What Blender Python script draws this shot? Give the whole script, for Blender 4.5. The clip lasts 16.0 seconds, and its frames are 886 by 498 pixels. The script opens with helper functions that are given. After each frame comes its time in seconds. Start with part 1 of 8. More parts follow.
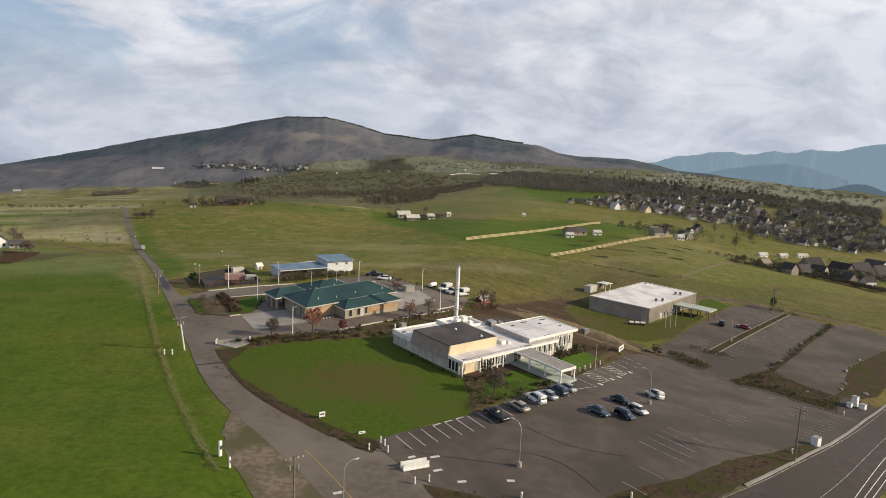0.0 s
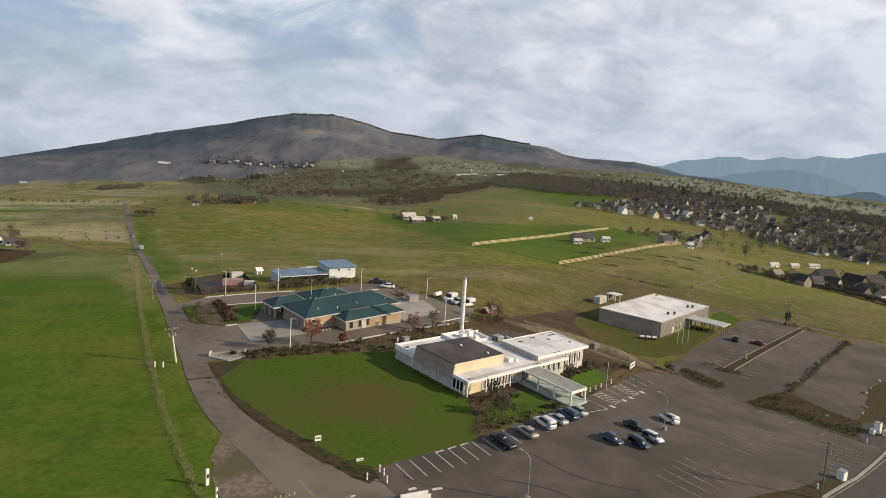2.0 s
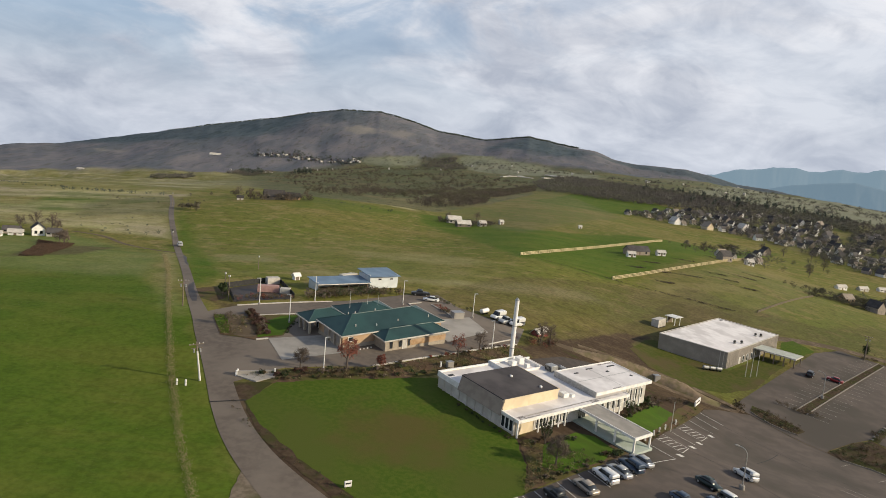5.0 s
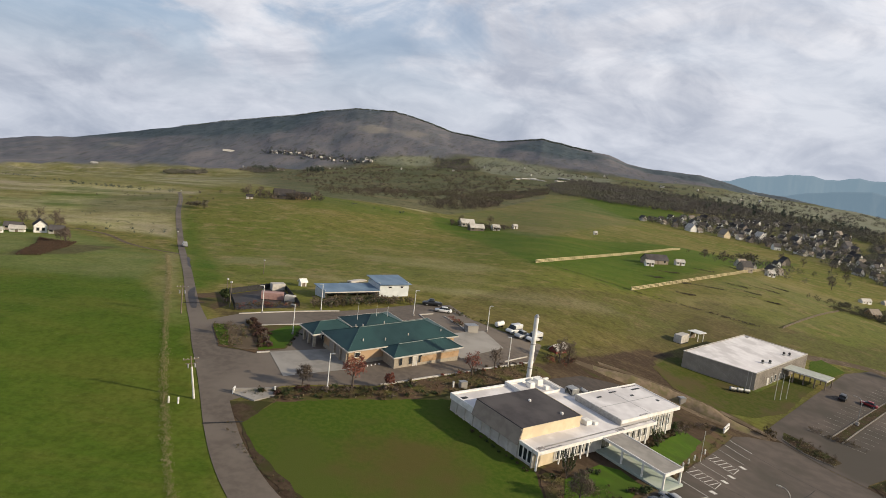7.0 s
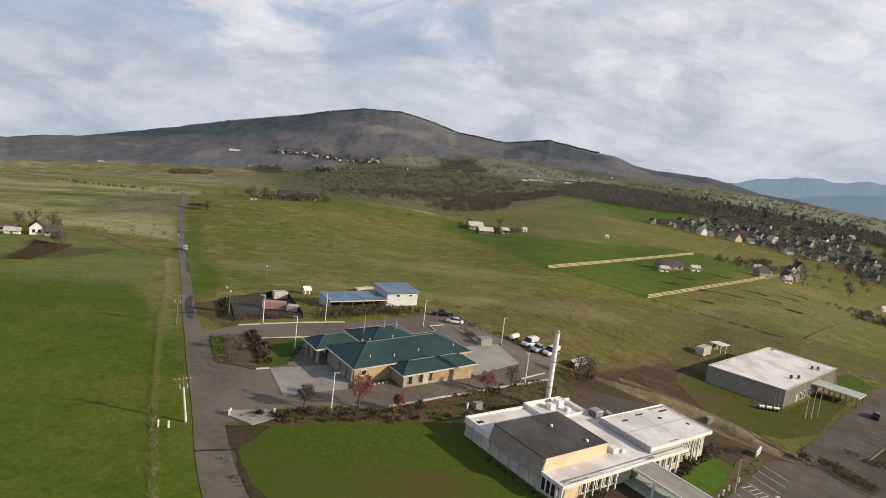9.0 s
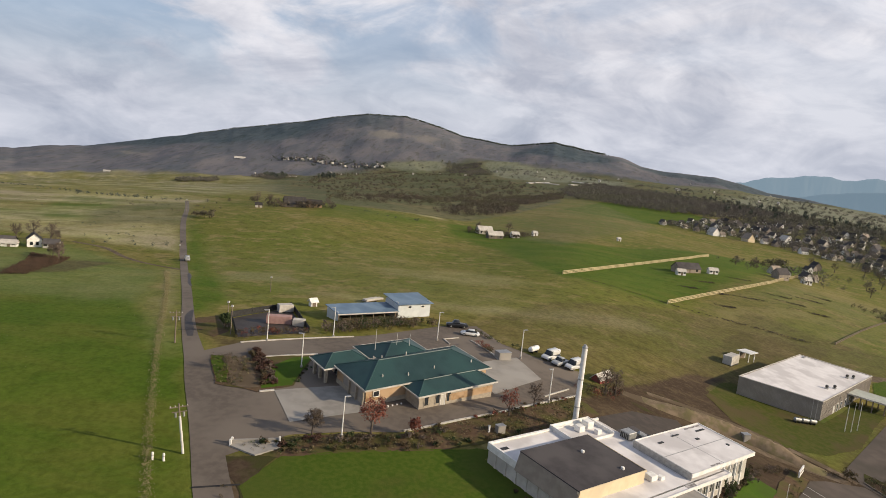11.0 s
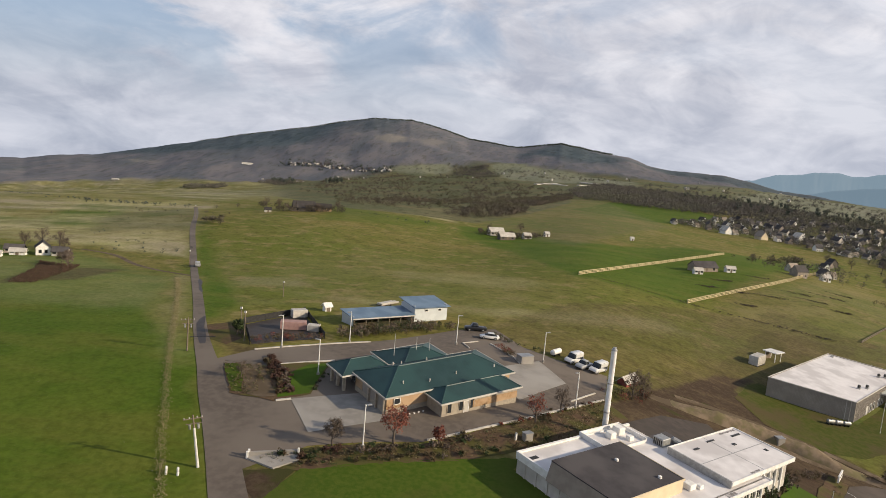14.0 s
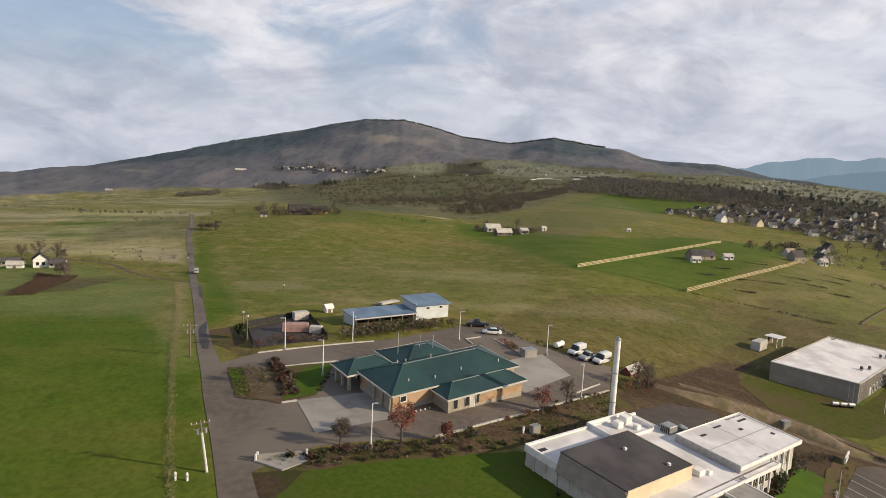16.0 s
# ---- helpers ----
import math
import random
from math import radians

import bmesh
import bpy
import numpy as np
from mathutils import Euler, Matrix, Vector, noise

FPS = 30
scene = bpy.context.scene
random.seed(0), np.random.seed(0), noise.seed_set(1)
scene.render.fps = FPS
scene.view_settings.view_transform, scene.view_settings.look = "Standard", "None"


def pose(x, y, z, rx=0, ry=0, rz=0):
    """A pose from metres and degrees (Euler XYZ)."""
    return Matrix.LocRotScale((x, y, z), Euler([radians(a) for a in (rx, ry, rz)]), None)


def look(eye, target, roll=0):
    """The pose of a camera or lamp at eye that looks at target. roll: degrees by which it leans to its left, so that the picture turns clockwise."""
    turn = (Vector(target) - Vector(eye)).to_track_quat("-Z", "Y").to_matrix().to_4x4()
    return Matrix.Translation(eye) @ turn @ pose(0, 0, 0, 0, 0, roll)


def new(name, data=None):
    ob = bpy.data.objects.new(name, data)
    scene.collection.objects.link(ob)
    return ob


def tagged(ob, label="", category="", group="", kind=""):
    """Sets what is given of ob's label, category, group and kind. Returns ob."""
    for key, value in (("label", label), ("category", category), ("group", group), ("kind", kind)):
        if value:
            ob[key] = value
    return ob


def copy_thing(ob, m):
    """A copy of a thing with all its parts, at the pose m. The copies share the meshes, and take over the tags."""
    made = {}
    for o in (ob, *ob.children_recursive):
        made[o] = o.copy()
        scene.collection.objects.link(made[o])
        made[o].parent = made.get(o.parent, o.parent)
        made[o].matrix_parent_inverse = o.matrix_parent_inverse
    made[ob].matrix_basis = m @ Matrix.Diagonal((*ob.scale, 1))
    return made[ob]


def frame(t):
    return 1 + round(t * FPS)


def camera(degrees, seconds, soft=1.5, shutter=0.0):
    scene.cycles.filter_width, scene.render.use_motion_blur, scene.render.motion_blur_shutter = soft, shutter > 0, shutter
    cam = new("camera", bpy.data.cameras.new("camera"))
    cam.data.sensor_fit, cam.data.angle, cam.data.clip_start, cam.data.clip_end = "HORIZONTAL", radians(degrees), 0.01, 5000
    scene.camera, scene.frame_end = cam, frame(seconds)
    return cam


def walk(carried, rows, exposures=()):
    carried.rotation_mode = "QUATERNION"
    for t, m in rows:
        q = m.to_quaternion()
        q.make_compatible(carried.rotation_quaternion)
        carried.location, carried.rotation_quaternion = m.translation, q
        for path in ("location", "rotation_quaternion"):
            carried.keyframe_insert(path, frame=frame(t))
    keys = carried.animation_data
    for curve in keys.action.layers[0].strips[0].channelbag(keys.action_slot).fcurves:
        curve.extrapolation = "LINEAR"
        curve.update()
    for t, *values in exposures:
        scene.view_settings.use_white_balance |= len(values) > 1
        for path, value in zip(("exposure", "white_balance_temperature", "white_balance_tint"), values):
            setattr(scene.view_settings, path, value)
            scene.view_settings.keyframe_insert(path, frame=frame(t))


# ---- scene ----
cam = camera(66.07, 16.0, soft=0.6)
PATH = [
    (0, (2.358, -37.461, 45.911), (-0.486, 11.983, 39.037), 2.62),
    (0.5, (2.243, -35.660, 45.926), (-0.663, 13.778, 39.036), 2.86),
    (1, (2.123, -33.834, 45.987), (-0.895, 15.596, 39.095), 3.16),
    (1.5, (1.876, -32.048, 46.537), (-1.244, 17.372, 39.614), 3.49),
    (2, (1.378, -30.008, 47.560), (-1.802, 19.406, 40.620), 3.68),
    (2.5, (0.608, -27.132, 48.014), (-4.272, 22.133, 41.006), 3.95),
    (3, (0.283, -25.046, 48.354), (-5.218, 24.150, 41.316), 4.77),
    (3.5, (-0.108, -22.729, 48.670), (-5.882, 26.425, 41.558), 5.13),
    (4, (-0.683, -20.364, 48.644), (-6.614, 28.765, 41.491), 5.28),
    (6.5, (-3.818, -8.446, 49.652), (-10.653, 40.548, 42.380), 6.43),
    (7, (-4.409, -5.928, 49.515), (-11.413, 43.044, 42.261), 6.73),
    (7.5, (-5.203, -3.446, 49.556), (-12.300, 45.513, 42.298), 6.90),
    (8, (-5.971, -1.042, 49.598), (-13.193, 47.897, 42.331), 6.95),
    (10.5, (-10.097, 10.750, 49.220), (-17.794, 59.633, 42.064), 6.83),
    (11, (-10.850, 12.823, 49.017), (-18.741, 61.695, 41.995), 6.10),
    (11.5, (-11.500, 14.280, 48.918), (-19.551, 63.134, 41.953), 6.06),
    (12, (-12.198, 15.330, 48.834), (-20.316, 64.176, 41.893), 6.13),
    (12.5, (-12.673, 16.185, 48.532), (-20.893, 65.022, 41.646), 6.02),
    (13, (-13.085, 16.504, 48.447), (-21.421, 65.318, 41.538), 5.99),
    (13.5, (-13.427, 16.844, 48.024), (-21.872, 65.646, 41.164), 5.50),
    (14, (-13.733, 16.995, 47.730), (-22.208, 65.792, 40.874), 5.13),
    (14.5, (-13.915, 17.069, 47.454), (-22.325, 65.878, 40.603), 4.68),
    (15, (-14.065, 16.991, 47.403), (-22.372, 65.815, 40.536), 4.42),
    (15.5, (-14.212, 16.843, 47.315), (-22.425, 65.679, 40.423), 3.70),
    (16, (-14.376, 16.871, 47.227), (-22.581, 65.705, 40.304), 3.08),
]
walk(cam, [(t, look(eye, target, roll)) for t, eye, target, roll in PATH], [(0, 0, 6500, 10), (4, 0, 6480, 9), (8, 0, 6550, 11), (10.5, 0, 6620, 12), (16, 0, 6620, 12)])

# ---------------------------------------------------------------- world and sun
SUN_DIR = Vector((0.94, -0.04, 0.36)).normalized()
SUN_EL = math.asin(SUN_DIR.z)
SUN_AZ = math.atan2(SUN_DIR.x, SUN_DIR.y)
SKY = 0.112

world = bpy.data.worlds.new("sky")
scene.world = world
world.use_nodes = True
wt = world.node_tree
wt.nodes.clear()


def wn(kind, **props):
    n = wt.nodes.new(kind)
    for key, value in props.items():
        setattr(n, key, value)
    return n


def wmath(op, a, b=None):
    n = wn("ShaderNodeMath", operation=op)
    for i, v in enumerate((a, b)):
        if v is None:
            continue
        if isinstance(v, (int, float)):
            n.inputs[i].default_value = v
        else:
            wt.links.new(v, n.inputs[i])
    return n.outputs[0]


sky = wn("ShaderNodeTexSky", sky_type="NISHITA", sun_disc=False, sun_elevation=SUN_EL, sun_rotation=SUN_AZ)
sky.air_density, sky.dust_density, sky.ozone_density = 1.0, 1.6, 1.2
coord = wn("ShaderNodeTexCoord")
axis = wn("ShaderNodeSeparateXYZ")
wt.links.new(coord.outputs["Generated"], axis.inputs[0])
# soft cloud deck: billows by direction, drawn out a little along the horizon
turned = wn("ShaderNodeMapping")
turned.inputs["Rotation"].default_value = (radians(8), radians(-14), radians(20))
turned.inputs["Scale"].default_value = (1.0, 1.0, 2.3)
wt.links.new(coord.outputs["Generated"], turned.inputs[0])


def billow(scale, detail, rough, twist, lo, hi, out_lo=0.0, out_hi=1.0):
    n = wn("ShaderNodeTexNoise")
    n.inputs["Scale"].default_value, n.inputs["Detail"].default_value = scale, detail
    n.inputs["Roughness"].default_value, n.inputs["Distortion"].default_value = rough, twist
    wt.links.new(turned.outputs[0], n.inputs["Vector"])
    r = wn("ShaderNodeMapRange", interpolation_type="SMOOTHSTEP")
    r.inputs[1].default_value, r.inputs[2].default_value = lo, hi
    r.inputs[3].default_value, r.inputs[4].default_value = out_lo, out_hi
    wt.links.new(n.outputs[0], r.inputs[0])
    return r.outputs[0]


# the deck thins out high up towards the west, away from the sun
west = wn("ShaderNodeMapRange", interpolation_type="SMOOTHSTEP")
west.inputs[1].default_value, west.inputs[2].default_value = 0.25, -0.45
wt.links.new(axis.outputs[0], west.inputs[0])
high = wn("ShaderNodeMapRange", interpolation_type="SMOOTHSTEP")
high.inputs[1].default_value, high.inputs[2].default_value = 0.02, 0.17
wt.links.new(axis.outputs[2], high.inputs[0])
thin = wmath("MULTIPLY", wmath("ADD", wmath("MULTIPLY", west.outputs[0], 0.75), 0.25), wmath("ADD", wmath("MULTIPLY", high.outputs[0], 0.8), 0.2))
gaps = billow(3.4, 9.0, 0.58, 0.7, 0.42, 0.57)
overhead = wn("ShaderNodeMapRange", interpolation_type="SMOOTHSTEP")
overhead.inputs[1].default_value, overhead.inputs[2].default_value = 0.24, 0.60
overhead.inputs[3].default_value, overhead.inputs[4].default_value = 1.0, 0.30
wt.links.new(axis.outputs[2], overhead.inputs[0])
cover = wmath("MULTIPLY", overhead.outputs[0], wmath("SUBTRACT", 1.0, wmath("MULTIPLY", wmath("MULTIPLY", gaps, thin), 0.78)))
tone = wmath("ADD", wmath("MULTIPLY", billow(5.5, 8.0, 0.55, 0.9, 0.28, 0.72), 0.72), wmath("MULTIPLY", billow(14.0, 6.0, 0.6, 0.6, 0.30, 0.70), 0.28))
east = wn("ShaderNodeMapRange", interpolation_type="SMOOTHSTEP")
east.inputs[1].default_value, east.inputs[2].default_value = -0.35, 0.60
wt.links.new(axis.outputs[0], east.inputs[0])
cloud = wn("ShaderNodeValToRGB")
cloud.color_ramp.elements[0].position, cloud.color_ramp.elements[0].color = 0.14, (4.35, 4.65, 5.4, 1)
cloud.color_ramp.elements[1].position, cloud.color_ramp.elements[1].color = 0.92, (7.5, 7.55, 7.95, 1)
wt.links.new(wmath("ADD", tone, wmath("MULTIPLY", east.outputs[0], 0.22)), cloud.inputs[0])
blue = wn("ShaderNodeMix", data_type="RGBA")
wt.links.new(wmath("MULTIPLY", overhead.outputs[0], 0.55), blue.inputs["Factor"])
blue.inputs["B"].default_value = (2.2, 3.6, 5.8, 1)
wt.links.new(sky.outputs[0], blue.inputs["A"])
mix = wn("ShaderNodeMix", data_type="RGBA")
wt.links.new(cover, mix.inputs["Factor"])
wt.links.new(blue.outputs["Result"], mix.inputs["A"])
# the deck is greyer low down, seen through more air
lower = wn("ShaderNodeMapRange", interpolation_type="SMOOTHSTEP")
lower.inputs[1].default_value, lower.inputs[2].default_value = 0.0, 0.20
lower.inputs[3].default_value, lower.inputs[4].default_value = 1.0, 0.0
wt.links.new(axis.outputs[2], lower.inputs[0])
far_deck = wn("ShaderNodeMix", data_type="RGBA", blend_type="MULTIPLY")
wt.links.new(lower.outputs[0], far_deck.inputs["Factor"])
wt.links.new(cloud.outputs[0], far_deck.inputs["A"])
far_deck.inputs["B"].default_value = (0.81, 0.845, 0.895, 1)
wt.links.new(far_deck.outputs["Result"], mix.inputs["B"])
back = wn("ShaderNodeBackground")
back.inputs["Strength"].default_value = SKY
wt.links.new(mix.outputs["Result"], back.inputs[0])
out = wn("ShaderNodeOutputWorld")
wt.links.new(back.outputs[0], out.inputs[0])

sun = new("sun", bpy.data.lights.new("sun", "SUN"))
sun.data.energy, sun.data.angle, sun.data.color = 5.0, radians(1.0), (1.0, 0.85, 0.62)
sun.matrix_world = look(SUN_DIR * 900, (0, 0, 0))


# ---------------------------------------------------------------- materials
def material(name, base, second=None, scale=1.0, rough=0.8, metal=0.0, detail=6.0, third=None, scale2=0.12, bump=0.0, bump_scale=None, specular=0.3, per_object=0.0, spread=(0.35, 0.65)):
    """A procedural surface: two tones by a fine noise, a third by a coarse one, with relief."""
    m = bpy.data.materials.new(name)
    m.use_nodes = True
    nt = m.node_tree
    b = nt.nodes["Principled BSDF"]
    b.inputs["Roughness"].default_value, b.inputs["Metallic"].default_value = rough, metal
    b.inputs["Specular IOR Level"].default_value = specular
    tc = nt.nodes.new("ShaderNodeTexCoord")
    if second is None:
        second = [c * 0.85 for c in base]

    def noise_mask(s, lo, hi, d):
        n = nt.nodes.new("ShaderNodeTexNoise")
        n.inputs["Scale"].default_value, n.inputs["Detail"].default_value = s, d
        nt.links.new(tc.outputs["Object"], n.inputs["Vector"])
        r = nt.nodes.new("ShaderNodeMapRange")
        r.interpolation_type = "SMOOTHSTEP"
        r.inputs[1].default_value, r.inputs[2].default_value = lo, hi
        nt.links.new(n.outputs[0], r.inputs[0])
        return r.outputs[0], n.outputs[0]

    def blend(f, a, c):
        x = nt.nodes.new("ShaderNodeMix")
        x.data_type = "RGBA"
        nt.links.new(f, x.inputs["Factor"])
        for key, v in (("A", a), ("B", c)):
            if isinstance(v, (tuple, list)):
                x.inputs[key].default_value = (*v[:3], 1)
            else:
                nt.links.new(v, x.inputs[key])
        return x.outputs["Result"]

    mask, raw = noise_mask(scale, spread[0], spread[1], detail)
    colour = blend(mask, base, second)
    if third is not None:
        mask2, _ = noise_mask(scale2, 0.42, 0.62, 5.0)
        colour = blend(mask2, colour, third)
    if per_object:
        info = nt.nodes.new("ShaderNodeObjectInfo")
        hsv = nt.nodes.new("ShaderNodeHueSaturation")
        rng = nt.nodes.new("ShaderNodeMapRange")
        rng.inputs[3].default_value, rng.inputs[4].default_value = 1 - per_object, 1 + per_object
        nt.links.new(info.outputs["Random"], rng.inputs[0])
        nt.links.new(rng.outputs[0], hsv.inputs["Value"])
        nt.links.new(colour, hsv.inputs["Color"])
        colour = hsv.outputs[0]
    nt.links.new(colour, b.inputs["Base Color"])
    if bump:
        bp = nt.nodes.new("ShaderNodeBump")
        bp.inputs["Strength"].default_value, bp.inputs["Distance"].default_value = bump, 0.05
        if bump_scale:
            _, raw = noise_mask(bump_scale, 0, 1, 4.0)
        nt.links.new(raw, bp.inputs["Height"])
        nt.links.new(bp.outputs[0], b.inputs["Normal"])
    return m


M = {}
M["asphalt"] = material("worn_asphalt", (0.112, 0.089, 0.074), (0.086, 0.070, 0.059), 0.35, 0.9, third=(0.064, 0.054, 0.043), scale2=0.05, bump=0.08, bump_scale=9)
M["lane_asphalt"] = material("bleached_asphalt", (0.142, 0.116, 0.094), (0.110, 0.090, 0.073), 0.8, 0.9, third=(0.168, 0.140, 0.114), scale2=0.06, bump=0.08, bump_scale=9)
M["asphalt_dark"] = material("dark_asphalt", (0.072, 0.058, 0.050), (0.052, 0.043, 0.038), 0.6, 0.9, third=(0.060, 0.050, 0.042), scale2=0.06, bump=0.08, bump_scale=9)
M["concrete"] = material("concrete", (0.30, 0.278, 0.248), (0.235, 0.218, 0.195), 0.6, 0.85, third=(0.33, 0.308, 0.278), scale2=0.15, bump=0.1, bump_scale=12)
M["paint_line"] = material("road_paint", (0.62, 0.60, 0.56), (0.30, 0.28, 0.26), 3.0, 0.8, spread=(0.45, 0.75))
M["gravel"] = material("gravel", (0.205, 0.165, 0.124), (0.140, 0.110, 0.080), 1.2, 0.95, third=(0.100, 0.092, 0.050), scale2=0.13, bump=0.4, bump_scale=8)
# darker soil tone than the mulch, for verges, banks and strips
M["dark_soil"] = material("dark_weedy_soil", (0.056, 0.037, 0.025), (0.080, 0.057, 0.036), 1.1, 0.95, third=(0.052, 0.052, 0.018), scale2=0.22, bump=0.5, bump_scale=5)
M["dirt"] = material("rutted_dirt", (0.178, 0.136, 0.096), (0.112, 0.084, 0.058), 0.7, 0.95, third=(0.108, 0.082, 0.054), scale2=0.12, bump=0.4, bump_scale=6)
M["tan_earth"] = material("tan_bank_earth", (0.235, 0.178, 0.122), (0.165, 0.126, 0.085), 0.9, 0.95, third=(0.150, 0.130, 0.066), scale2=0.3, bump=0.5, bump_scale=4)
M["mulch"] = material("bark_mulch", (0.098, 0.062, 0.041), (0.122, 0.084, 0.050), 1.1, 0.95, third=(0.088, 0.082, 0.028), scale2=0.22, bump=0.5, bump_scale=5)
M["lawn"] = material("lawn_grass", (0.050, 0.088, 0.009), (0.074, 0.104, 0.014), 1.3, 0.9, detail=9.0, third=(0.072, 0.090, 0.017), scale2=0.045, bump=0.5, bump_scale=5)


def worn_patch(mat, centre, radius, colour):
    """Thin brown turf in the middle of a lawn, breaking up into the grass."""
    nt = mat.node_tree
    b = nt.nodes["Principled BSDF"]
    tc, far = nt.nodes.new("ShaderNodeTexCoord"), nt.nodes.new("ShaderNodeVectorMath")
    far.operation = "DISTANCE"
    far.inputs[1].default_value = centre
    nt.links.new(tc.outputs["Object"], far.inputs[0])
    n = nt.nodes.new("ShaderNodeTexNoise")
    n.inputs["Scale"].default_value, n.inputs["Detail"].default_value = 0.22, 8.0
    nt.links.new(tc.outputs["Object"], n.inputs["Vector"])
    add = nt.nodes.new("ShaderNodeMath")
    add.operation = "MULTIPLY_ADD"
    nt.links.new(n.outputs[0], add.inputs[0])
    add.inputs[1].default_value = radius * 1.5
    nt.links.new(far.outputs["Value"], add.inputs[2])
    r = nt.nodes.new("ShaderNodeMapRange")
    r.interpolation_type = "SMOOTHSTEP"
    r.inputs[1].default_value, r.inputs[2].default_value = radius * 1.9, radius * 0.9
    r.inputs[4].default_value = 0.85
    nt.links.new(add.outputs[0], r.inputs[0])
    x = nt.nodes.new("ShaderNodeMix")
    x.data_type = "RGBA"
    nt.links.new(r.outputs[0], x.inputs["Factor"])
    nt.links.new(b.inputs["Base Color"].links[0].from_socket, x.inputs["A"])
    x.inputs["B"].default_value = (*colour, 1)
    nt.links.new(x.outputs["Result"], b.inputs["Base Color"])


worn_patch(M["lawn"], (-20.0, 92.0, 0.0), 13.0, (0.092, 0.074, 0.024))
M["rough_lawn"] = material("rough_winter_lawn", (0.056, 0.070, 0.012), (0.078, 0.080, 0.020), 0.9, 0.9, detail=9.0, third=(0.086, 0.068, 0.030), scale2=0.10, bump=0.5, bump_scale=5)
M["lush_lawn"] = material("lush_lawn_grass", (0.056, 0.108, 0.011), (0.072, 0.122, 0.014), 0.8, 0.9, third=(0.056, 0.094, 0.013), scale2=0.2, bump=0.5, bump_scale=5)
M["mint_paving"] = material("pale_green_paving", (0.36, 0.42, 0.37), (0.30, 0.36, 0.31), 0.6, 0.8, third=(0.40, 0.44, 0.40), scale2=0.3)
M["roof_white"] = material("white_membrane", (0.74, 0.71, 0.70), (0.66, 0.63, 0.62), 0.4, 0.55, third=(0.54, 0.51, 0.50), scale2=0.16)
M["grime"] = material("roof_grime", (0.16, 0.145, 0.14), (0.42, 0.40, 0.39), 1.6, 0.8, spread=(0.40, 0.62))
M["roof_dark"] = material("dark_felt", (0.060, 0.054, 0.056), (0.048, 0.043, 0.045), 0.7, 0.85, third=(0.082, 0.074, 0.074), scale2=0.14)
M["cream"] = material("cream_render", (0.66, 0.55, 0.38), (0.60, 0.49, 0.33), 0.7, 0.8, third=(0.56, 0.47, 0.33), scale2=0.25)
M["white_wall"] = material("white_panel", (0.56, 0.53, 0.48), (0.46, 0.43, 0.39), 0.9, 0.75, third=(0.42, 0.39, 0.34), scale2=0.3)
M["white_paint"] = material("white_paint", (0.78, 0.77, 0.74), (0.68, 0.66, 0.62), 1.2, 0.55)
M["tan_panel"] = material("tan_mansard", (0.30, 0.25, 0.20), (0.25, 0.205, 0.165), 0.8, 0.8)
M["green_roof"] = material("green_metal_roof", (0.028, 0.060, 0.061), (0.022, 0.050, 0.051), 0.5, 0.45, third=(0.030, 0.070, 0.068), scale2=0.15, specular=0.3)
M["brick_tan"] = material("tan_brick", (0.38, 0.25, 0.14), (0.30, 0.19, 0.10), 2.0, 0.85, third=(0.42, 0.29, 0.18), scale2=0.3)
M["brick_grey"] = material("buff_block", (0.36, 0.31, 0.24), (0.29, 0.25, 0.20), 2.0, 0.85)
M["grey_wall"] = material("grey_metal_wall", (0.32, 0.285, 0.245), (0.275, 0.245, 0.21), 0.7, 0.7, third=(0.26, 0.23, 0.20), scale2=0.2)
M["blue_roof"] = material("blue_metal_roof", (0.105, 0.165, 0.235), (0.085, 0.135, 0.20), 0.6, 0.4, third=(0.14, 0.205, 0.28), scale2=0.3, specular=0.45)
M["pale_wall"] = material("pale_blue_wall", (0.54, 0.57, 0.58), (0.48, 0.51, 0.52), 0.6, 0.7)
M["glass"] = material("dark_glass", (0.018, 0.022, 0.026), (0.03, 0.034, 0.038), 1.0, 0.12, specular=0.6)
M["pole"] = material("painted_pole", (0.62, 0.61, 0.57), (0.52, 0.51, 0.48), 2.0, 0.5)
M["dark_metal"] = material("dark_metal", (0.05, 0.05, 0.05), (0.035, 0.035, 0.035), 2.0, 0.5, metal=0.5)
M["grey_metal"] = material("galvanised_metal", (0.42, 0.42, 0.41), (0.33, 0.33, 0.32), 2.0, 0.45, metal=0.6)
M["timber"] = material("weathered_timber", (0.21, 0.17, 0.13), (0.15, 0.12, 0.09), 3.0, 0.9)
M["pale_timber"] = material("pale_fence_boards", (0.56, 0.47, 0.28), (0.44, 0.36, 0.21), 1.5, 0.85)
M["bark"] = material("bark", (0.13, 0.105, 0.085), (0.085, 0.068, 0.055), 4.0, 0.95)
M["twig"] = material("bare_twigs", (0.150, 0.115, 0.088), (0.100, 0.078, 0.060), 1.5, 0.95, per_object=0.25)
M["far_twig"] = material("pale_bare_twigs", (0.150, 0.128, 0.104), (0.105, 0.092, 0.076), 1.0, 0.95, per_object=0.2)
M["red_leaf"] = material("red_leaves", (0.245, 0.082, 0.056), (0.165, 0.060, 0.042), 1.5, 0.85, per_object=0.15)
M["maroon_leaf"] = material("maroon_winter_shrub", (0.092, 0.046, 0.034), (0.062, 0.036, 0.026), 1.2, 0.95, per_object=0.3)
M["green_leaf"] = material("evergreen_leaves", (0.030, 0.048, 0.018), (0.055, 0.072, 0.024), 1.2, 0.9, per_object=0.25)
M["brown_leaf"] = material("brown_shrub", (0.098, 0.070, 0.038), (0.066, 0.056, 0.026), 1.2, 0.95, per_object=0.3)
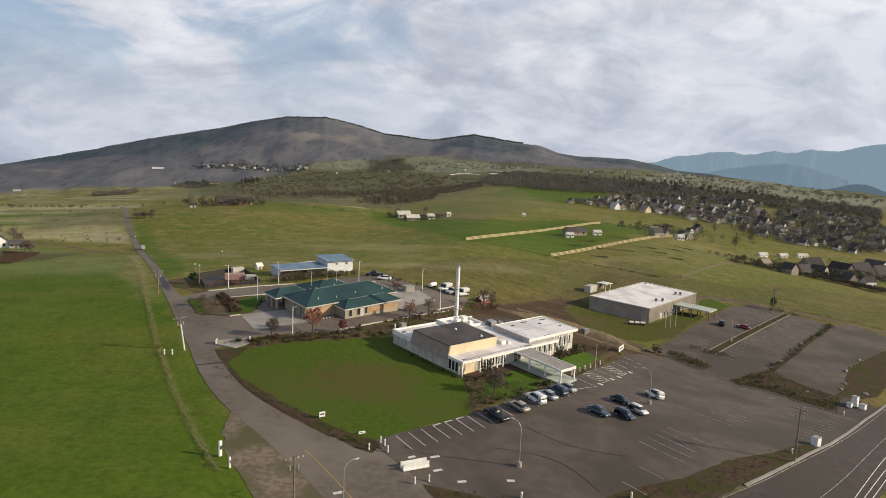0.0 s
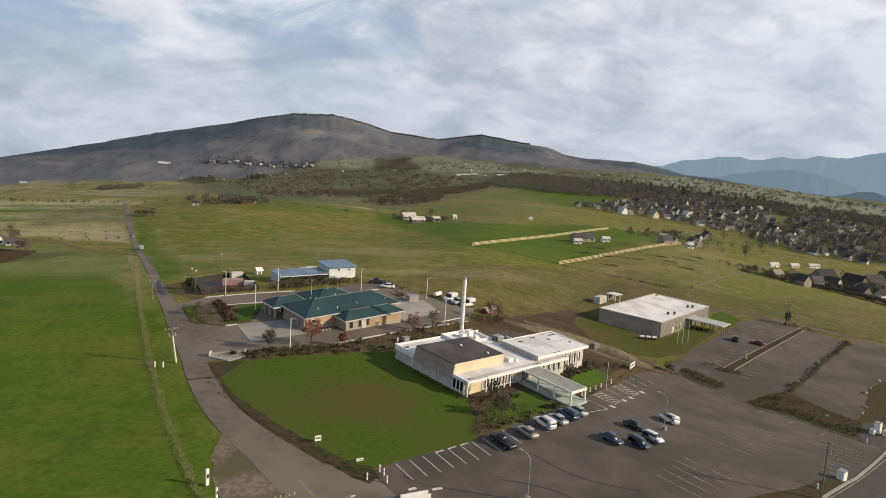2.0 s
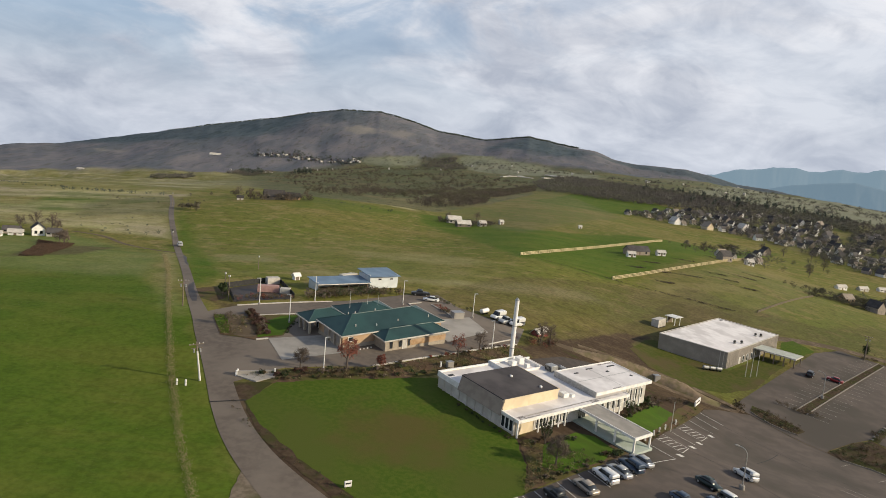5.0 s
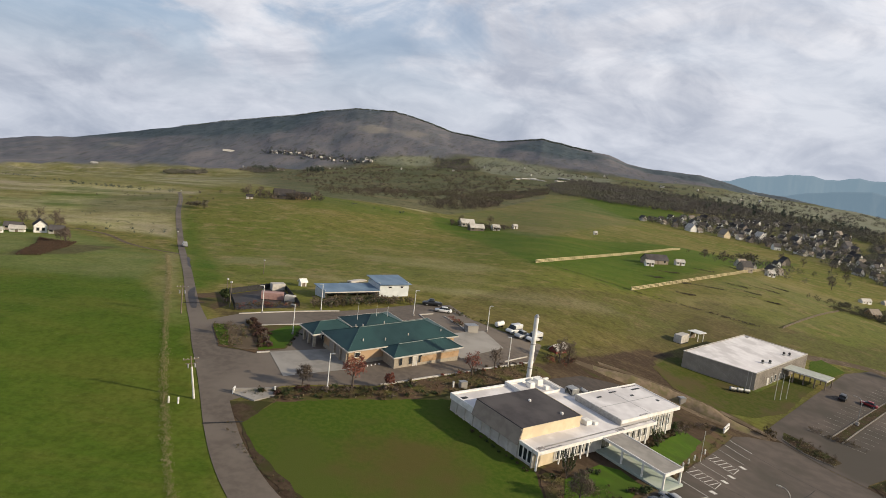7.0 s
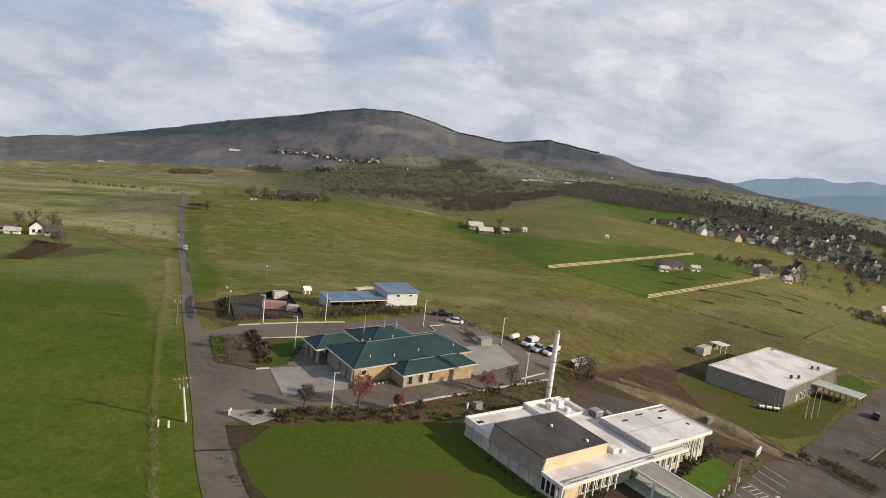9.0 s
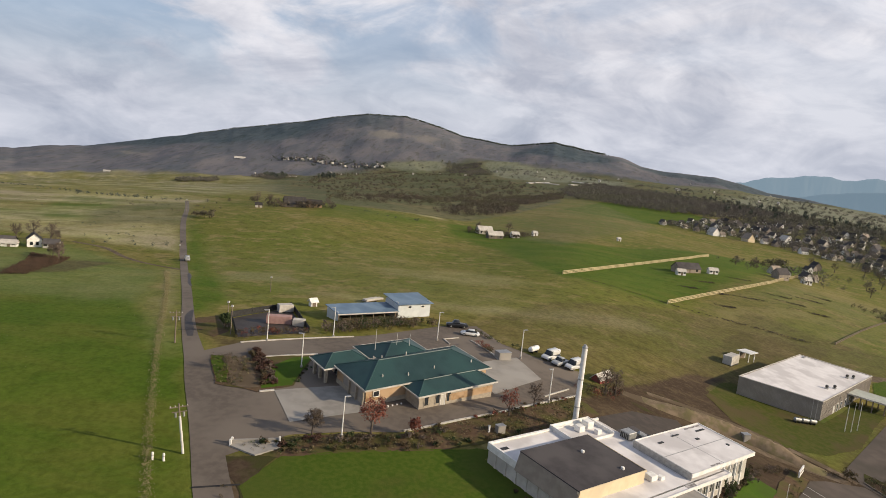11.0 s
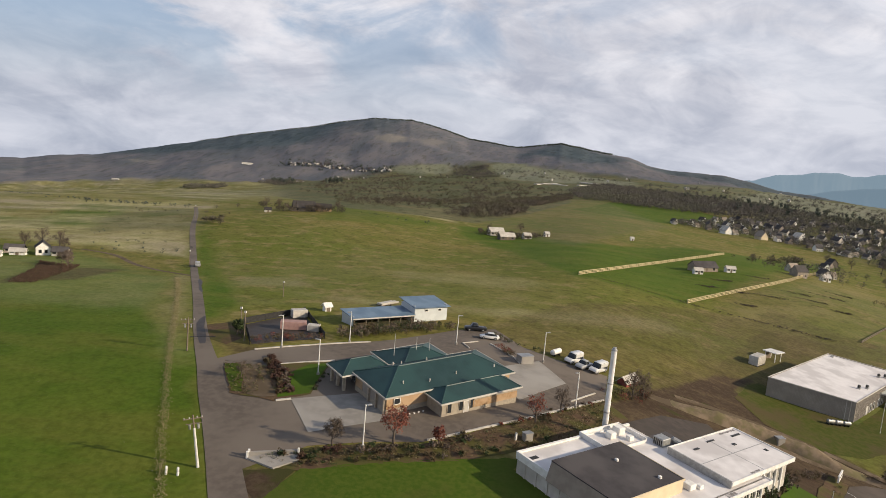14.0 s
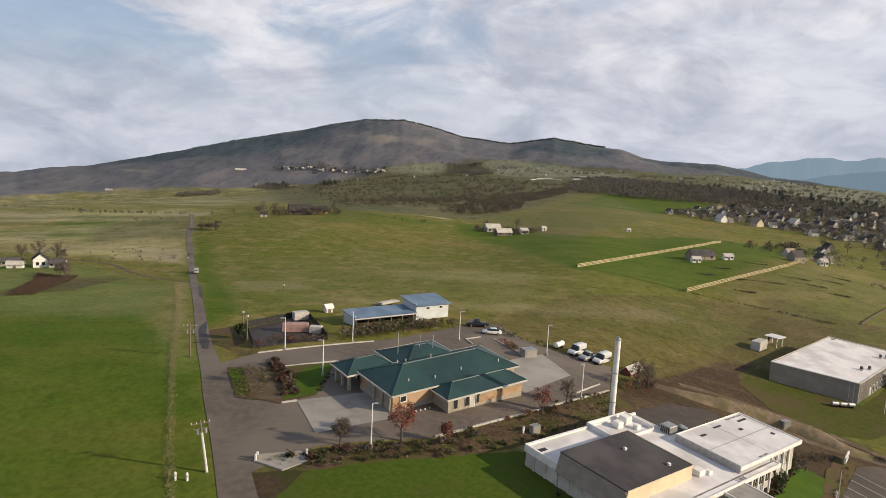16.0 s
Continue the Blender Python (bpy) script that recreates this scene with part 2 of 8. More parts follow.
M["tyre"] = material("tyre_rubber", (0.016, 0.016, 0.016), (0.022, 0.022, 0.022), 3.0, 0.85)
M["red_lamp"] = material("red_lens", (0.30, 0.02, 0.02), (0.25, 0.02, 0.02), 3.0, 0.25)
M["clear_lamp"] = material("clear_lens", (0.70, 0.70, 0.66), (0.6, 0.6, 0.58), 3.0, 0.2)
M["house_wall"] = material("house_siding", (0.25, 0.21, 0.175), (0.19, 0.165, 0.14), 0.5, 0.8, per_object=0.5)
M["house_roof"] = material("house_shingles", (0.075, 0.068, 0.066), (0.055, 0.050, 0.050), 0.6, 0.9, per_object=0.45)


for key in ("lawn", "lush_lawn", "rough_lawn", "mulch", "dark_soil", "dirt", "gravel", "tan_earth"):
    M[key].node_tree.nodes["Principled BSDF"].inputs["Specular IOR Level"].default_value = 0.08


def paint(name, colour, metal=0.2):
    return material(name, colour, [c * 0.92 for c in colour], 1.0, 0.30, metal=metal, specular=0.5)


M["pink_panel"] = material("faded_pink_panel", (0.40, 0.25, 0.22), (0.33, 0.20, 0.18), 0.8, 0.7)
M["porch_roof"] = material("pale_green_roofing", (0.40, 0.42, 0.38), (0.34, 0.36, 0.32), 0.6, 0.7)


# ---------------------------------------------------------------- lie of the land
LAND_X = np.array([-700, -260, -130, -80, -40, 0, 40, 80, 150, 300, 700.0])
LAND_Y = np.array([-100, 50, 90, 130, 170, 230, 330, 560, 950.0])
LAND_Z = np.array([
    [-5.8, -8.0, -8.7, -8.9, -9.4, -10.2, -11.4, -13.7, -19.9, -34.8, -48],
    [-13.3, -3.4, -0.8, -0.4, -0.4, -2.9, -5.0, -8.5, -16.6, -33.1, -48],
    [-15.4, -2.1, 1.5, 1.6, 1.7, -0.1, -2.9, -7.7, -16.3, -32.8, -48],
    [-17.3, -1.0, 3.9, 5.9, 6.0, 2.5, -6.4, -10.8, -16.9, -32.4, -47],
    [-18.4, -1.0, 4.8, 6.1, 6.1, 3.5, -5.3, -9.9, -15.6, -31.0, -46],
    [-18.7, -2.6, 1.6, 3.5, 4.8, 4.9, -1.3, -6.2, -13.3, -28.7, -44],
    [-18.7, -2.7, 2.4, 0.4, 1.3, 4.1, 0.8, -0.0, -8.6, -24.8, -42],
    [-17.7, -3.7, 0.4, -1.5, -1.6, 0.7, -0.3, -2.5, -10.2, -21.6, -36],
    [-15.7, -6.3, -3.6, -2.6, -2.0, -2.0, -5.7, -10.9, -15.3, -16.1, -20.8]])


def spline(xs):
    """Second derivatives of the natural cubic spline, as a matrix on the values."""
    n, h = len(xs), np.diff(xs)
    a, b = np.zeros((n, n)), np.zeros((n, n))
    a[0, 0] = a[-1, -1] = 1
    for i in range(1, n - 1):
        a[i, i - 1], a[i, i], a[i, i + 1] = h[i - 1], 2 * (h[i - 1] + h[i]), h[i]
        b[i, i - 1], b[i, i], b[i, i + 1] = 6 / h[i - 1], -6 / h[i - 1] - 6 / h[i], 6 / h[i]
    return np.linalg.solve(a, b)


BEND_X, BEND_Y = spline(LAND_X), spline(LAND_Y)


def weights(v, xs, bend):
    v = np.clip(np.atleast_1d(np.asarray(v, float)), xs[0], xs[-1])
    i = np.clip(np.searchsorted(xs, v) - 1, 0, len(xs) - 2)
    h = xs[i + 1] - xs[i]
    b = (v - xs[i]) / h
    a, eye = 1 - b, np.eye(len(xs))
    return a[:, None] * eye[i] + b[:, None] * eye[i + 1] + ((a**3 - a) * h * h / 6)[:, None] * bend[i] + ((b**3 - b) * h * h / 6)[:, None] * bend[i + 1]


def near_land(x, y):
    return ((weights(y, LAND_Y, BEND_Y) @ LAND_Z) * weights(x, LAND_X, BEND_X)).sum(-1)


# far rise by bearing (degrees from +y): slope to the eye at 1600 m, 2600 m and at the crest
FAR = np.array([
    (-180, -0.03, -0.01, 0.0), (-75, -0.09, -0.07, -0.055), (-41.8, -0.108, -0.085, -0.050), (-39.8, -0.106, -0.082, -0.0430), (-37.3, -0.103, -0.079, -0.0395), (-30.9, -0.094, -0.068, -0.0145),
    (-26.7, -0.087, -0.061, 0.003), (-21.5, -0.078, -0.051, 0.0222), (-19.4, -0.074, -0.047, 0.0318), (-16.6, -0.069, -0.042, 0.0415), (-13.5, -0.063, -0.036, 0.0440), (-11.6, -0.060, -0.032, 0.0382), (-8.6, -0.054, -0.026, 0.0245),
    (-4.6, -0.046, -0.019, 0.0182), (-2.6, -0.043, -0.016, 0.0246), (-1.1, -0.040, -0.0145, 0.0288), (0.7, -0.037, -0.013, 0.0247), (2.6, -0.034, -0.011, 0.0205), (4.4, -0.032, -0.010, 0.0187), (5.8, -0.031, -0.010, 0.0097), (7.6, -0.030, -0.010, 0.0058),
    (9.8, -0.029, -0.011, 0.0056), (11.5, -0.029, -0.012, 0.0052), (13.6, -0.029, -0.014, -0.0007), (15.3, -0.029, -0.016, -0.0080), (18, -0.030, -0.018, -0.0106), (21.1, -0.032, -0.021, -0.0176), (24.2, -0.034, -0.024, -0.0215), (29, -0.038, -0.030, -0.026), (35, -0.042, -0.036, -0.032), (75, -0.05, -0.03, -0.02), (180, -0.03, -0.01, 0.0)])
CREST, BACK_RANGE, EYE_Z = 3700.0, 4700.0, 48.0


def ripple(x, y, size, seed):
    """Layered smooth noise on arrays, about -1 to 1."""
    total = np.zeros_like(x)
    for k in range(4):
        f, w = 2.0**k / size, 0.55**k
        a = seed + 1.7 * k
        total += w * np.sin(x * f * math.cos(a) * 6.28 + y * f * math.sin(a) * 6.28 + 2 * np.sin(y * f * 3.1 + a) + a) * np.cos(y * f * 5.1 * math.cos(a + 1) + 1.3 * np.sin(x * f * 4.3 + 2 * a))
    return total / 1.8


def land(x, y):
    x, y = np.atleast_1d(np.asarray(x, float)), np.atleast_1d(np.asarray(y, float))
    r, az = np.hypot(x, y), np.degrees(np.arctan2(x, y))
    near = near_land(x, y)
    s1, s2, s3 = (np.interp(az, FAR[:, 0], FAR[:, k]) for k in (1, 2, 3))
    s4 = s3 - 0.014
    s3 = s3 + 0.0006 * ripple(az, az * 0.3, 2.0, 3)
    dip = np.minimum(s3, s4) - 0.012
    z1, z2, z3, z4, z5 = EYE_Z + 1600 * s1, EYE_Z + 2600 * s2, EYE_Z + CREST * s3, EYE_Z + 4200 * dip, EYE_Z + BACK_RANGE * s4
    edge = EYE_Z + 4900 * (s4 - 0.006)

    def ramp(a, b, v0, v1, power=1.0):
        f = np.clip((r - a) / (b - a), 0, 1)
        f = (f * f * (3 - 2 * f)) * 0.5 + f * 0.5
        return v0 + (v1 - v0) * f**power

    far = np.where(r < 2600, ramp(1600, 2600, z1, z2), np.where(r < CREST, ramp(2600, CREST, z2, z3, 0.85), np.where(r < 4200, ramp(CREST, 4200, z3, z4), np.where(r < BACK_RANGE, ramp(4200, BACK_RANGE, z4, z5), ramp(BACK_RANGE, 4900, z5, edge)))))
    far = far + ripple(x, y, 520, 1) * np.clip((r - 1700) / 900, 0, 1) * np.clip((CREST - r) / 700, 0, 1) * 13
    f = np.clip((r - 620) / 900, 0, 1)
    f = f * f * (3 - 2 * f)
    return near * (1 - f) + far * f


def gz(x, y):
    return float(land(x, y)[0])


# ---------------------------------------------------------------- building helpers
def part(name, bm, mat, parent=None, label=""):
    me = bpy.data.meshes.new(name)
    bm.to_mesh(me)
    bm.free()
    me.materials.append(M[mat] if isinstance(mat, str) else mat)
    ob = new(name, me)
    if parent is not None:
        ob.parent = parent
    if label:
        ob["label"] = label
    return ob


def thing(name, m, label, category, group=""):
    ob = new(name)
    ob.matrix_world = m
    return tagged(ob, label, category, group)


def box(bm, x0, y0, z0, x1, y1, z1, bevel=0.0):
    vs = [bm.verts.new(p) for p in ((x0, y0, z0), (x1, y0, z0), (x1, y1, z0), (x0, y1, z0), (x0, y0, z1), (x1, y0, z1), (x1, y1, z1), (x0, y1, z1))]
    fs = [bm.faces.new([vs[i] for i in q]) for q in ((3, 2, 1, 0), (4, 5, 6, 7), (0, 1, 5, 4), (1, 2, 6, 5), (2, 3, 7, 6), (3, 0, 4, 7))]
    if bevel:
        bmesh.ops.bevel(bm, geom=list({e for f in fs for e in f.edges}), offset=bevel, segments=1, affect="EDGES")
    return bm


def boxes(*rows, bevel=0.0):
    bm = bmesh.new()
    for r in rows:
        box(bm, *r, bevel=bevel)
    return bm


def prism(bm, pts, z0, z1):
    lo = [bm.verts.new((x, y, z0)) for x, y in pts]
    hi = [bm.verts.new((x, y, z1)) for x, y in pts]
    bm.faces.new(hi)
    bm.faces.new(lo[::-1])
    for i in range(len(pts)):
        j = (i + 1) % len(pts)
        bm.faces.new((lo[i], lo[j], hi[j], hi[i]))
    return bm


def tube(bm, path, radii, sides=8):
    """A tapered tube along a path of points."""
    rings = []
    for k, p in enumerate(path):
        p = Vector(p)
        d = (Vector(path[min(k + 1, len(path) - 1)]) - Vector(path[max(k - 1, 0)])).normalized()
        a = d.orthogonal().normalized()
        c = d.cross(a)
        rings.append([bm.verts.new(p + radii[k] * (math.cos(t) * a + math.sin(t) * c)) for t in (2 * math.pi * s / sides for s in range(sides))])
    for lo, hi in zip(rings, rings[1:]):
        for s in range(sides):
            bm.faces.new((lo[s], lo[(s + 1) % sides], hi[(s + 1) % sides], hi[s]))
    bm.faces.new(rings[0][::-1])
    bm.faces.new(rings[-1])
    return bm


def pole_bm(*rows, sides=10):
    bm = bmesh.new()
    for path, radii in rows:
        tube(bm, path, radii, sides)
    return bm


def slant(o, ux, uy, vx, vy):
    """A frame on the ground at o: local x along u, local y along v, upright z, the base following the slope."""
    z = gz(*o)
    du = (gz(o[0] + 12 * ux, o[1] + 12 * uy) - z) / 12
    dv = (gz(o[0] + 12 * vx, o[1] + 12 * vy) - z) / 12
    return Matrix(((ux, vx, 0, o[0]), (uy, vy, 0, o[1]), (du, dv, 1, z), (0, 0, 0, 1)))


def baked(bm, m):
    bmesh.ops.transform(bm, matrix=m, verts=bm.verts)
    return bm


LOOSE = ("gravel", "dark_soil", "dirt", "mulch", "lawn", "rough_lawn")


def ragged(pts, amount=0.32):
    """An outline whose edges wander, as loose or grown ground has."""
    rim = []
    for (x0, y0), (x1, y1) in zip(pts, pts[1:] + pts[:1]):
        n = max(1, int(math.dist((x0, y0), (x1, y1)) / 1.1))
        rim += [(x0 + (x1 - x0) * k / n, y0 + (y1 - y0) * k / n) for k in range(n)]
    p = np.array(rim)
    x, y = p.T
    a = min(amount, 0.08 * math.sqrt(np.ptp(x) * np.ptp(y)))
    p = p + a * np.stack([ripple(x, y, 7.0, 3) + 0.5 * ripple(x, y, 2.3, 1), ripple(x, y, 6.0, 8) + 0.5 * ripple(x, y, 2.1, 5)], 1)
    return [tuple(q) for q in p]


def sheet(name, pts, mat, lift, step=3.0, kind="structure", label="", category="", thick=0.0):
    """A thin covering laid over the ground inside an outline."""
    if mat in LOOSE:
        pts = ragged(pts)
    bm = bmesh.new()
    bm.faces.new([bm.verts.new((x, y, 0)) for x, y in pts])
    for ax in (0, 1):
        lo, hi = min(p[ax] for p in pts), max(p[ax] for p in pts)
        v = math.ceil(lo / step) * step
        while v < hi:
            n = [0, 0, 0]
            n[ax] = 1
            co = [0, 0, 0]
            co[ax] = v
            bmesh.ops.bisect_plane(bm, geom=bm.verts[:] + bm.edges[:] + bm.faces[:], plane_co=co, plane_no=n)
            v += step
    co = np.array([v.co[:2] for v in bm.verts])
    zs = land(co[:, 0], co[:, 1])
    for v, z in zip(bm.verts, zs):
        v.co.z = z + lift
    for f in bm.faces:
        if f.normal.z < 0:
            f.normal_flip()
    bm.normal_update()
    for f in bm.faces:
        if f.normal.z < 0:
            f.normal_flip()
    ob = part(name, bm, mat)
    return tagged(ob, label, category, kind=kind)


def ribbon(name, path, widths, mat, lift, step=2.5, label="", category="", kind="structure"):
    """A strip of varying width that follows a smooth path over the ground."""
    p = np.array(path, float)
    d = np.r_[0, np.cumsum(np.hypot(*np.diff(p, axis=0).T))]
    w = np.array(widths, float) if np.ndim(widths) else np.full(len(p), float(widths))
    s = np.linspace(0, d[-1], max(2, int(d[-1] / step)))
    bx, by = spline(d), None
    wt_ = weights(s, d, bx)
    xy, ww = wt_ @ p, np.interp(s, d, w)
    t = np.gradient(xy, axis=0)
    t /= np.linalg.norm(t, axis=1)[:, None]
    nrm = np.stack([-t[:, 1], t[:, 0]], 1)
    cross = np.linspace(-0.5, 0.5, 5)
    bm = bmesh.new()
    rows = []
    for c, n, wd in zip(xy, nrm, ww):
        q = c + cross[:, None] * wd * n
        zs = land(q[:, 0], q[:, 1])
        rows.append([bm.verts.new((a, b, z + lift)) for (a, b), z in zip(q, zs)])
    for a, b in zip(rows, rows[1:]):
        for k in range(4):
            bm.faces.new((a[k + 1], a[k], b[k], b[k + 1]))
    ob = part(name, bm, mat)
    return tagged(ob, label, category, kind=kind)


# ---------------------------------------------------------------- ground: one sheet to the horizon
def inside(px, py, poly, soft_edge):
    """1 inside the outline, 0 outside, with a soft edge."""
    poly = np.array(poly, float)
    dist = np.full(px.shape, 1e9)
    odd = np.zeros(px.shape, bool)
    for (x0, y0), (x1, y1) in zip(poly, np.roll(poly, -1, 0)):
        ex, ey = x1 - x0, y1 - y0
        f = np.clip(((px - x0) * ex + (py - y0) * ey) / (ex * ex + ey * ey), 0, 1)
        dist = np.minimum(dist, np.hypot(px - x0 - f * ex, py - y0 - f * ey))
        if y0 != y1:
            odd ^= ((y0 > py) != (y1 > py)) & (px < (x1 - x0) * (py - y0) / (y1 - y0) + x0)
    return np.clip(0.5 + np.where(odd, dist, -dist) / (2 * soft_edge), 0, 1)


BRIGHT = [  # outline, strength
    ([(-200, 345), (-165, 300), (-90, 175), (-40, 185), (0, 240), (10, 270), (-40, 365), (-90, 490), (-150, 390)], 0.30),
    ([(33.5, 186.2), (46.5, 171.4), (57.4, 169.0), (73.6, 192.4), (80.5, 204.0), (71.0, 206.0), (60.2, 188.0), (39.6, 190.4)], 0.45),
    ([(-80, 138), (-65, 115), (-55, 99), (-46, 87), (-38, 75), (-33, 66), (-27, 55), (-18, 44), (-10, 30), (-10, -60), (-420, -60), (-420, 300), (-260, 240), (-190, 243), (-152, 220), (-130, 206), (-102, 157)], 1.0),
    ([(-88, 490), (-57, 510), (-6, 440), (24, 450), (105, 530), (240, 670), (170, 540), (34, 272), (-8, 284), (-39, 365), (-80, 440)], 1.0),
    ([(-202, 346), (-163, 292), (-88, 164), (-95, 158), (-126, 212)], 1.1),
    ([(-190, 500), (-173, 525), (-136, 490), (-88, 490), (-113, 424), (-152, 391)], 0.8),
    ([(-10, 830), (60, 1200), (150, 1180), (230, 1040), (190, 930), (105, 860), (30, 800)], 1.1),
    ([(96, 243), (142, 322), (215, 330), (300, 300), (175, 238)], 0.45),
    ([(-340, 330), (-263, 333), (-250, 411), (-234, 388), (-230, 298), (-300, 262)], 0.9),
    ([(659, 2642), (1780, 3990), (1300, 2905), (781, 2402)], 0.3),
    ([(-695, 2588), (-586, 2693), (-285, 2843), (-45, 2678), (38, 2338), (-173, 2125), (-570, 2443)], 0.15)]
DRY_OR_SHEEN = [
    ([(-165, 360), (-60, 300), (10, 240), (-30, 190), (-84, 178), (-120, 260)], 0.28),
    ([(-150, 330), (-118, 262), (-100, 220), (-86, 200), (-105, 250), (-135, 330)], 0.3),
    # upper west field: sheen of grass seen at a low angle, painted pale
    ([(-420, 300), (-260, 240), (-190, 243), (-152, 220), (-128, 206), (-102, 158), (-160, 150), (-300, 150)], 0.48),
    ([(-215, 350), (-150, 250), (-200, 258), (-420, 240), (-1500, 900), (-1500, 1700), (-500, 1700), (-330, 700)], 1.0),
    ([(-260, 330), (-200, 345), (-150, 250), (-205, 262), (-330, 300)], 1.0),
    ([(-90, 500), (-20, 450), (30, 470), (60, 560), (100, 800), (20, 800), (-60, 620)], 0.2),
    ([(40, 262), (150, 470), (190, 420), (140, 330), (90, 250)], 0.32),
    ([(-161, 293), (-157, 295), (-116, 222), (-93, 182), (-60, 190), (-62, 184), (-94, 177), (-140, 257)], 0.45),
    ([(-133, 209), (-128, 213), (-97, 157), (-84, 134), (-82, 128), (-90, 140), (-106, 166)], 0.8),
    ([(-76, 512), (-64, 1010), (24, 1318), (105, 794), (-6, 407)], 0.2)]
SOIL = [
    ([(-52, 101), (-46, 101.8), (-47.5, 94), (-42, 87), (-31.5, 78.4), (-20.5, 71), (-13.6, 68), (-13, 64.5), (-22, 66.5), (-33, 74.5), (-41.5, 82), (-48.5, 92)], 0.85),
    ([(50, 155), (56, 168), (98, 232), (112, 244), (150, 236), (178, 206), (122, 157), (110, 143), (96, 123), (74, 95), (58, 78), (40, 60), (26, 55), (30, 62), (60, 110)], 0.62),
    ([(3, 150), (4, 162), (8, 166), (16, 178), (28, 196), (39, 203), (41, 200), (33, 186), (38, 177), (50, 165), (58, 158), (64, 147), (56, 146), (46, 146), (36, 147), (27, 150), (19, 150), (10, 150)], 1.0),
    ([(-6, 148), (-1, 163), (14, 170), (36, 200), (52, 236), (84, 280), (160, 262), (175, 238), (120, 246), (88, 236), (62, 200), (36, 186), (45, 158), (64, 146), (58, 138), (40, 158), (26, 146), (10, 152)], 0.60),
    ([(-92, 152), (-76, 142), (-66, 141), (-64, 136), (-74, 134), (-84, 145)], 0.8),
    ([(-175, 205), (-150, 215), (-146, 185), (-160, 168)], 0.8)]
BRUSH = [
    ([(-534, 1505), (-435, 1870), (-119, 1864), (-4, 1726), (-6, 1069), (-48, 670), (-78, 525), (-104, 518), (-163, 501), (-205, 526), (-330, 700)], 1.2),
    ([(145, 1489), (160, 1999), (585, 2342), (1123, 2927), (1400, 3200), (815, 1814), (510, 1400), (259, 1204)], 1.1),
    ([(110, 874), (190, 1010), (330, 1120), (440, 1080), (520, 900), (420, 640), (330, 560), (262, 700), (208, 815)], 0.6),
    ([(250, 390), (300, 470), (380, 560), (420, 480), (330, 380)], 0.7),
    ([(-110, 470), (-175, 430), (-205, 440), (-180, 470)], 0.4),
    ([(-160, 168), (-172, 198), (-184, 214), (-166, 212), (-158, 197), (-150, 174)], 0.0)]
BRUSH.append(([(20, 200), (60, 330), (110, 420), (250, 420), (300, 300), (150, 240), (100, 245), (60, 200)], 0.45))
BRUSH.append(([(-76, 512), (-64, 1010), (24, 1318), (105, 794), (-6, 407)], 0.6))
# weak soil tone that darkens the open east pasture
SOIL.append(([(-34, 178), (-10, 230), (40, 275), (100, 268), (60, 205), (10, 163), (-14, 166)], 0.58))
BRUSH.append(([(27, 180), (37, 198), (52, 192), (66, 204), (82, 210), (72, 190), (65, 176), (54, 166), (44, 164), (33, 169)], 0.55))
DRY_OR_SHEEN.append(([(-215, 565), (-190, 570), (-156, 540), (-120, 531), (-94, 521), (-91, 505), (-116, 512), (-152, 509), (-201, 541)], 1.0))
BRUSH.append(([(-275, 385), (-255, 435), (-214, 371), (-182, 310), (-210, 306), (-223, 286), (-252, 331)], 0.75))
BRIGHT.append(([(-349, 436), (-337, 456), (-296, 428), (-243, 336), (-238, 300), (-260, 290)], 1.0))
BRIGHT.append(([(-119, 203.5), (-111, 208), (-95, 181), (-88, 160), (-92, 155)], 1.3))
DRY_OR_SHEEN.append(([(-1500, 1150), (-1000, 900), (-500, 640), (-380, 640), (-700, 1200), (-1400, 1800)], 0.5))
BRIGHT.append(([(27, 180), (37, 198), (52, 192), (66, 204), (82, 210), (72, 190), (65, 176), (54, 166), (44, 164), (33, 169)], 1.0))
SOIL.append(([(40, 215), (50, 262), (70, 300), (105, 262), (150, 300), (230, 318), (300, 290), (175, 232), (110, 240), (90, 232)], 0.55))
DRY_OR_SHEEN.append(([(-95, 198), (-60, 206), (-20, 214), (22, 238), (32, 226), (-10, 200), (-60, 190)], 0.62))
DRY_OR_SHEEN.append(([(-80, 268), (-40, 280), (-10, 262), (-30, 240), (-70, 246)], 0.55))
DRY_OR_SHEEN.append(([(-105, 196), (-118, 222), (-96, 232), (-84, 214)], 0.55))
SOIL.append(([(-14, 163), (6, 172), (30, 205), (56, 264), (90, 264), (62, 205), (32, 182), (14, 164)], 0.72))
SOIL.append(([(27, 180), (37, 198), (52, 192), (60, 190), (52, 172), (44, 164), (33, 169)], 0.5))
SOIL.append(([(-2, 97.5), (1.5, 82), (22, 104), (46, 152), (40, 157), (28, 150), (16, 128)], 1.1))
SOIL.append(([(-56, 100), (-46, 102), (-46.5, 94), (-41, 88), (-31, 79.5), (-20, 72.5), (-12, 69), (-10, 63), (-22, 64), (-33, 72), (-43, 80), (-50, 90)], 1.2))
SOIL.append(([(-14, 128), (-4, 147), (6, 160), (16, 158), (6, 140), (-4, 126)], 1.0))
SOIL.append(([(66, 139), (80, 154), (100, 143), (106, 134), (95, 119), (84, 127)], 1.2))
SOIL.append(([(54, 157), (62, 165), (72, 154), (64, 145)], 1.1))
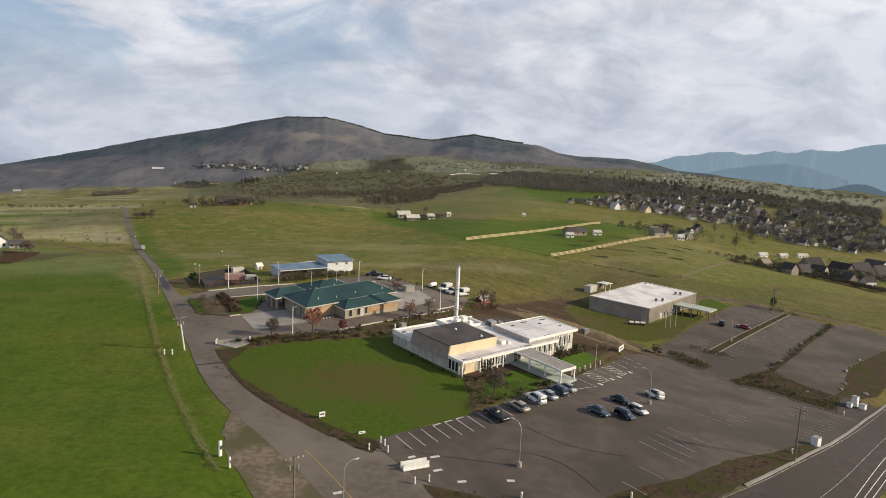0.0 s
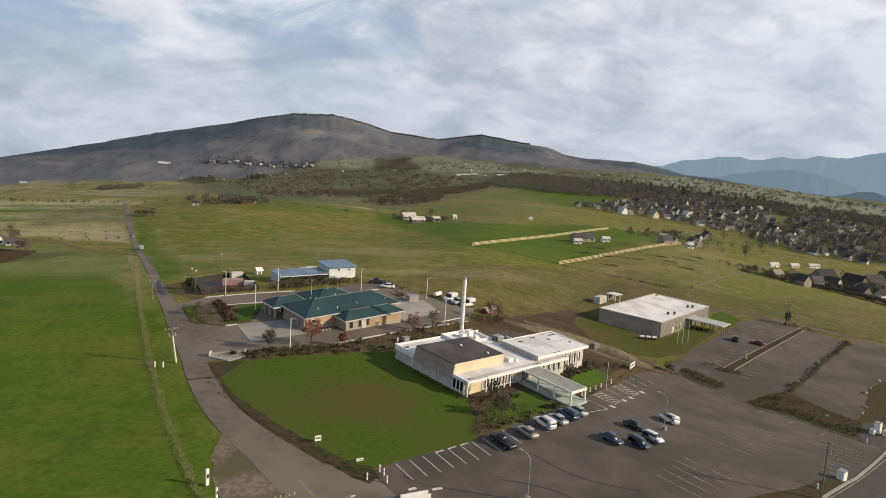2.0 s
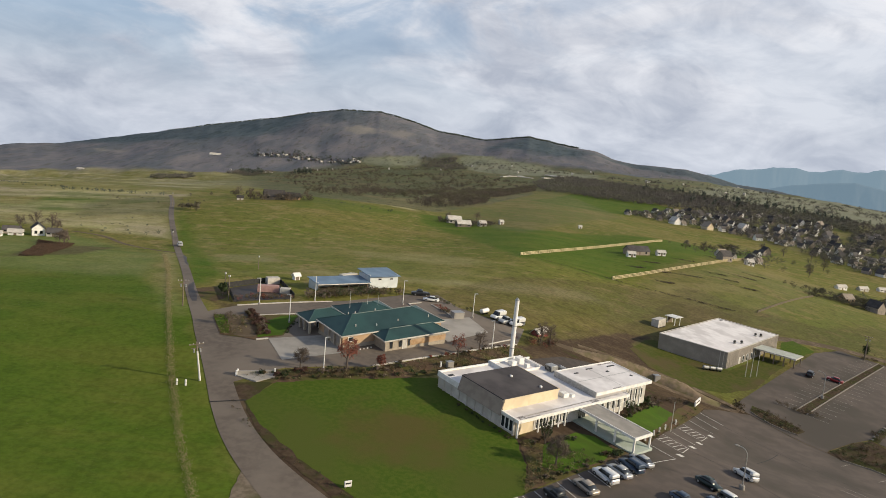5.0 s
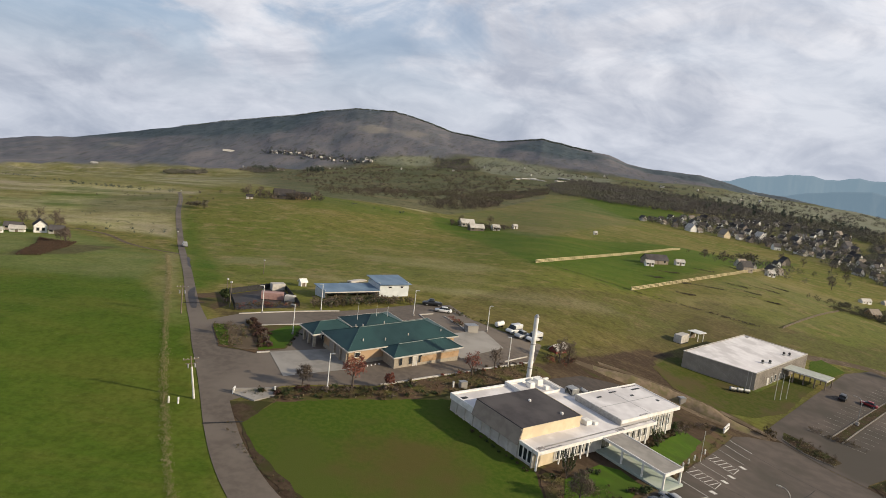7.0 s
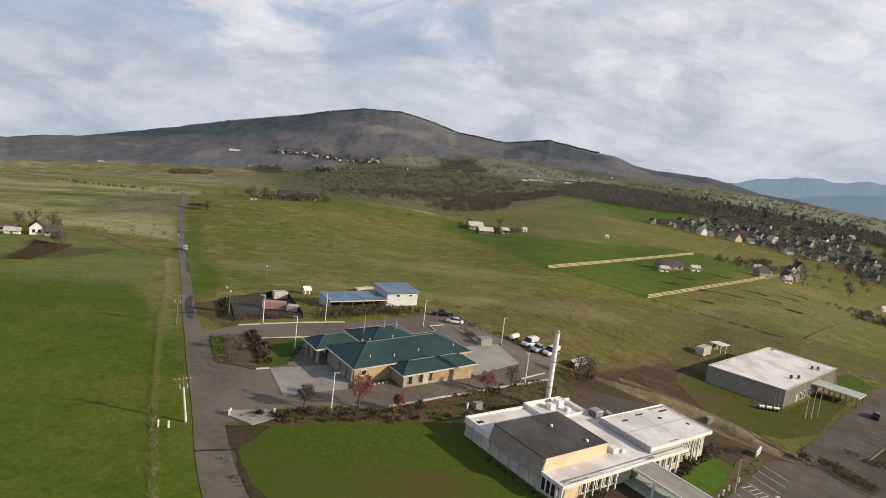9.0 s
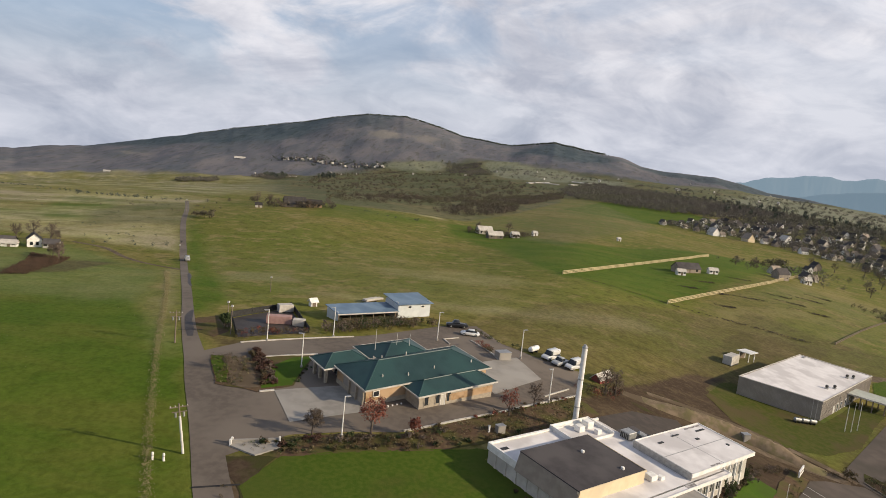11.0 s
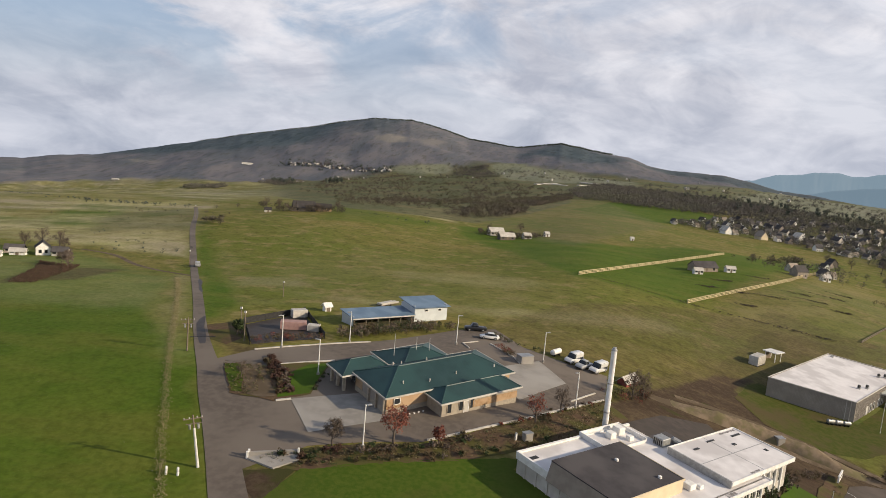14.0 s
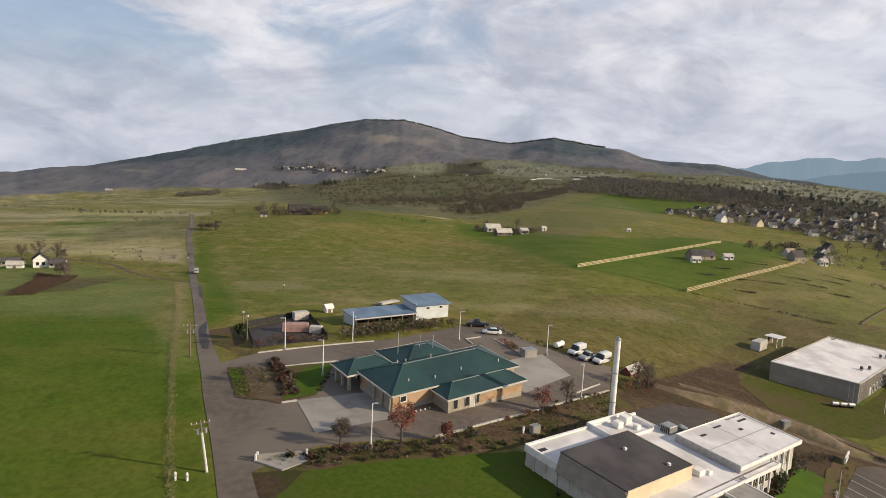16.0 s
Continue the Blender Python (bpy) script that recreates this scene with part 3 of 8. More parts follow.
CONIFER = [
    ([(-2600, 3300), (-1900, 3300), (-1450, 3420), (-1319, 3600), (-1150, 3650), (-1094, 3109), (-1171, 2997), (-1271, 2866), (-1476, 2825), (-1714, 2802), (-1953, 2819), (-2600, 2950)], 1.0),
    ([(-1212, 3406), (-1100, 3700), (-860, 3700), (-860, 3231), (-954, 3129), (-1076, 3256), (-1103, 3098)], 0.8),
    ([(-839, 3309), (-741, 3372), (-633, 3406), (-658, 3247), (-771, 3203)], 0.8),
    ([(-319, 3155), (-183, 3554), (-65, 3700), (51, 3700), (248, 3412), (193, 2963), (47, 2990), (-55, 3072), (-158, 3098), (-260, 3092)], 1.0),
    ([(248, 3412), (420, 3600), (900, 3500), (1300, 3350), (1600, 3300), (1500, 3000), (1000, 2700), (760, 2750), (500, 2900)], 0.9)]
TAN = [
    ([(-912, 3098), (-856, 3163), (-768, 3136), (-728, 3026), (-799, 3001), (-880, 3016)], 1.0),
    ([(-742, 3140), (-654, 3227), (-568, 3208), (-661, 3013)], 0.7),
    ([(-1045, 3163), (-944, 3097), (-955, 3047), (-1033, 3088)], 0.8),
    ([(-1897, 2665), (-1711, 2639), (-1677, 2603), (-1842, 2604)], 0.9),
    ([(-1248, 2556), (-1185, 2619), (-1044, 2610), (-1005, 2567), (-1086, 2494), (-1217, 2491)], 0.35)]
PALE = [
    ([(-752, 2619), (-671, 2651), (-597, 2728), (-497, 2816), (-459, 2634), (-559, 2555)], 1.3),
    ([(-339, 2791), (-243, 2897), (-143, 2837), (45, 2668), (189, 2256), (161, 1905), (71, 2062), (-139, 2101), (-220, 2199), (-304, 2697)], 1.3),
    ([(723, 2700), (1000, 2650), (1300, 2600), (1300, 1900), (991, 1650), (665, 1143), (597, 1216), (532, 1303), (446, 1368), (366, 1504), (412, 1907)], 1.3),
    ([(412, 1907), (300, 2300), (500, 2600), (720, 2650)], 0.5),
    ([(-1100, 1750), (-836, 1835), (-746, 1776), (-254, 558), (-330, 520)], 0.5)]
WOOD_FROM = np.array([(-180, 1900), (-50, 2300), (-40, 2620), (-30, 2480), (-24, 2330), (-20, 2450), (-15, 2620), (-8, 2760), (0, 2680), (6, 2420), (12, 2600), (25, 3000), (60, 3000), (180, 2000)])

C0 = (-5.0, -12.0)
AZ = np.radians(np.concatenate([np.arange(-180, -62, 4.0), np.arange(-62, -44, 0.5), np.arange(-44, 36, 0.2), np.arange(36, 62, 0.5), np.arange(62, 180, 4.0)]))
RR = np.concatenate([[0.01, 10.0, 20.0], np.geomspace(26, 4900, 400)])
gr, ga = np.meshgrid(RR, AZ, indexing="ij")
gx, gy = C0[0] + gr * np.sin(ga), C0[1] + gr * np.cos(ga)
fx, fy = gx.ravel(), gy.ravel()
fz = land(fx, fy)
fz = fz + 0.012 * ripple(fx, fy, 9, 2)
nr, na = gr.shape
verts = np.stack([fx, fy, fz], 1)
idx = np.arange(nr * na).reshape(nr, na)
nxt = np.roll(idx, -1, 1)
faces = np.stack([idx[:-1], idx[1:], nxt[1:], nxt[:-1]], -1).reshape(-1, 4)
me = bpy.data.meshes.new("ground")
me.from_pydata(verts.tolist(), [], faces.tolist())
me.polygons.foreach_set("use_smooth", np.ones(len(me.polygons), bool))
for name, outlines in (("bright", BRIGHT), ("dry", DRY_OR_SHEEN), ("soil", SOIL), ("brush", BRUSH), ("wood", []), ("conifer", CONIFER), ("tan", TAN), ("pale", PALE)):
    value = np.zeros(len(fx))
    for outline, strength in outlines:
        reach = {"soil": 2.0, "conifer": 70.0, "tan": 22.0, "pale": 28.0}.get(name, 5.0)
        wob_x, wob_y = fx + 0.6 * reach * ripple(fx, fy, max(30, 3 * reach), 4), fy + 0.6 * reach * ripple(fx, fy, max(26, 3 * reach), 6)
        value = np.maximum(value, strength * inside(wob_x, wob_y, outline, reach))
    rad, bear = np.hypot(fx, fy), np.degrees(np.arctan2(fx, fy))
    if name == "brush":
        value = np.maximum(value, np.clip((rad - 950) / 500, 0, 1) * np.clip((bear + 27) / 4, 0, 1) * (1.15 + 0.30 * ripple(fx, fy, 420, 9)) * (1 - 0.95 * inside(fx, fy, BRIGHT[6][0], 25.0)))
    if name == "dry":
        value = np.maximum(value, np.clip((rad - 420) / 300, 0, 1) * np.clip((-19 - bear) / 4, 0, 1) * (0.95 + 0.25 * ripple(fx, fy, 260, 5)))
    if name == "dry":
        value = value * np.where((bear < -19) & (rad > 300), np.clip(0.66 + 0.62 * ripple(fx * 0.45, fy, 110, 5) + 0.25 * ripple(fx, fy, 30, 2), 0.12, 1.0), 1.0)
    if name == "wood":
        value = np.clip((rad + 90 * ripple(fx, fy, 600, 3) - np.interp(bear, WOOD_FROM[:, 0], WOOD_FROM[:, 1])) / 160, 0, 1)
    me.attributes.new(name, "FLOAT", "POINT").data.foreach_set("value", value)
me.update()
ground = tagged(new("ground", me), "rolling winter pasture rising to wooded hills", "ground", kind="structure")

gm = bpy.data.materials.new("pasture")
gm.use_nodes = True
gt = gm.node_tree
gb = gt.nodes["Principled BSDF"]
gb.inputs["Roughness"].default_value, gb.inputs["Specular IOR Level"].default_value = 0.95, 0.1
gtc = gt.nodes.new("ShaderNodeTexCoord")


def g_noise(s, lo, hi, detail=6.0, stretch=None):
    n = gt.nodes.new("ShaderNodeTexNoise")
    n.inputs["Scale"].default_value, n.inputs["Detail"].default_value, n.inputs["Roughness"].default_value = s, detail, 0.6
    src = gtc.outputs["Object"]
    if stretch:
        mp = gt.nodes.new("ShaderNodeMapping")
        mp.inputs["Rotation"].default_value, mp.inputs["Scale"].default_value = (0, 0, radians(stretch[0])), (stretch[1], 1, 1)
        gt.links.new(src, mp.inputs[0])
        src = mp.outputs[0]
    gt.links.new(src, n.inputs["Vector"])
    r = gt.nodes.new("ShaderNodeMapRange")
    r.interpolation_type = "SMOOTHSTEP"
    r.inputs[1].default_value, r.inputs[2].default_value = lo, hi
    gt.links.new(n.outputs[0], r.inputs[0])
    return r.outputs[0], n.outputs[0]


def g_mix(f, a, b):
    x = gt.nodes.new("ShaderNodeMix")
    x.data_type = "RGBA"
    if isinstance(f, float):
        x.inputs["Factor"].default_value = f
    else:
        gt.links.new(f, x.inputs["Factor"])
    for key, v in (("A", a), ("B", b)):
        if isinstance(v, tuple):
            x.inputs[key].default_value = (*v, 1)
        else:
            gt.links.new(v, x.inputs[key])
    return x.outputs["Result"]


def g_attr(name, noise_out=None, amount=0.5):
    a = gt.nodes.new("ShaderNodeAttribute")
    a.attribute_name = name
    if noise_out is None:
        return a.outputs["Fac"]
    # break the field's edge up by noise: smoothstep of attribute + amount*(noise-0.5)
    m1 = gt.nodes.new("ShaderNodeMath")
    m1.operation = "MULTIPLY_ADD"
    gt.links.new(noise_out, m1.inputs[0])
    m1.inputs[1].default_value, m1.inputs[2].default_value = amount, -amount * 0.5
    m2 = gt.nodes.new("ShaderNodeMath")
    m2.operation, m2.use_clamp = "ADD", True
    gt.links.new(a.outputs["Fac"], m2.inputs[0])
    gt.links.new(m1.outputs[0], m2.inputs[1])
    m3 = gt.nodes.new("ShaderNodeMath")
    m3.operation, m3.use_clamp = "MULTIPLY", True
    gt.links.new(m2.outputs[0], m3.inputs[0])
    gt.links.new(a.outputs["Fac"], m3.inputs[1])
    return m3.outputs[0]


fine_mask, fine_raw = g_noise(0.9, 0.35, 0.68)
mid_mask, mid_raw = g_noise(0.06, 0.38, 0.64, 8.0)
big_mask, big_raw = g_noise(0.012, 0.36, 0.62, 6.0)
streak_mask, streak_raw = g_noise(0.09, 0.45, 0.70, 6.0, (32, 0.25))
def g_shade(f, a, amount):
    x = gt.nodes.new("ShaderNodeMix")
    x.data_type, x.blend_type = "RGBA", "MULTIPLY"
    gt.links.new(f, x.inputs["Factor"])
    gt.links.new(a, x.inputs["A"])
    x.inputs["B"].default_value = (amount, amount * 1.01, amount * 0.92, 1)
    return x.outputs["Result"]


def g_far(size, tall, lo, hi, detail=8.0, rough=0.65):
    """Noise drawn out up the slope, for hillsides that face the valley."""
    n = gt.nodes.new("ShaderNodeTexNoise")
    n.inputs["Scale"].default_value, n.inputs["Detail"].default_value, n.inputs["Roughness"].default_value = size, detail, rough
    mp = gt.nodes.new("ShaderNodeMapping")
    mp.inputs["Scale"].default_value = (1, tall, 1)
    gt.links.new(gtc.outputs["Object"], mp.inputs[0])
    gt.links.new(mp.outputs[0], n.inputs["Vector"])
    r = gt.nodes.new("ShaderNodeMapRange")
    r.interpolation_type = "SMOOTHSTEP"
    r.inputs[1].default_value, r.inputs[2].default_value = lo, hi
    gt.links.new(n.outputs[0], r.inputs[0])
    return r.outputs[0], n.outputs[0]


patch_mask, patch_raw = g_noise(0.28, 0.46, 0.70, 7.0)
tuft_mask, tuft_raw = g_noise(0.11, 0.50, 0.66, 9.0)
# rough pasture: olive and straw with dark tussocks
colour = g_mix(mid_mask, (0.160, 0.150, 0.034), (0.230, 0.184, 0.062))
colour = g_mix(big_mask, colour, (0.138, 0.154, 0.026))
colour = g_mix(tuft_mask, colour, (0.250, 0.205, 0.082))
colour = g_shade(patch_mask, colour, 0.62)
# sown grass, more even
green = g_mix(mid_mask, (0.070, 0.122, 0.010), (0.099, 0.140, 0.016))
green = g_mix(streak_mask, green, (0.122, 0.142, 0.022))
green = g_shade(patch_mask, green, 0.84)
colour = g_mix(g_attr("bright", mid_raw, 0.6), colour, green)
dry = g_mix(streak_mask, (0.430, 0.385, 0.190), (0.345, 0.335, 0.130))
dry = g_mix(big_mask, dry, (0.345, 0.292, 0.190))
dry = g_shade(tuft_mask, dry, 0.66)
colour = g_mix(g_attr("dry", mid_raw, 1.1), colour, dry)
brush = g_mix(mid_mask, (0.142, 0.128, 0.066), (0.188, 0.168, 0.088))
brush = g_mix(big_mask, brush, (0.124, 0.132, 0.066))
brush = g_shade(tuft_mask, brush, 0.55)
colour = g_mix(g_attr("brush", mid_raw, 0.8), colour, brush)
soil = g_mix(streak_mask, (0.068, 0.046, 0.031), (0.117, 0.083, 0.051))
colour = g_mix(g_attr("soil", fine_raw, 0.7), colour, soil)
# hillsides: bare hardwoods, conifers, clearings and meadows; the woods' blueness is painted haze
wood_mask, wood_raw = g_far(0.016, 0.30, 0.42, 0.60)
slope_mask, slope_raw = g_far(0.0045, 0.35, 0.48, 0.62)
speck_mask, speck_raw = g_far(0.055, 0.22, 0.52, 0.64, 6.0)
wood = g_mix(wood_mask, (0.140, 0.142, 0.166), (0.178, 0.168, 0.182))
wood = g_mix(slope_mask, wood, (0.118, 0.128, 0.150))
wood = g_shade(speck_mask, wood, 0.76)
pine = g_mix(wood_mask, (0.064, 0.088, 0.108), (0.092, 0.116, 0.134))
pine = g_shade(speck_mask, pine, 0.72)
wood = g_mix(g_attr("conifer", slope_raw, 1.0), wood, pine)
tan = g_mix(wood_mask, (0.285, 0.258, 0.235), (0.230, 0.215, 0.200))
wood = g_mix(g_attr("tan", wood_raw, 0.9), wood, tan)
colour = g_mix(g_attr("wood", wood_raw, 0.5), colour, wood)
meadow = g_mix(slope_mask, (0.208, 0.214, 0.146), (0.240, 0.234, 0.172))
meadow = g_shade(speck_mask, meadow, 0.70)
colour = g_mix(g_attr("pale", wood_raw, 0.9), colour, meadow)
colour = g_shade(fine_mask, colour, 0.76)
gt.links.new(colour, gb.inputs["Base Color"])
bump = gt.nodes.new("ShaderNodeBump")
bump.inputs["Strength"].default_value, bump.inputs["Distance"].default_value = 0.5, 0.25
gt.links.new(fine_raw, bump.inputs["Height"])
gt.links.new(bump.outputs[0], gb.inputs["Normal"])
me.materials.append(gm)


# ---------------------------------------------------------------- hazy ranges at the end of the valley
# the haze is an even blue glow set as emission on near-black slopes
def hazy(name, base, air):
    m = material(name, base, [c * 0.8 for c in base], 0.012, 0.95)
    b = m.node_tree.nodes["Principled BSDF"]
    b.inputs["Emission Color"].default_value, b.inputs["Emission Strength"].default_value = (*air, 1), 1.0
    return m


def far_range(name, profile, crest, foot, mat, label, rough):
    """A range of mountains at the end of the valley: spurs and gullies below an uneven crest."""
    p = np.array(profile)
    a = np.arange(p[0, 0], p[-1, 0], 0.07)
    top = np.interp(a, p[:, 0], p[:, 1]) + rough * ripple(a, 0.4 * a, 1.6, 4)
    rows = 26
    f = np.linspace(0, 1, rows)[:, None]
    spur = ripple(a[None, :] * 1.0 + 0.8 * f, f * 0.9, 1.9, 2)
    r = foot + (crest - foot) * f + 16 * spur * np.sin(np.pi * f)
    z = -190 + (EYE_Z + crest * top[None, :] + 190) * f ** 0.9
    b = np.radians(np.broadcast_to(a, r.shape))
    v = np.stack([r * np.sin(b), r * np.cos(b), z], -1)
    v = np.concatenate([v, v[-1:] * [1.008, 1.008, 1] - [0, 0, 60]])
    n = len(a)
    k = np.arange(len(v) * n).reshape(len(v), n)
    faces = np.stack([k[:-1, :-1], k[:-1, 1:], k[1:, 1:], k[1:, :-1]], -1).reshape(-1, 4)
    me = bpy.data.meshes.new(name)
    me.from_pydata(v.reshape(-1, 3).tolist(), [], faces.tolist())
    me.polygons.foreach_set("use_smooth", np.ones(len(me.polygons), bool))
    me.materials.append(mat)
    return tagged(new(name, me), label, "mountains", kind="structure")


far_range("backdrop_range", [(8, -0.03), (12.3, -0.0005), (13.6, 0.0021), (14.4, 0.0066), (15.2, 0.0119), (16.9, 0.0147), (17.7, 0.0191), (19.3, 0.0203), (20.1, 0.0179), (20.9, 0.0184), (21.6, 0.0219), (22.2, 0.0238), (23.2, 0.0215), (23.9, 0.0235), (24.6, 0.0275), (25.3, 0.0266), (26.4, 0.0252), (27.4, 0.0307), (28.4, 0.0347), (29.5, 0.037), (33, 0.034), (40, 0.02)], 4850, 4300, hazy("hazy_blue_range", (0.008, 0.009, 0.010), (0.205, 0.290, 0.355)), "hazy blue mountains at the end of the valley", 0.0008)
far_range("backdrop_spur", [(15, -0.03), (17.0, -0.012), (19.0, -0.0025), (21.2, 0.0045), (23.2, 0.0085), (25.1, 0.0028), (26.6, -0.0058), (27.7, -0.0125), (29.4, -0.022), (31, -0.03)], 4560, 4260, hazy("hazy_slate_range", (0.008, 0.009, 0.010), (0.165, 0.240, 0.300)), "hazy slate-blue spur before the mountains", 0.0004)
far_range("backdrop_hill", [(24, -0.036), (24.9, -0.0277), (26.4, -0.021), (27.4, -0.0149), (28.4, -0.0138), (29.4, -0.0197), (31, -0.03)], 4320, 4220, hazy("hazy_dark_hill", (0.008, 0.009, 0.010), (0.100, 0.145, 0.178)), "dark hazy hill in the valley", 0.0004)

# ---------------------------------------------------------------- roads and lots
ribbon("road", [(9, 33), (-3, 43), (-8, 48.5), (-14.6, 55), (-22.4, 62.3), (-31.1, 69.6), (-38.7, 76.4), (-48.8, 88.6), (-55.6, 99), (-64.1, 112.2), (-68.9, 119.3), (-74.2, 127.7), (-78.5, 134), (-83.6, 141.7), (-96.8, 163.5), (-127.1, 213.5), (-156.9, 263.4), (-198.3, 333.7), (-211.5, 358), (-262, 445)], [16, 14, 13, 11.5, 9.6, 7.4, 6.1, 5.0, 4.6, 4.5, 4.3, 4.0, 3.5, 3.0, 2.6, 2.4, 2.4, 2.6, 2.5, 2.4], "lane_asphalt", 0.065, label="narrow worn asphalt lane", category="road")
sheet("gravel_verge", [(-39.5, 74), (-33.5, 69.4), (-24, 61), (-14, 51.5), (-8, 45), (-24, 44), (-30, 52), (-34, 57), (-37.5, 64)], "gravel", 0.045, label="bare gravel verge beside the lane", category="verge")
sheet("parking_lot", [(-13.5, 66.5), (-11.2, 70.3), (1.4, 81.1), (13.8, 95.2), (22.5, 107.5), (29.8, 123), (44.5, 150.8), (48.5, 153.5), (56.9, 155.9), (64.4, 146.3), (69.7, 141.6), (71.6, 138.8), (78, 136.2), (83.3, 129.4), (89.1, 124.7), (92.7, 120.1), (82.1, 106.5), (72.2, 94.1), (58.6, 79.4), (50.6, 71.6), (40, 62), (26, 57.5), (14, 54), (6, 53.6), (-1, 55), (-6, 58.6)], "asphalt", 0.06, label="large worn asphalt parking lot", category="parking lot")
sheet("street", [(-70, -38), (22, 45), (36, 57.6), (43.7, 64.8), (50.9, 71.4), (58.9, 79.2), (72.5, 93.9), (82.4, 106.3), (94.3, 121.5), (109, 138.5), (150, 186), (164, 178), (112, 125), (85, 91), (72.3, 75), (62, 63), (40, 40), (-54, -54)], "asphalt_dark", 0.06, label="wide street beside the parking lot", category="street")
sheet("station_yard", [(-76.0, 129.4), (-68.8, 118.2), (-57.6, 100.6), (-53.6, 98.6), (-46.8, 107.4), (-39.3, 111.0), (-31, 114.2), (-20, 124.8), (-2.2, 147.4), (-0.8, 163.6), (-12, 166), (-19.8, 170.5), (-27.5, 183), (-36, 177), (-47.6, 158.8), (-51.6, 154.4), (-70.2, 139.2)], "lane_asphalt", 0.058, label="asphalt yard round the green-roofed station", category="yard")
sheet("back_lot", [(58.1, 166.5), (99.6, 229.5), (112.6, 240.8), (137.4, 227.0), (125.1, 210.2), (110.3, 190.5), (96.5, 170.8), (85.7, 156.5), (79.0, 151.4), (71.0, 143.7), (69.8, 141.8), (64.6, 146.5), (57.2, 156.0), (54, 160)], "asphalt", 0.06, label="second asphalt lot beside the warehouse", category="parking lot")
sheet("gravel_lot", [(87.0, 155.3), (138.4, 226.0), (146.5, 232), (156, 220), (142.8, 199.2), (115.4, 170.8), (102, 147.5), (96.7, 141.3), (91.2, 146.8)], "asphalt", 0.06, label="bare rough-surfaced lot", category="lot")
sheet("bare_soil", [(97.2, 141.2), (102.2, 147.3), (115.6, 170.6), (143, 199), (156, 219.6), (175, 205), (121, 158.7), (110, 145.0), (103.6, 141.0)], "dark_soil", 0.05, label="bare brown soil beside the lot", category="soil")
sheet("side_drive", [(89.4, 124.8), (92.6, 131.2), (98.1, 139.8), (102.2, 139.3), (104.4, 134), (101.1, 130.6), (92.9, 120.0)], "asphalt_dark", 0.055, label="dark asphalt apron at the street corner", category="drive")
sheet("lot_verge", [(33, 60.2), (40, 62.3), (50.4, 71.7), (58.4, 79.5), (68, 89.6), (65.6, 90.6), (56, 82), (46, 75.4), (36, 67), (27, 62), (22, 58.5), (27, 58)], "dark_soil", 0.075, label="weedy dirt strip at the lot's edge", category="verge")
sheet("lawn", [(-48.0, 93.2), (-42.4, 86.7), (-32.0, 78.1), (-21.0, 70.9), (-13.8, 67.6), (-11.1, 70.5), (1.45, 81.2), (1.6, 90), (-0.6, 98.2), (-16.8, 112), (-15, 116), (-23.8, 112), (-33, 108), (-45.6, 101.6)], "lawn", 0.05, label="mown lawn beside the white building", category="lawn")
sheet("concrete_pad", [(-54.9, 119.9), (-48.2, 110.8), (-37.6, 118.6), (-44.4, 126.2)], "concrete", 0.11, label="pale concrete apron before the garage doors", category="pad")
sheet("rear_concrete_pad", [(-20.0, 139.0), (-18.0, 136.0), (-9.7, 151.1), (-15.7, 161.8), (-22.5, 153.0)], "concrete", 0.11, label="pale concrete apron behind the station", category="pad")
sheet("lane_verge", [(-53.4, 99), (-46.2, 101.6), (-47.4, 94.2), (-41.8, 87.4), (-31.4, 78.7), (-20.3, 71.4), (-13.6, 68.6), (-13.4, 66.4), (-21, 68.0), (-32, 75.6), (-41, 83.2), (-47.4, 92), (-51.6, 96.5)], "dark_soil", 0.04, label="bare dirt verge beside the lane", category="verge")
sheet("lot_entrance", [(-21, 67.4), (-13.4, 66.8), (-5.9, 58.8), (-0.9, 55.2), (6, 53.8), (10, 46), (-3, 45), (-8, 49), (-13, 55)], "lane_asphalt", 0.05, label="asphalt entrance between lane and lot", category="drive")
sheet("entrance_bed", [(-20.6, 68.0), (-13.6, 68.4), (-12.2, 66.0), (-13.2, 63.6), (-16.5, 64.8)], "dark_soil", 0.08, label="dark mulched bed at the lot entrance", category="bed")
sheet("entrance_bed", [(-4.4, 56.8), (-0.6, 56.0), (6, 55.0), (14, 54.6), (20, 50), (8, 47), (1, 51), (-2.8, 53.6)], "dark_soil", 0.08, label="dark mulched bed at the lot entrance", category="bed")


# ---------------------------------------------------------------- openings shared by the buildings
def panel(bm, plane, a, b0, z0, b1, z1, d):
    """A thin block on a facade: plane 'x' or 'y' at a, from b0 to b1, thickness d outwards."""
    lo, hi = min(a, a + d), max(a, a + d)
    if plane == "x":
        box(bm, lo, b0, z0, hi, b1, z1)
    else:
        box(bm, b0, lo, z0, b1, hi, z1)


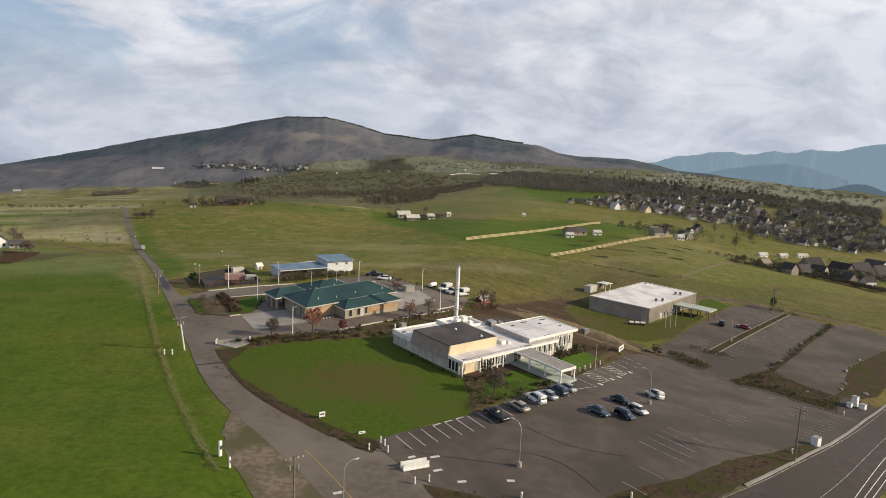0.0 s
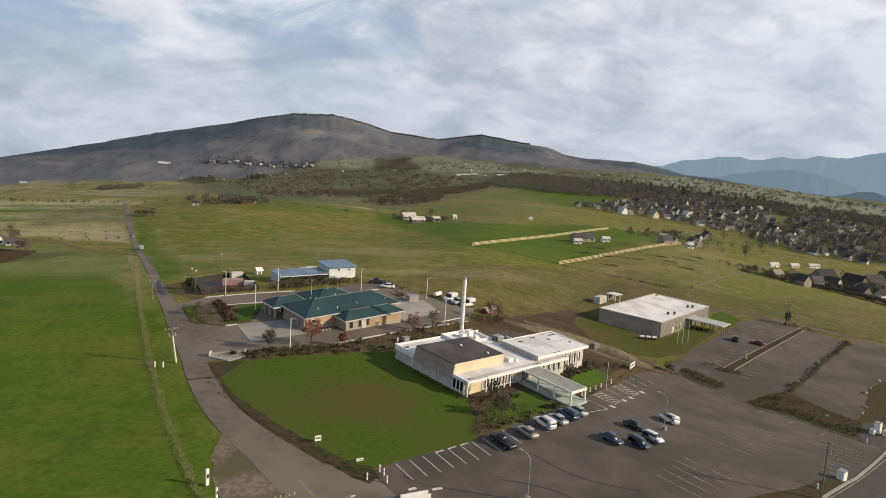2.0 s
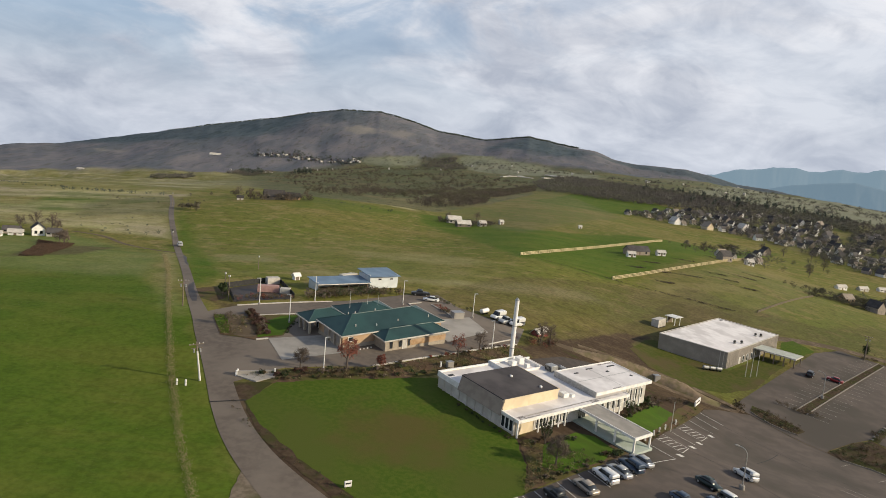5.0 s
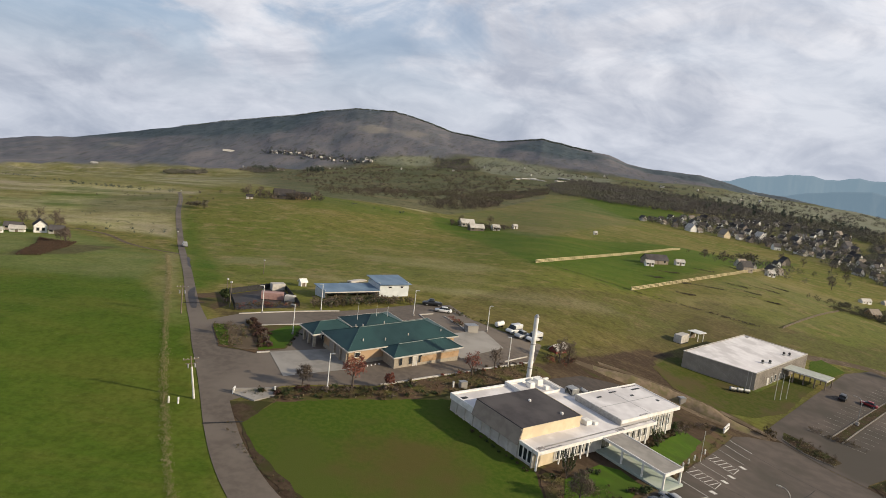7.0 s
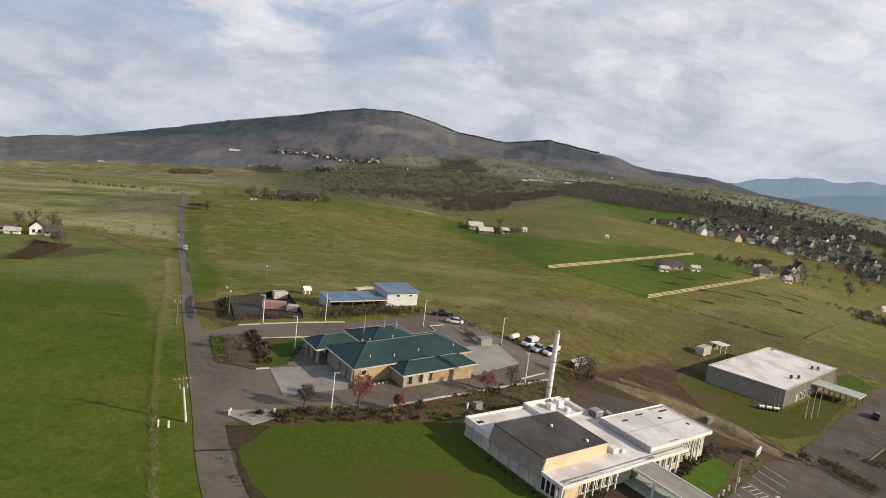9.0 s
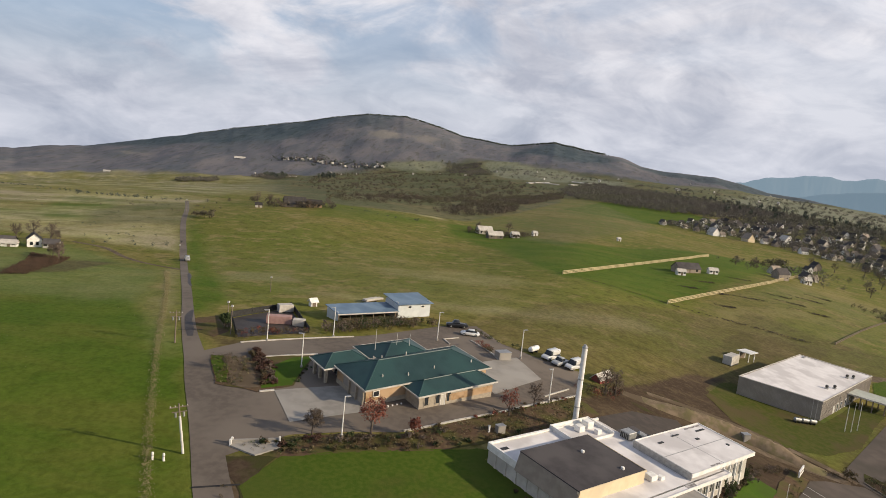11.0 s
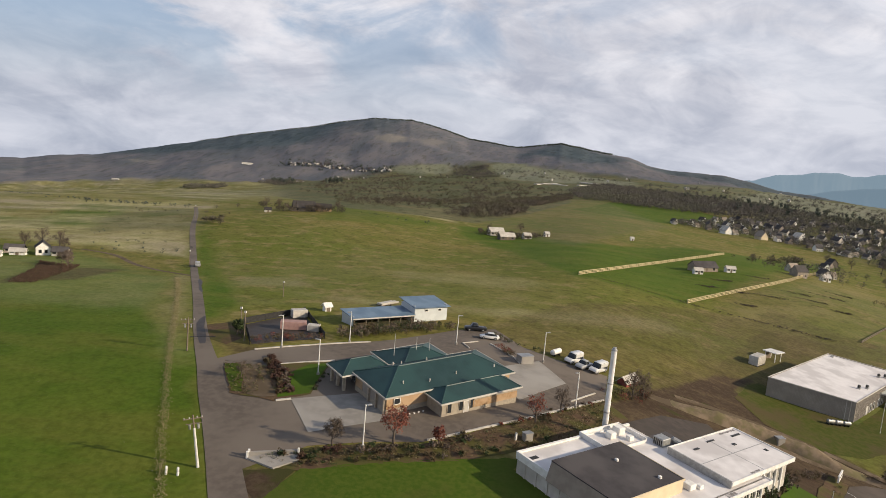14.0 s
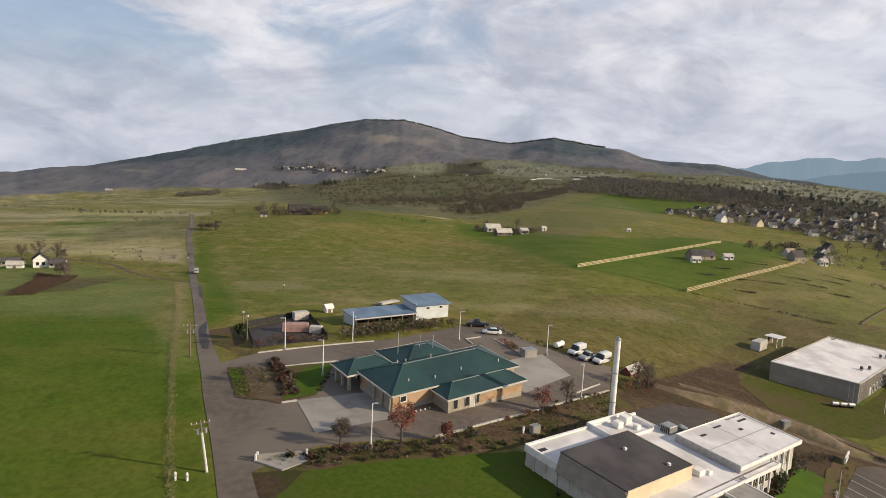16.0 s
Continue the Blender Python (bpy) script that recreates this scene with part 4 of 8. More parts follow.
def opening(m, parent, name, plane, a, b0, z0, b1, z1, out, frame_mat="white_paint", pane_mat="glass", bars=1, label=""):
    """A window or door set on a facade: a frame and its pane. out: +1 or -1, the side it faces."""
    bm, e = bmesh.new(), 0.09
    panel(bm, plane, a, b0 - e, z0 - e, b1 + e, z0, out * 0.09)
    panel(bm, plane, a, b0 - e, z1, b1 + e, z1 + e, out * 0.09)
    panel(bm, plane, a, b0 - e, z0, b0, z1, out * 0.09)
    panel(bm, plane, a, b1, z0, b1 + e, z1, out * 0.09)
    for k in range(1, bars):
        c = b0 + (b1 - b0) * k / bars
        panel(bm, plane, a, c - 0.04, z0, c + 0.04, z1, out * 0.07)
    fr = part(name, baked(bm, m), frame_mat, parent, label)
    bm = bmesh.new()
    panel(bm, plane, a, b0, z0, b1, z1, out * 0.03)
    part("pane" if pane_mat == "glass" else "leaf", baked(bm, m), pane_mat, fr)
    return fr


# ---------------------------------------------------------------- white office building
def office_building():
    m = slant((-0.4, 98.4), 0.66, 0.751, -0.784, 0.62)
    b = thing("office_building", Matrix(), "low white building with flat white roofs and one dark raised roof", "building")

    def p(name, bm, mat, label="", parent=None):
        return part(name, baked(bm, m), mat, parent or b, label)

    h = 3.1
    p("wall", boxes((0, 0.9, -0.8, 33.4, 1.15, h), (0.3, 1.15, -0.6, 0.55, 20.8, h), (0.55, 20.55, -0.8, 26, 20.8, h), (26, 11.9, -0.8, 26.25, 20.8, h), (33.15, 1.15, -0.8, 33.4, 2.2, h)), "white_wall")
    p("roof", boxes((0.4, 0.0, h - 0.22, 33.6, 2.0, h), (0.4, 2.0, h - 0.22, 24.2, 20.6, h - 0.01), (24.2, 11.85, h - 0.22, 26.2, 20.6, h - 0.01)), "roof_white", "white membrane roof with grey stains")
    p("fascia", boxes((0.0, -0.15, h - 0.42, 33.8, 0.0, h + 0.16), (0.0, 0.0, h - 0.42, 0.4, 4.0, h + 0.16), (33.6, 0.0, h - 0.42, 33.8, 1.2, h + 0.16)), "white_paint", "white painted eaves board")
    p("parapet", boxes((0.1, 14.9, h, 0.4, 20.95, h + 0.3), (0.4, 20.6, h, 26.4, 20.95, h + 0.3), (0.1, 14.9, 2.3, 0.3, 20.95, h)), "white_paint", "white parapet kerb")
    # raised hall with a dark roof, a cream front and a sloping brown side
    p("hall_front", boxes((0.4, 4.0, h - 0.2, 15.6, 4.3, 4.95)), "cream", "cream rendered wall")
    p("hall_back", boxes((15.3, 4.3, h - 0.2, 15.6, 14.8, 4.95), (0.6, 14.5, h - 0.2, 15.3, 14.8, 4.95)), "cream", "cream rendered wall")
    bm = bmesh.new()
    side = [(-0.35, 4.0, 2.35), (0.55, 4.0, 5.1), (0.55, 14.85, 5.1), (-0.35, 14.85, 2.35)]
    vs = [bm.verts.new(q) for q in side] + [bm.verts.new((q[0] + 0.25, q[1], q[2])) for q in side]
    for q in ((3, 2, 1, 0), (4, 5, 6, 7), (0, 1, 5, 4), (1, 2, 6, 5), (2, 3, 7, 6), (3, 0, 4, 7)):
        bm.faces.new([vs[i] for i in q])
    p("mansard", bm, "tan_panel", "brown sloping side panel")
    p("hall_roof", boxes((0.5, 3.95, 4.95, 15.65, 14.9, 5.12)), "roof_dark", "dark grey felt roof")
    p("roof_edge", boxes((0.45, 3.85, 4.9, 15.75, 3.95, 5.2), (15.65, 3.95, 4.9, 15.75, 14.9, 5.2)), "cream")
    for u, v in ((10.0, 11.2), (12.2, 5.6)):
        p("roof_vent", pole_bm((((u, v, 5.1), (u, v, 5.4), (u, v, 5.5)), (0.28, 0.28, 0.1))), "white_paint", "small white roof vent")
    # bays of the shaded long side
    for k in range(8):
        v = 4.3 + 2.1 * k
        p("pilaster", boxes((0.12, v, -0.6, 0.3, v + 0.28, 2.4 if v < 14 else 2.95)), "white_wall")
    for k in range(3):
        v = 1.35 + 0.95 * k
        opening(m, b, "window", "x", 0.3, v, 0.5, v + 0.7, 2.5, -1)
    p("corner_post", boxes((0.05, -0.05, -0.6, 0.3, 0.2, h - 0.42)), "white_paint")
    # front: a blank bay, then glazed bays between posts
    p("front_panel", boxes((0.6, 0.72, -0.6, 5.2, 0.9, h - 0.42)), "cream", "cream rendered front bay")
    for k, u in enumerate((6.0, 7.9, 9.8, 11.7, 13.6, 23.6, 25.5, 27.4, 29.3, 31.2)):
        opening(m, b, "window", "y", 0.9, u, 0.35, u + 1.35, 2.45, -1, bars=2)
        p("post", boxes((u - 0.42, -0.05, -0.8, u - 0.2, 0.17, h - 0.42)), "white_paint")
    opening(m, b, "entrance_door", "y", 0.9, 18.2, 0.0, 20.6, 2.3, -1, bars=2, label="glazed double entrance door")
    # east wing, a step higher
    p("wing_wall", boxes((24.3, 2.1, -1.0, 43.2, 2.35, 3.9), (43.0, 2.35, -1.2, 43.2, 11.7, 3.9), (24.3, 11.5, -1.0, 43.0, 11.7, 3.9), (24.3, 2.35, h - 0.1, 24.5, 11.5, 3.9)), "white_wall")
    p("wing_roof", boxes((24.3, 1.4, 3.9, 43.8, 11.9, 4.08)), "roof_white", "white membrane roof with small dark stains")
    p("wing_fascia", boxes((24.1, 1.25, 3.55, 44.0, 1.4, 4.2), (43.8, 1.4, 3.55, 44.0, 12.0, 4.2), (24.1, 11.9, 3.6, 43.8, 12.05, 4.2)), "white_paint")
    p("roof_curb", boxes((24.05, 1.4, h, 24.3, 11.9, 4.28)), "grey_metal", "grey metal edge of the raised roof")
    for u0, v0, u1, v1 in ((28, 9.6, 29.4, 10.0), (33, 10.4, 35.2, 10.7), (37, 8.0, 37.9, 8.5), (40, 9.9, 42.6, 10.3), (41.2, 4.6, 41.8, 5.2)):
        p("roof_hatch", boxes((u0, v0, 4.08, u1, v1, 4.16)), "dark_metal", "dark roof patch")
    for u in (34.6, 36.6, 38.6, 40.6):
        opening(m, b, "window", "y", 2.1, u, 0.4, u + 1.3, 2.6, -1, bars=2)
        p("post", boxes((u - 0.5, 1.4, -1.0, u - 0.25, 1.65, 3.55)), "white_paint")
    for v in (3.6, 6.0, 8.4):
        opening(m, b, "window", "x", 43.2, v, 0.3, v + 1.4, 2.4, 1, bars=2)
    # screened plant deck and machines on the low roof
    p("plant_screen", boxes((14.2, 15.6, h, 14.4, 21.2, h + 0.75), (14.4, 21.0, h, 24.0, 21.2, h + 0.75), (23.8, 15.6, h, 24.0, 21.0, h + 0.75), (14.4, 15.6, h, 23.8, 15.75, h + 0.45)), "white_paint", "white parapet round the plant deck")
    p("plant_deck", boxes((14.4, 15.75, h, 23.8, 21.0, h + 0.12)), "roof_white")
    p("air_unit", boxes((18.2, 18.2, h + 0.12, 19.6, 19.4, h + 1.1), (20.8, 18.6, h + 0.12, 22.4, 20.0, h + 1.3), (20.9, 16.6, h + 0.12, 22.0, 17.4, h + 0.9), bevel=0.06), "white_paint", "white rooftop air units")
    p("duct", boxes((13.6, 14.9, h, 15.6, 15.6, h + 0.8), (12.0, 15.1, h, 13.6, 15.5, h + 0.5), bevel=0.05), "grey_metal", "grey rooftop duct")
    unit = p("rooftop_unit", boxes((25.0, 13.4, h, 27.2, 15.2, h + 1.25), bevel=0.08), "grey_metal", "dark finned rooftop unit")
    for k in range(5):
        p("fin", boxes((24.92, 13.55 + 0.33 * k, h + 0.15, 25.0, 13.7 + 0.33 * k, h + 1.1)), "dark_metal", parent=unit)
    p("duct", pole_bm((((27.2, 14.2, h + 0.7), (28.2, 13.6, h + 0.75), (28.8, 12.6, h + 0.55)), (0.55, 0.5, 0.42))), "grey_metal", "round grey duct")
    p("rooftop_unit", boxes((17.0, 3.6, h, 18.6, 4.9, h + 0.85), (18.9, 3.2, h, 19.9, 4.0, h + 0.6), bevel=0.06), "white_paint", "small white rooftop unit")
    p("rear_deck", boxes((26.4, 12.2, -1.0, 33.0, 18.0, 2.3), bevel=0.03), "white_wall")
    p("rear_deck_roof", boxes((26.5, 12.3, 2.3, 32.9, 17.9, 2.36)), "roof_dark")
    p("roof_seam", boxes((24.4, 6.5, 4.08, 43.7, 6.62, 4.1), (33.9, 1.5, 4.08, 34.0, 11.8, 4.1)), "grey_metal", "grey lapped seam of the roof membrane")
    for u0, v0, u1, v1, z in ((0.9, 0.25, 6.4, 0.5, h), (1.0, 0.6, 2.6, 1.3, h), (21.5, 0.2, 24.0, 0.8, h), (15.8, 5.2, 16.5, 13.6, h), (30.4, 1.6, 33.2, 1.9, 4.08), (38.4, 11.2, 43.2, 11.6, 4.08)):
        p("roof_grime", boxes((u0, v0, z, u1, v1, z + 0.012)), "grime", "dark grime where water stands on the roof")
    p("drain_patch", boxes((1.0, 18.6, h, 2.4, 19.3, h + 0.03), (2.5, 15.1, h, 13.0, 15.4, h + 0.03)), "dark_metal", "dark wet stain along the roof drain")
    return b


office_building()


def entrance_canopy():
    m = slant((-0.4, 98.4), 0.66, 0.751, -0.784, 0.62)
    b = thing("entrance_canopy", Matrix(), "long flat grey canopy on white posts at the entrance", "canopy")

    def p(name, bm, mat, label=""):
        return part(name, baked(bm, m), mat, b, label)

    p("roof", boxes((17.2, -12.2, 2.75, 22.4, -0.2, 2.9)), "concrete", "pale grey flat canopy roof")
    p("fascia", boxes((17.0, -12.4, 2.45, 22.6, -12.2, 3.0), (17.0, -12.2, 2.55, 17.2, -0.2, 3.0), (22.4, -12.2, 2.55, 22.6, -0.2, 3.0)), "white_paint")
    for u in (17.1, 22.2):
        for v in (-12.3, -8.3, -4.2):
            p("post", boxes((u, v, -0.9, u + 0.28, v + 0.28, 2.5)), "white_paint")
    p("walk", boxes((16.8, -12.6, -0.3, 22.8, 0.8, 0.16)), "mint_paving", "pale green paved walk")


entrance_canopy()


def flue_pipe():
    ob = thing("flue_pipe", pose(-3.2, 130.0, gz(-3.2, 130.0)), "tall plain white metal flue pipe", "chimney")
    part("pipe", pole_bm((((0, 0, -0.3), (0, 0, 15.2)), (0.50, 0.46)), sides=16), "white_paint", ob)
    part("cap", pole_bm((((0, 0, 15.2), (0, 0, 15.35), (0, 0, 15.7), (0, 0, 15.75)), (0.5, 0.5, 0.2, 0.32)), sides=16), "grey_metal", ob, "grey metal cap")
    for z in (4.5, 9.5):
        part("band", pole_bm((((0, 0, z), (0, 0, z + 0.18)), (0.53, 0.53)), sides=16), "grey_metal", ob)


flue_pipe()


# ---------------------------------------------------------------- station with green roofs
def station():
    m = slant((-38.6, 120.0), 0.688, 0.725, -0.725, 0.688)
    b = thing("station_building", Matrix(), "single-storey brick station with green hipped metal roofs", "building")

    def p(name, bm, mat, label="", parent=None):
        return part(name, baked(bm, m), mat, parent or b, label)

    def hip(name, x0, y0, x1, y1, z0, z1, over=0.6):
        """A hipped roof with standing seams and a white gutter."""
        x0, y0, x1, y1 = x0 - over, y0 - over, x1 + over, y1 + over
        d = min(x1 - x0, y1 - y0) / 2
        wide = x1 - x0 >= y1 - y0
        r0, r1 = ((x0 + d, (y0 + y1) / 2), (x1 - d, (y0 + y1) / 2)) if wide else (((x0 + x1) / 2, y0 + d), ((x0 + x1) / 2, y1 - d))
        bm = bmesh.new()
        e = [bm.verts.new(q) for q in ((x0, y0, z0), (x1, y0, z0), (x1, y1, z0), (x0, y1, z0))]
        a, c = bm.verts.new((*r0, z1)), bm.verts.new((*r1, z1))
        for f in ((e[0], e[1], c, a), (e[1], e[2], c), (e[2], e[3], a, c), (e[3], e[0], a)) if wide else ((e[0], e[1], a), (e[1], e[2], c, a), (e[2], e[3], c), (e[3], e[0], a, c)):
            bm.faces.new(f)
        bm.faces.new(e[::-1])
        r = p(name, bm, "green_roof")
        ridges = bmesh.new()
        for s, t in (((x0, y0, z0), (*r0, z1)), ((x0, y1, z0), (*(r0 if wide else r1), z1)), ((x1, y0, z0), (*(r1 if wide else r0), z1)), ((x1, y1, z0), (*r1, z1)), ((*r0, z1), (*r1, z1))):
            tube(ridges, (s, t), (0.10, 0.10), 5)
        p("ridge_cap", ridges, "green_roof", parent=r)
        seams = bmesh.new()
        n = int((x1 - x0) / 0.6)
        for k in range(1, n):
            u = x0 + (x1 - x0) * k / n
            reach = min(d, u - x0, x1 - u) / d if wide else min(1.0, min(u - x0, x1 - u) / d)
            vy = reach * d
            zz = z0 + (z1 - z0) * reach
            for ys, ye in ((y0, y0 + vy), (y1, y1 - vy)):
                tube(seams, ((u, ys, z0 + 0.02), (u, ye, zz + 0.02)), (0.011, 0.011), 3)
        tagged(p("roof_seams", seams, "green_roof", parent=r), kind="stuff")
        p("gutter", boxes((x0 - 0.12, y0 - 0.12, z0 - 0.22, x1 + 0.12, y0, z0 + 0.04), (x0 - 0.12, y1, z0 - 0.22, x1 + 0.12, y1 + 0.12, z0 + 0.04), (x0 - 0.12, y0, z0 - 0.22, x0, y1, z0 + 0.04), (x1, y0, z0 - 0.22, x1 + 0.12, y1, z0 + 0.04)), "white_wall", "pale gutter board", r)
        return r

    p("wall", boxes((0, 0, -1.0, 26.4, 10.4, 3.0)), "brick_tan", "tan brick wall")
    p("wall_base", boxes((-0.06, -0.06, -1.0, 26.46, 0, 0.9), (-0.06, 0, -1.0, 0, 10.4, 0.9)), "brick_grey", "paler brick plinth")
    main = hip("roof", 0, 0, 26.4, 10.4, 3.2, 5.5)
    for u, v, z in ((4.0, 1.6, 4.05), (9.0, 1.0, 3.85), (15.0, 1.5, 4.0), (23.6, 1.4, 4.0), (12.0, 6.6, 5.1), (8.0, 8.6, 4.2), (6.5, 9.0, 4.1)):
        p("roof_vent", pole_bm((((u, v, z - 0.3), (u, v, z + 0.35), (u, v, z + 0.5)), (0.13, 0.13, 0.05))), "white_wall", "small white roof vent", main)
    for k, v in enumerate((0.9, 3.4, 5.9)):
        opening(m, b, "garage_door", "x", 0.0, v, -0.6, v + 1.9, 2.4, -1, frame_mat="brick_grey", pane_mat="grey_wall", label="grey sectional garage door")
        p("pier", boxes((-0.4, v - 0.65, -1.0, 0, v - 0.25, 3.0)), "brick_grey")
    opening(m, b, "window", "y", -0.06, 1.4, 1.6, 2.5, 2.5, -1)
    p("front_wing", boxes((8.0, -4.4, -1.0, 24.4, -0.07, 2.5)), "brick_grey", "buff block wall")
    p("band", boxes((14.5, -4.46, 0.5, 24.46, -4.4, 1.7)), "brick_tan", "tan brick band")
    hip("front_roof", 8.0, -4.4, 24.4, 0.4, 2.6, 4.0)
    for u in (9.1, 11.5, 13.9):
        opening(m, b, "window", "y", -4.4, u, 0.5, u + 0.8, 2.0, -1, frame_mat="brick_grey")
    opening(m, b, "side_door", "y", -4.4, 12.6, -0.7, 13.5, 1.9, -1, pane_mat="white_wall", label="pale side door")
    opening(m, b, "window", "x", 26.4, 1.2, 0.9, 2.6, 2.3, 1)
    p("back_wing", boxes((8, 10.41, -1.0, 20, 17.6, 2.7)), "brick_tan", "tan brick wall")
    hip("back_roof", 8, 8.2, 20, 17.6, 2.9, 4.9)
    hip("portico_roof", -2.2, 10.7, 6.5, 15.6, 3.0, 4.5)
    for u, v in ((-2.0, 10.9), (-2.0, 13.2), (-2.0, 15.4), (0.8, 10.9)):
        p("portico_post", boxes((u - 0.25, v - 0.25, -1.0, u + 0.25, v + 0.25, 2.9)), "brick_grey", "stout block pillar")
    p("lobby", boxes((1.6, 11.2, -1.0, 8, 15.4, 2.9)), "brick_tan")
    opening(m, b, "entrance_door", "x", 1.6, 12.2, -0.5, 14.4, 2.1, -1, bars=2, label="dark glazed entrance door")
    for u, v, hh in ((9.5, 13.5, 3.4), (13.5, 12.2, 2.6), (16.0, 11.5, 2.4)):
        p("aerial", pole_bm((((u, v, 3.6), (u, v, 4.4 + hh)), (0.05, 0.03))), "pole", "thin whip aerial on the roof")
    for k in range(4):
        p("bollard", pole_bm((((3.6 + 0.9 * k, -1.6, -0.9), (3.6 + 0.9 * k, -1.6, 0.3)), (0.13, 0.13))), "white_paint", "white bollard")
    return b


station()


# ---------------------------------------------------------------- warehouse
def warehouse():
    m = slant((59.2, 188.6), -0.994, 0.11, 0.588, 0.809)
    b = thing("warehouse", Matrix(), "grey metal warehouse with a flat white roof", "building")

    def p(name, bm, mat, label="", parent=None):
        return part(name, baked(bm, m), mat, parent or b, label)

    p("wall", boxes((0, 0, -1.4, 19.8, 0.2, 5), (0, 0.2, -1.4, 0.2, 43.8, 5), (0, 43.8, -1.4, 19.8, 44, 5), (19.6, 0.2, -1.4, 19.8, 43.8, 5)), "grey_wall")
    ribs = bmesh.new()
    for k in range(1, 66):
        box(ribs, 0.3 * k, -0.04, -1.2, 0.3 * k + 0.07, 0.0, 4.85)
    for k in range(1, 146):
        box(ribs, -0.04, 0.3 * k, -1.2, 0.0, 0.3 * k + 0.07, 4.85)
    tagged(p("wall_ribs", ribs, "grey_wall"), kind="stuff")
    p("roof", boxes((0.2, 0.2, 4.7, 19.6, 43.8, 4.86)), "roof_white", "plain white membrane roof")
    p("roof_edge", boxes((-0.1, -0.1, 4.86, 19.9, 0.2, 5.05), (-0.1, 0.2, 4.86, 0.2, 43.8, 5.05), (-0.1, 43.8, 4.86, 19.9, 44.1, 5.05), (19.6, 0.2, 4.86, 19.9, 43.8, 5.05)), "white_wall", "pale metal coping")
    for u, v in ((3.4, 14.0), (2.2, 16.5), (3.6, 32.5), (2.4, 34.0)):
        vent = p("roof_fan", boxes((u - 0.4, v - 0.5, 4.86, u + 0.4, v + 0.5, 5.2)), "grey_metal", "small dark roof fan")
        p("cowl", pole_bm((((u, v, 5.2), (u, v, 5.5), (u, v, 5.9)), (0.18, 0.45, 0.3))), "dark_metal", parent=vent)
    p("roof_hatch", boxes((17.6, 41.2, 4.86, 18.4, 42.2, 5.2)), "grey_metal")
    p("downpipe", boxes((1.0, -0.16, -1.2, 1.12, -0.04, 4.8), (2.0, -0.16, -1.2, 2.12, -0.04, 4.8)), "white_wall")
    for v in (12.5, 15.5, 19.5, 23.0):
        opening(m, b, "window", "x", -0.04, v, 0.2, v + 1.1, 2.2, -1)
    opening(m, b, "side_door", "x", -0.04, 9.5, -0.6, 10.6, 2.0, -1, pane_mat="white_wall", label="pale side door")
    # porch on the lot side
    p("porch_roof", boxes((-12.5, 21.2, 3.5, 0, 28.4, 3.62)), "porch_roof", "long pale porch roof")
    p("porch_fascia", boxes((-12.7, 21.0, 3.3, -12.5, 28.6, 3.7), (-12.5, 21.0, 3.3, 0, 21.2, 3.7), (-12.5, 28.4, 3.3, 0, 28.6, 3.7)), "white_wall")
    for u in (-12.4, -9.4, -6.4, -3.4):
        for v in (21.3, 28.0):
            p("porch_post", boxes((u, v, -2.2, u + 0.3, v + 0.3, 3.5)), "timber", "brown timber porch post")
    p("porch_floor", boxes((-12.9, 20.8, -1.6, -0.05, 29.0, -0.28)), "concrete", "pale concrete porch floor")
    return b


warehouse()


# ---------------------------------------------------------------- blue-roofed barn
def barn():
    m = slant((-59.0, 165.6), 0.66, 0.751, -0.751, 0.66)
    b = thing("barn", Matrix(), "pale blue shed with blue metal roofs and an open lean-to", "barn")

    def p(name, bm, mat, label="", parent=None):
        return part(name, baked(bm, m), mat, parent or b, label)

    def mono(x0, y0, x1, y1, z0, z1, d=0.14):
        bm = bmesh.new()
        lo = [bm.verts.new(q) for q in ((x0, y0, z0), (x1, y0, z0), (x1, y1, z1), (x0, y1, z1))]
        hi = [bm.verts.new((v.co.x, v.co.y, v.co.z + d)) for v in lo]
        bm.faces.new(hi)
        bm.faces.new(lo[::-1])
        for i in range(4):
            bm.faces.new((lo[i], lo[(i + 1) % 4], hi[(i + 1) % 4], hi[i]))
        return bm

    p("wall", boxes((17.5, 0, -0.6, 27.8, 0.2, 3.6), (17.5, 0.2, -0.6, 17.7, 6.0, 4.2), (27.6, 0.2, -0.6, 27.8, 6.0, 4.2), (17.7, 5.8, -0.6, 27.6, 6.0, 4.2)), "pale_wall", "pale blue boarded wall")
    p("roof", mono(17.0, -0.7, 28.3, 6.6, 3.6, 5.1), "blue_roof", "blue metal roof")
    for u in (20.6, 24.8):
        opening(m, b, "window", "y", 0.0, u, 2.6, u + 1.0, 3.1, -1)
    p("lean_to_wall", boxes((0, 5.2, -0.6, 17.4, 5.4, 2.9), (0, 0.2, -0.6, 0.2, 5.2, 2.4)), "pale_wall", "shaded back wall of the lean-to")
    p("lean_to_roof", mono(-0.5, -0.6, 17.45, 5.7, 1.9, 3.0), "blue_roof", "blue metal roof")
    p("roof_edge", boxes((-0.55, -0.75, 1.75, 17.0, -0.6, 2.0)), "white_wall")
    for k in range(6):
        p("post", boxes((0.1 + 3.3 * k, 0.0, -0.6, 0.3 + 3.3 * k, 0.2, 1.95)), "timber")
    p("floor", boxes((0, 0, -0.5, 17.4, 5.2, 0.05)), "gravel")
    return b


barn()


# ---------------------------------------------------------------- lines, kerbs and beds
def stripe(a, b, parent, width=0.13, mat="paint_line", lift=0.085, name="stripe"):
    ob = ribbon(name, [a, ((a[0] + b[0]) / 2, (a[1] + b[1]) / 2), b], width, mat, lift, step=1.3)
    del ob["kind"]
    ob.parent = parent
    return ob


